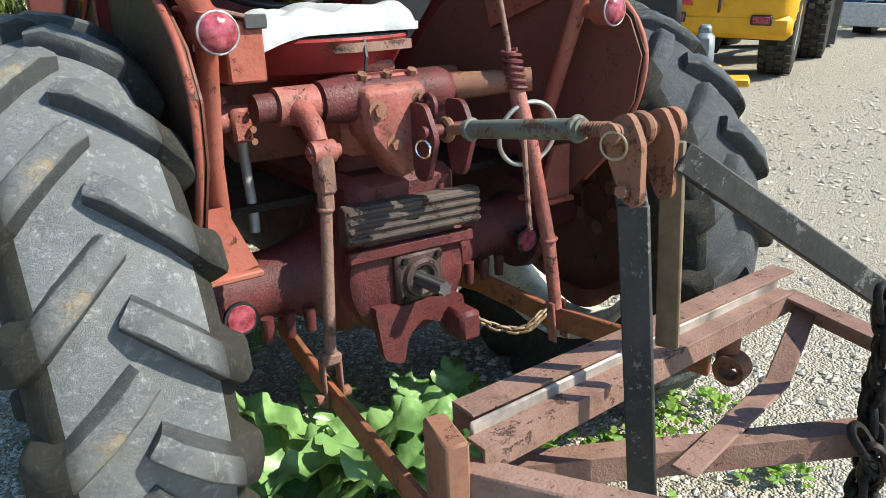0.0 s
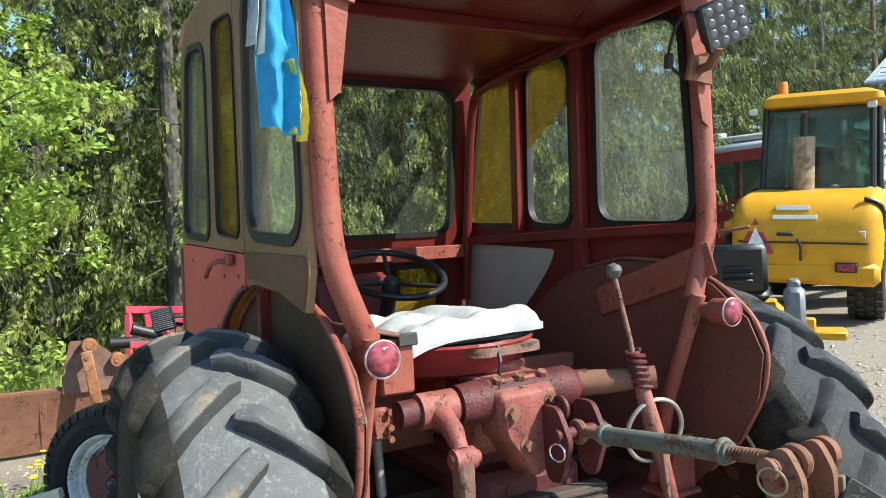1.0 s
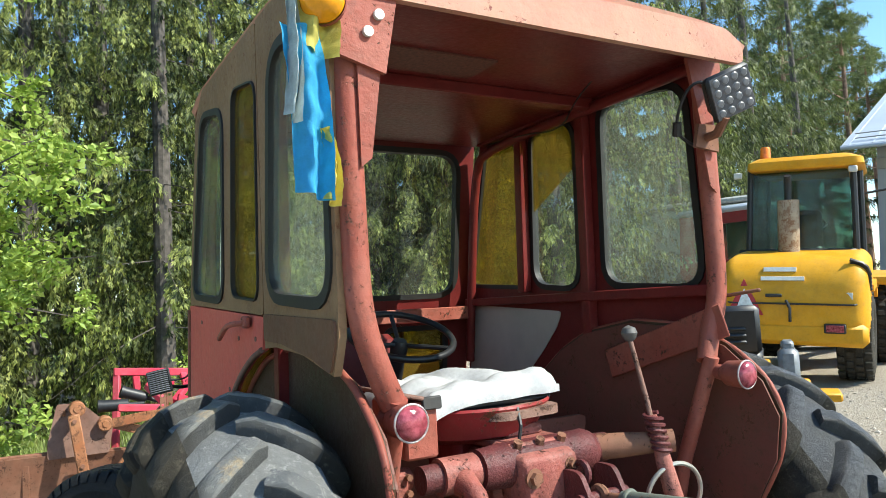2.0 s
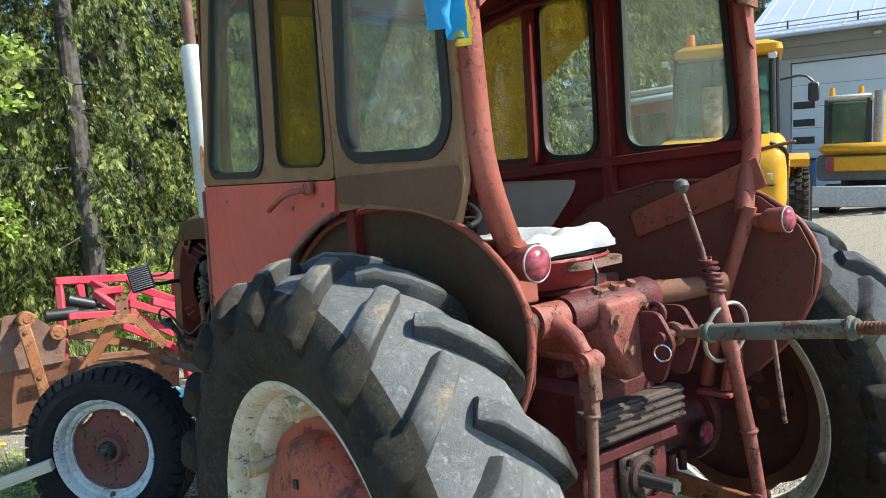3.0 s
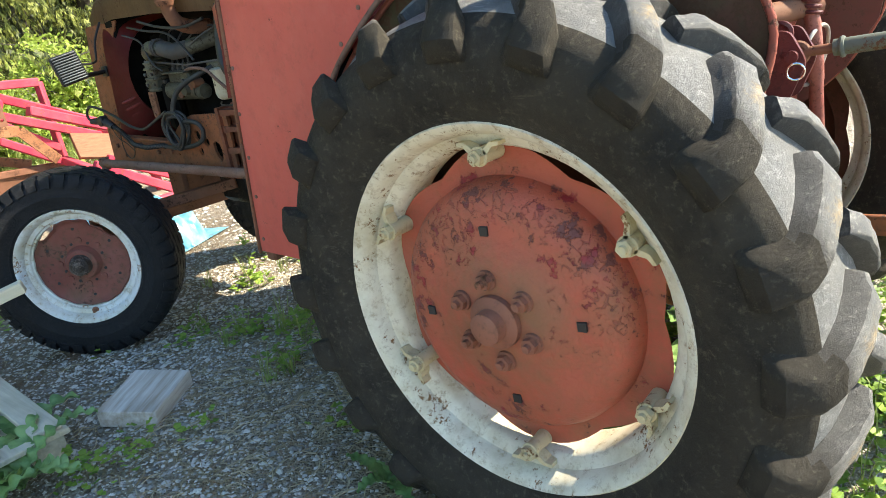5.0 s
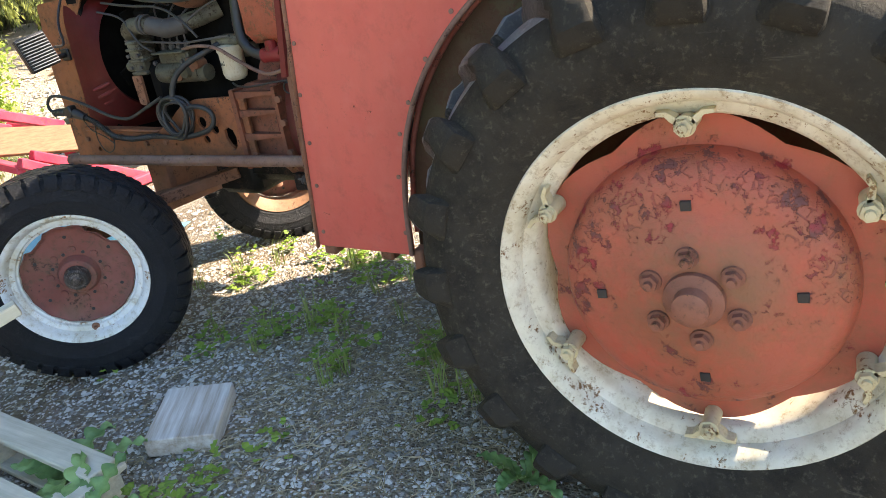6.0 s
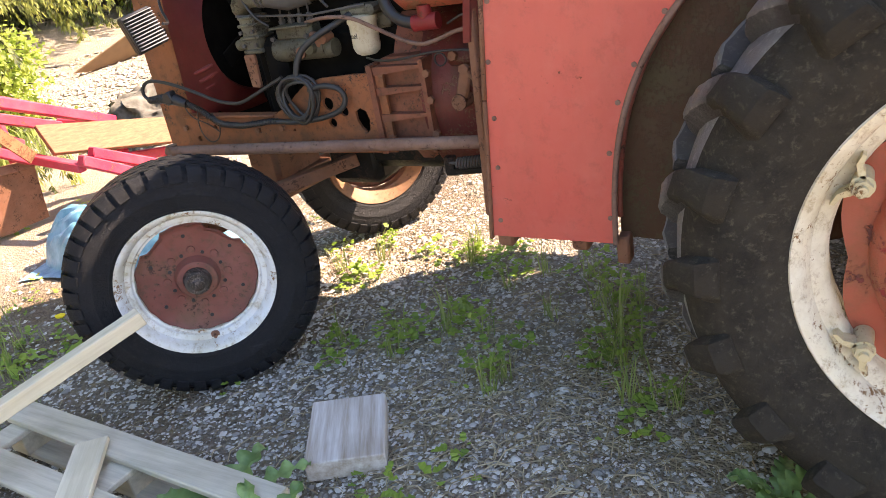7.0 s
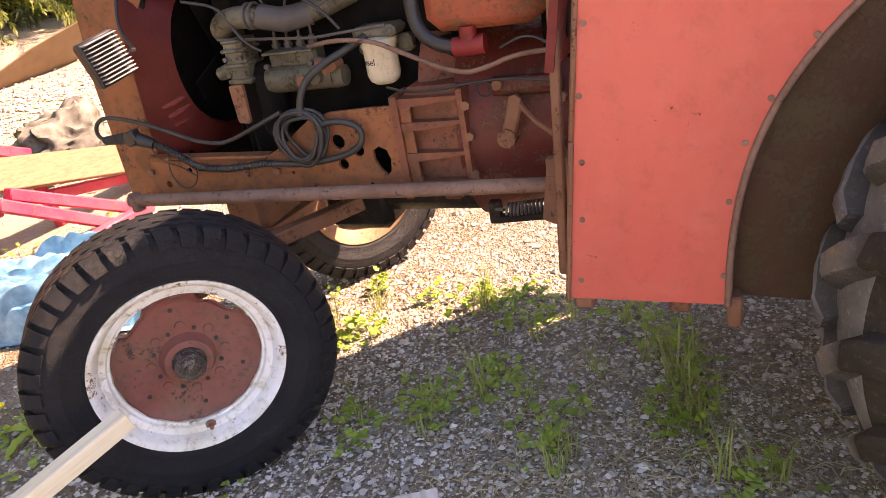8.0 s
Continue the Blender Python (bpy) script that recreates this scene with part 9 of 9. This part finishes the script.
tri = lp("warning_triangle", bm, plain("triangle_red", (0.45, 0.03, 0.03), 0.5), "red and white warning triangle", hood)
bm = B()
slab(bm, [(0.47, 0.78), (0.27, 0.77), (0.39, 1.00)], [], lambda u, v, d: V(-1.171 + max(0, v - 0.95) * 0.5 + d, u, v), 0.004)
lp("white_centre", bm, plain("triangle_white", (0.72, 0.72, 0.70), 0.5), parent=loader)
# printed marks as plain bars
for y, z, w, h, m in ((0.02, 1.105, 0.42, 0.045, WHITE), (0.05, 1.20, 0.32, 0.05, WHITE), (-0.53, 0.93, 0.20, 0.075, WHITE)):
    bm = B()
    xx = -1.10 + (z - 1.08) * 0.6 if z > 1.0 else -1.108
    box(bm, (xx, y, z), (0.02, w, h), (0, 25 if z > 1 else 0, 0), 0.002)
    lp("printed_bar", bm, m, parent=hood)
for k in range(5):
    bm = B()
    tube(bm, [(-0.98 + 0.02 * k, -0.60 + 0.0 * k, 1.30 - 0.035 * k), (-0.96 + 0.03 * k, -0.74, 1.25 - 0.035 * k), (-0.90 + 0.02 * k, -0.775, 1.14 - 0.04 * k)], 0.020, 6, True, 1)
    lp("louvre", bm, BLACK, parent=hood)
bm = B()
box(bm, (-1.14, 0.10, 0.93), (0.03, 0.16, 0.035), None, 0.006)
tube(bm, [(-1.15, -0.02, 0.88), (-1.18, -0.06, 0.80), (-1.18, -0.06, 0.66)], 0.015, 8)
lp("latch", bm, BLACK, parent=hood)
# cab
bm = B()
posts = [(-0.10, 0.52), (-0.10, -0.62), (1.15, 0.50), (1.15, -0.58), (0.45, 0.55), (0.45, -0.66)]
cabm = None
for x, y in posts:
    bm = B()
    tube(bm, [(x, y, 1.30), (x + (0.06 if x < 0 else 0), y * 0.95, 2.40)], 0.035, 8)
    lp("cab_post", bm, BLACK)
bm = B()
loft(bm, [[(p.x, p.y, z) for p in rounded([(-0.28 * k + 0.0, -0.70 * k), (1.25, -0.66 * k), (1.25, 0.50 * k), (-0.28 * k, 0.50 * k)], 0.12, 4)] for z, k in ((2.34, 0.96), (2.37, 1.02), (2.44, 1.0), (2.49, 0.82))])
lp("cab_roof", bm, YELLOW, "yellow cab roof")
bm = B()
box(bm, (0.5, 0, 1.36), (1.3, 1.25, 0.12), None, 0.02)
lp("cab_base", bm, BLACK)
for pts, place in (([(-0.58, 1.42), (0.49, 1.42), (0.46, 2.33), (-0.55, 2.33)], lambda u, v, d: V(-0.10 + d + 0.05 * (v - 1.4), u, v)),
                   ([(-0.54, 1.42), (0.46, 1.42), (0.44, 2.33), (-0.52, 2.33)], lambda u, v, d: V(1.15 + d, u, v)),
                   ([(-0.08, 1.42), (1.13, 1.42), (1.13, 2.33), (-0.04, 2.33)], lambda u, v, d: V(u, -0.61 + d, v)),
                   ([(-0.08, 1.42), (1.13, 1.42), (1.13, 2.33), (-0.04, 2.33)], lambda u, v, d: V(u, 0.50 + d, v))):
    bm = B()
    slab(bm, rounded(pts, 0.05, 3), [], place, 0.006)
    g = lp("cab_window", bm, GLASS_DARK, "tinted green cab glass")
    g.visible_shadow = False
bm = B()
box(bm, (0.40, 0.0, 1.62), (0.14, 0.46, 0.55), (0, -8, 0), 0.05)
box(bm, (0.55, 0.0, 1.40), (0.42, 0.46, 0.14), None, 0.04)
lp("driver_seat", bm, BLACK, "dark driver seat inside the cab")
bm = B()
ring(bm, (0.85, -0.05, 1.72), (-0.6, 0, 1), 0.18, 0.014, 28, 8)
lp("steering_wheel", bm, BLACK)
bm = B()
cyl(bm, (-0.32, 0.05, 1.36), (-0.32, 0.05, 1.98), 0.115, 0.115, 20)
ex = lp("silencer", bm, worn("dusty_silencer", (0.34, 0.28, 0.20), (0.42, 0.36, 0.27), rust=(0.20, 0.11, 0.06), wear=0.6), "dusty brown silencer")
bm = B()
tube(bm, [(-0.32, 0.05, 1.96), (-0.32, 0.05, 2.18), (-0.36, 0.05, 2.26)], 0.04, 10, True, 1)
lp("tail_pipe", bm, BLACK, parent=ex)
bm = B()
lathe(bm, [(2.48, 0.0), (2.48, 0.075), (2.51, 0.075), (2.52, 0.06), (2.64, 0.055), (2.66, 0.045), (2.66, 0.0)], (0.05, 0.34, 0), (0, 0, 1), 18)
lp("beacon", bm, plain("orange_beacon", (0.75, 0.20, 0.02), 0.25), "orange beacon")
for y, zz in ((0.60, 2.30), (-0.60, 2.30)):
    bm = B()
    box(bm, (-0.26, y, zz), (0.05, 0.09, 0.07), None, 0.01)
    lp("rear_lamp", bm, WHITE)
# mirror on its arm, fenders, front frame
bm = B()
tube(bm, [(0.9, -0.66, 2.10), (0.95, -0.95, 2.15), (0.95, -1.05, 2.05)], 0.015, 6, True, 1)
box(bm, (0.95, -1.06, 1.92), (0.05, 0.13, 0.24), None, 0.02)
lp("mirror", bm, BLACK, "black side mirror")
for s in (-1, 1):
    bm = B()
    slab(bm, rounded([(-0.75, 0.96), (-0.15, 1.0), (0.15, 0.85), (0.15, 0.93), (-0.12, 1.08), (-0.75, 1.04)], 0.03, 2), [], lambda u, v, d: V(u, s * (0.52 + d), v), 0.28)
    lp("rear_fender", bm, YELLOW)
    bm = B()
    slab(bm, rounded([(0.55, 0.98), (1.35, 1.05), (1.55, 0.85), (1.58, 0.95), (1.38, 1.14), (0.55, 1.08)], 0.03, 2), [], lambda u, v, d: V(u, -0.24 + s * (0.46 + d), v), 0.32)
    lp("front_fender", bm, YELLOW)
bm = B()
box(bm, (1.35, -0.24, 0.85), (0.9, 0.7, 0.5), None, 0.06)
box(bm, (0.6, -0.1, 0.62), (1.0, 0.6, 0.3), None, 0.04)
lp("front_frame", bm, YELLOW, "yellow front frame")
for x in (-0.45, 1.0):
    for y in (-0.62, 0.62) if x < 0 else (-0.86, 0.38):
        off_road_wheel(loader, (x, y, 0.48), 0.48, 0.34, GREY_METAL)
    bm = B()
    cyl(bm, (x, -0.6 if x < 0 else -0.85, 0.48), (x, 0.6 if x < 0 else 0.35, 0.48), 0.10)
    lp("axle", bm, BLACK_IRON)
for s in (-1, 1):
    bm = B()
    beam(bm, (1.4, s * 0.36 - 0.24, 1.05), (2.6, s * 0.36 - 0.24, 0.35), 0.10, 0.20)
    lp("lift_arm", bm, YELLOW)
bm = B()
slab(bm, [(2.4, 0.05), (3.2, 0.05), (3.25, 0.10), (2.55, 0.20), (2.50, 0.75), (2.4, 0.80)], [], lambda u, v, d: V(u, -1.1 + d, v), 1.75)
lp("bucket", bm, STEEL, "dark steel bucket")

# ---- small mower behind the rear tyre ----
mow = thing("ride_on_mower", "yellow ride-on mower with a black seat", "mower")
mow.matrix_world = pose(4.0, 2.35, 0.20, 0, 0, 35)


def mp(name, bm, mat, label=""):
    return part(name, bm, mat, mow, label)


bm = B()
box(bm, (-0.02, 0, 1.02), (0.09, 0.46, 0.42), (0, -12, 0), 0.06)
box(bm, (0.22, 0, 0.80), (0.46, 0.46, 0.12), (0, -6, 0), 0.05)
for k in range(3):
    box(bm, (-0.075, 0, 0.92 + 0.055 * k), (0.03, 0.24, 0.03), (0, -12, 0), 0.01)
mp("seat", bm, BLACK, "black moulded seat")
bm = B()
box(bm, (0.25, 0, 0.52), (1.0, 0.66, 0.36), None, 0.08)
box(bm, (0.25, 0.0, 0.70), (0.7, 0.55, 0.04), None, 0.02)
mp("body", bm, YELLOW, "yellow body")
bm = B()
box(bm, (0.05, -0.42, 0.66), (0.36, 0.16, 0.40), None, 0.04)
box(bm, (0.05, -0.42, 0.88), (0.24, 0.10, 0.08), None, 0.02)
mp("grass_chute", bm, plain("grey_plastic", (0.16, 0.17, 0.18), 0.4), "grey plastic chute")
bm = B()
box(bm, (0.12, -0.64, 0.46), (0.34, 0.30, 0.07), None, 0.015)
box(bm, (0.05, -0.52, 0.54), (0.10, 0.10, 0.12), None, 0.015)
mp("deck_corner", bm, YELLOW, "bright yellow deck corner")
for x in (-0.25, 0.8):
    for y in (-0.35, 0.35):
        bm = B()
        lathe(bm, [(-0.08, 0.06), (-0.08, 0.2), (-0.04, 0.23), (0.04, 0.23), (0.08, 0.2), (0.08, 0.06)], (x, y, 0.23), (0, 1, 0), 24, closed=True)
        mp("wheel", bm, TYRE_DARK)

# ---- maroon tractor cab and a pale trailer behind the loader ----
mar = thing("maroon_tractor", "parked maroon tractor with a boxy cab", "tractor")
mar.matrix_world = pose(10.9, 7.55, 0.45, 0, 0, 12) @ Matrix.Scale(1.16, 4)
bm = B()
slab(bm, [(-0.8, 0.4), (0.8, 0.4), (0.8, 1.25), (-0.8, 1.25)], [], lambda u, v, d: V(-0.4 + d, u, v), 1.5)
part("body", bm, MAROON, mar, "maroon body panels")
for x, y in ((-0.4, -0.75), (-0.4, 0.75), (1.1, -0.75), (1.1, 0.75)):
    bm = B()
    beam(bm, (x, y, 1.25), (x * 0.9, y * 0.92, 2.22), 0.10, 0.10, (0, 1, 0))
    part("cab_post", bm, MAROON, mar)
bm = B()
box(bm, (0.35, 0, 2.28), (1.7, 1.55, 0.12), None, 0.05)
part("cab_roof", bm, BARN_ROOF, mar, "pale grey cab roof")
bm = B()
slab(bm, [(-0.78, 1.2), (0.78, 1.2), (0.72, 2.25), (-0.72, 2.25)], [[(-0.50, 1.45), (0.50, 1.45), (0.46, 2.05), (-0.46, 2.05)]], lambda u, v, d: V(-0.46 + d, u, v), 0.05)
part("rear_panel", bm, MAROON, mar)
for place, w in ((lambda u, v, d: V(-0.39 + d, u, v), 0.68), (lambda u, v, d: V(0.35 + u, -0.74 + d, v), 0.68), (lambda u, v, d: V(1.1 + d, u, v), 0.68)):
    bm = B()
    slab(bm, [(-w, 1.30), (w, 1.30), (w * 0.95, 2.20), (-w * 0.95, 2.20)], [], place, 0.006)
    g = part("cab_window", bm, GLASS_DARK, mar, "tinted glass")
    g.visible_shadow = False
for y in (-0.85, 0.85):
    bm = B()
    lathe(bm, [(-0.18, 0.3), (-0.18, 0.62), (-0.1, 0.7), (0.1, 0.7), (0.18, 0.62), (0.18, 0.3)], (0.1, y, 0.68), (0, 1, 0), 28, closed=True)
    part("wheel", bm, TYRE_DARK, mar)
bm = B()
box(bm, (1.8, 0, 0.95), (1.4, 0.7, 0.6), None, 0.08)
part("bonnet", bm, MAROON, mar)
tra = thing("site_trailer", "pale green-grey box trailer with a flat roof", "trailer")
tra.matrix_world = pose(14.3, 10.3, 0.45, 0, 0, 25) @ Matrix.Scale(1.25, 4)
bm = B()
box(bm, (0, 0, 1.45), (4.0, 2.2, 1.9), None, 0.04)
part("body", bm, plain("pale_green_panel", (0.42, 0.48, 0.42), 0.6, 0, 0.08, 2), tra)
bm = B()
box(bm, (0, 0, 2.46), (4.2, 2.4, 0.10), None, 0.03)
part("roof", bm, plain("grey_roof_felt", (0.30, 0.31, 0.29), 0.8), tra)
bm = B()
cyl(bm, (-1.2, 0.2, 2.5), (-1.2, 0.2, 2.68), 0.18)
part("roof_vent", bm, WHITE, tra)
for x in (-1.0, 1.0):
    bm = B()
    cyl(bm, (x, -1.15, 0.35), (x, 1.15, 0.35), 0.35)
    part("wheel", bm, TYRE_DARK, tra)
ibc = thing("plastic_tank", "white plastic tank standing in the yard", "tank", (4.35, 3.65, 0.17))
bm = B()
box(bm, (0, 0, 0.72), (0.75, 0.75, 1.1), (0, 0, 30), 0.08)
part("body", bm, WHITE, ibc)
bm = B()
box(bm, (0, 0, 0.09), (0.8, 0.8, 0.16), (0, 0, 30), 0.02)
part("base", bm, BLACK, ibc)

# ---- barn ----
barn = thing("barn", "large grey rendered barn with pale sectional doors", "building")
barn.matrix_world = pose(21.3, 10.55, 0.80, 4.1) @ pose(0, 0, 0, 0, 0, -73.4)
H_EAVE, LEN, DEEP = 4.85, 26.0, 15.9
doors = [(0.43, 4.85), (6.5, 10.7), (12.4, 16.6)]


def bp(name, bm, mat, label="", parent=None):
    return part(name, bm, mat, parent or barn, label)


bm = B()
holes = [[(a, 0.02), (b, 0.02), (b, 4.05), (a, 4.05)] for a, b in doors]
slab(bm, [(0, 0), (LEN, 0), (LEN, H_EAVE), (0, H_EAVE)], holes, lambda u, v, d: V(u, d, v), 0.3)
bp("front_wall", bm, BARN_WALL, "grey rendered front wall")
bm = B()
slab(bm, [(0.3, 0), (DEEP, 0), (DEEP, H_EAVE), (DEEP / 2, H_EAVE + 3.4), (0.3, H_EAVE + 0.2)], [], lambda u, v, d: V(d, u, v), 0.3)
bp("gable_wall", bm, BARN_WALL)
bm = B()
slab(bm, [(0.3, 0), (DEEP, 0), (DEEP, H_EAVE), (DEEP / 2, H_EAVE + 3.4), (0.3, H_EAVE + 0.2)], [], lambda u, v, d: V(LEN - 0.3 + d, u, v), 0.3)
bp("gable_wall", bm, BARN_WALL)
bm = B()
slab(bm, [(0, 0), (LEN, 0), (LEN, H_EAVE), (0, H_EAVE)], [], lambda u, v, d: V(u, DEEP + d, v), 0.3)
bp("back_wall", bm, BARN_WALL)
for s in (0, 1):
    bm = B()
    y0, y1 = (-0.7, DEEP / 2) if s == 0 else (DEEP + 0.7, DEEP / 2)
    z0, z1 = H_EAVE - 0.05, H_EAVE + 3.62
    slab(bm, [(-0.8, 0), (LEN + 0.8, 0), (LEN + 0.8, 1), (-0.8, 1)], [], lambda u, v, d: V(u, y0 + (y1 - y0) * v, z0 + (z1 - z0) * v + d), 0.12)
    rf = bp("roof_slope", bm, BARN_ROOF, "pale metal roof slope")
    if s == 0:
        for k in range(43):
            x = -0.6 + 0.64 * k
            bm = B()
            beam(bm, (x, y0, z0 + 0.125), (x, y1, z1 + 0.125), 0.03, 0.02)
            bp("seam", bm, BARN_ROOF, parent=rf)
        for k in range(2):
            bm = B()
            tube(bm, [(-0.5, y0 + 0.35, z0 + 0.35 + 0.14 * k), (LEN, y0 + 0.35, z0 + 0.35 + 0.14 * k)], 0.018, 6)
            bp("snow_rail", bm, GREY_METAL, parent=rf)
        for k in range(14):
            bm = B()
            beam(bm, (0.4 + 1.9 * k, y0 + 0.35, z0 + 0.25), (0.4 + 1.9 * k, y0 + 0.35, z0 + 0.52), 0.05, 0.03, (0, 1, 0))
            bp("rail_bracket", bm, STEEL, parent=rf)
bm = B()
tube(bm, [(-0.8, -0.78, H_EAVE - 0.02), (LEN + 0.8, -0.78, H_EAVE - 0.02)], 0.07, 10)
bp("gutter", bm, BARN_ROOF)
bm = B()
box(bm, (LEN / 2, -0.03, 4.35), (LEN, 0.05, 0.35), None, 0.01)
bp("lintel_band", bm, plain("brownish_render", (0.30, 0.27, 0.24), 0.8, 0, 0.06, 1), "brownish render band")
for a, b in doors:
    bm = B()
    box(bm, ((a + b) / 2, 0.16, 2.03), (b - a - 0.04, 0.06, 4.0), None, 0.01)
    d = bp("door", bm, BARN_DOOR, "pale blue-grey sectional door")
    for k in range(1, 6):
        bm = B()
        box(bm, ((a + b) / 2, 0.127, 4.0 * k / 6), (b - a - 0.06, 0.012, 0.018), None, 0.002)
        bp("panel_joint", bm, GREY_METAL, parent=d)
    for k in range(3):
        bm = B()
        box(bm, (a + 0.38, 0.12, 1.62 + 0.55 * k), (0.62, 0.03, 0.22), None, 0.01)
        bp("door_window", bm, BLACK, parent=d)
bm = B()
box(bm, (2.8, -0.15, 4.65), (0.22, 0.22, 0.10), None, 0.02)
bp("wall_lamp", bm, WHITE)
bike = thing("bin", "blue plastic bin standing against the barn wall", "bin")
bike.matrix_world = barn.matrix_world @ pose(1.0, -0.7, 0)
bm = B()
box(bm, (0, 0, 0.5), (0.5, 0.55, 1.0), None, 0.04, 1.15)
part("body", bm, plain("blue_plastic", (0.03, 0.08, 0.22), 0.4), bike)
bm = B()
box(bm, (0, 0, 1.04), (0.62, 0.66, 0.06), None, 0.02)
part("lid", bm, BLACK, bike)

# ---- excavator ----
exc = thing("excavator", "yellow and grey tracked excavator with a dozer blade", "excavator")
exc.matrix_world = pose(15.38, 5.36, 0.44, 4.5) @ pose(0, 0, 0, 0, 0, 20)


def ep(name, bm, mat, label="", parent=None):
    return part(name, bm, mat, parent or exc, label)


for y in (-0.72, 0.72):
    bm = B()
    slab(bm, rounded([(-1.05, 0.02), (1.05, 0.02), (1.15, 0.28), (1.0, 0.54), (-1.0, 0.54), (-1.15, 0.28)], 0.15, 4), [], lambda u, v, d: V(u, y - 0.16 + d, v), 0.32)
    ep("track", bm, BLACK_IRON, "black rubber track")
bm = B()
cyl(bm, (0, 0, 0.35), (0, 0, 0.68), 0.55)
ep("turntable", bm, BLACK_IRON)
bm = B()
slab(bm, rounded([(-0.95, 0.70), (0.95, 0.70), (0.95, 1.25), (-0.95, 1.25)], 0.1, 3), [], lambda u, v, d: V(-1.15 + 0.25 * (u / 0.95) ** 2 + d, u, v), 1.9)
ep("upper_body", bm, plain("dark_grey_machine", (0.12, 0.12, 0.12), 0.5), "dark grey upper body")
bm = B()
box(bm, (-0.55, 0, 1.36), (1.1, 1.8, 0.22), None, 0.08)
ep("engine_cover", bm, YELLOW, "yellow engine cover")
bm = B()
box(bm, (-1.14, 0.0, 1.05), (0.06, 1.25, 0.30), None, 0.03)
ep("rear_panel", bm, YELLOW)
for y in (-0.68, 0.68):
    bm = B()
    box(bm, (-1.15, y, 1.05), (0.06, 0.14, 0.30), None, 0.02)
    ep("reflector", bm, RED_LENS, "red reflector")
for x, y in ((-0.2, 0.05), (-0.2, 0.85), (1.0, 0.05), (1.0, 0.85)):
    bm = B()
    beam(bm, (x, y, 1.25), (x, y, 2.42), 0.07, 0.07, (0, 1, 0))
    ep("cab_post", bm, BLACK)
bm = B()
box(bm, (0.4, 0.45, 2.46), (1.35, 0.95, 0.10), None, 0.04)
ep("cab_roof", bm, plain("pale_grey_roof", (0.5, 0.52, 0.52), 0.5), "pale cab roof")
for place in (lambda u, v, d: V(-0.2 + d, 0.45 + u, v), lambda u, v, d: V(1.0 + d, 0.45 + u, v), lambda u, v, d: V(0.4 + u, 0.04 + d, v), lambda u, v, d: V(0.4 + u, 0.85 + d, v)):
    bm = B()
    slab(bm, [(-0.38, 1.45), (0.38, 1.45), (0.38, 2.38), (-0.38, 2.38)], [], place, 0.006)
    g = ep("cab_window", bm, GLASS_DARK, "tinted glass")
    g.visible_shadow = False
for y in (0.2, 0.75):
    bm = B()
    cyl(bm, (0.0, y, 2.5), (0.0, y, 2.68), 0.06, 0.05)
    ep("beacon", bm, AMBER, "orange beacon")
bm = B()
box(bm, (-1.75, 0, 0.42), (0.08, 2.1, 0.42), None, 0.02)
beam(bm, (-1.72, 0.5, 0.42), (-0.6, 0.5, 0.38), 0.12, 0.10)
beam(bm, (-1.72, -0.5, 0.42), (-0.6, -0.5, 0.38), 0.12, 0.10)
ep("dozer_blade", bm, plain("pale_blade", (0.48, 0.48, 0.47), 0.5), "pale grey dozer blade")
bm = B()
beam(bm, (0.8, -0.3, 1.2), (2.6, -0.3, 2.5), 0.28, 0.30)
beam(bm, (2.5, -0.3, 2.5), (3.6, -0.3, 1.2), 0.24, 0.24)
ep("boom", bm, YELLOW, "yellow boom")
bm = B()
cyl(bm, (-0.25, -0.15, 1.4), (-0.25, -0.15, 2.55), 0.10)
ep("silencer", bm, GREY_METAL)
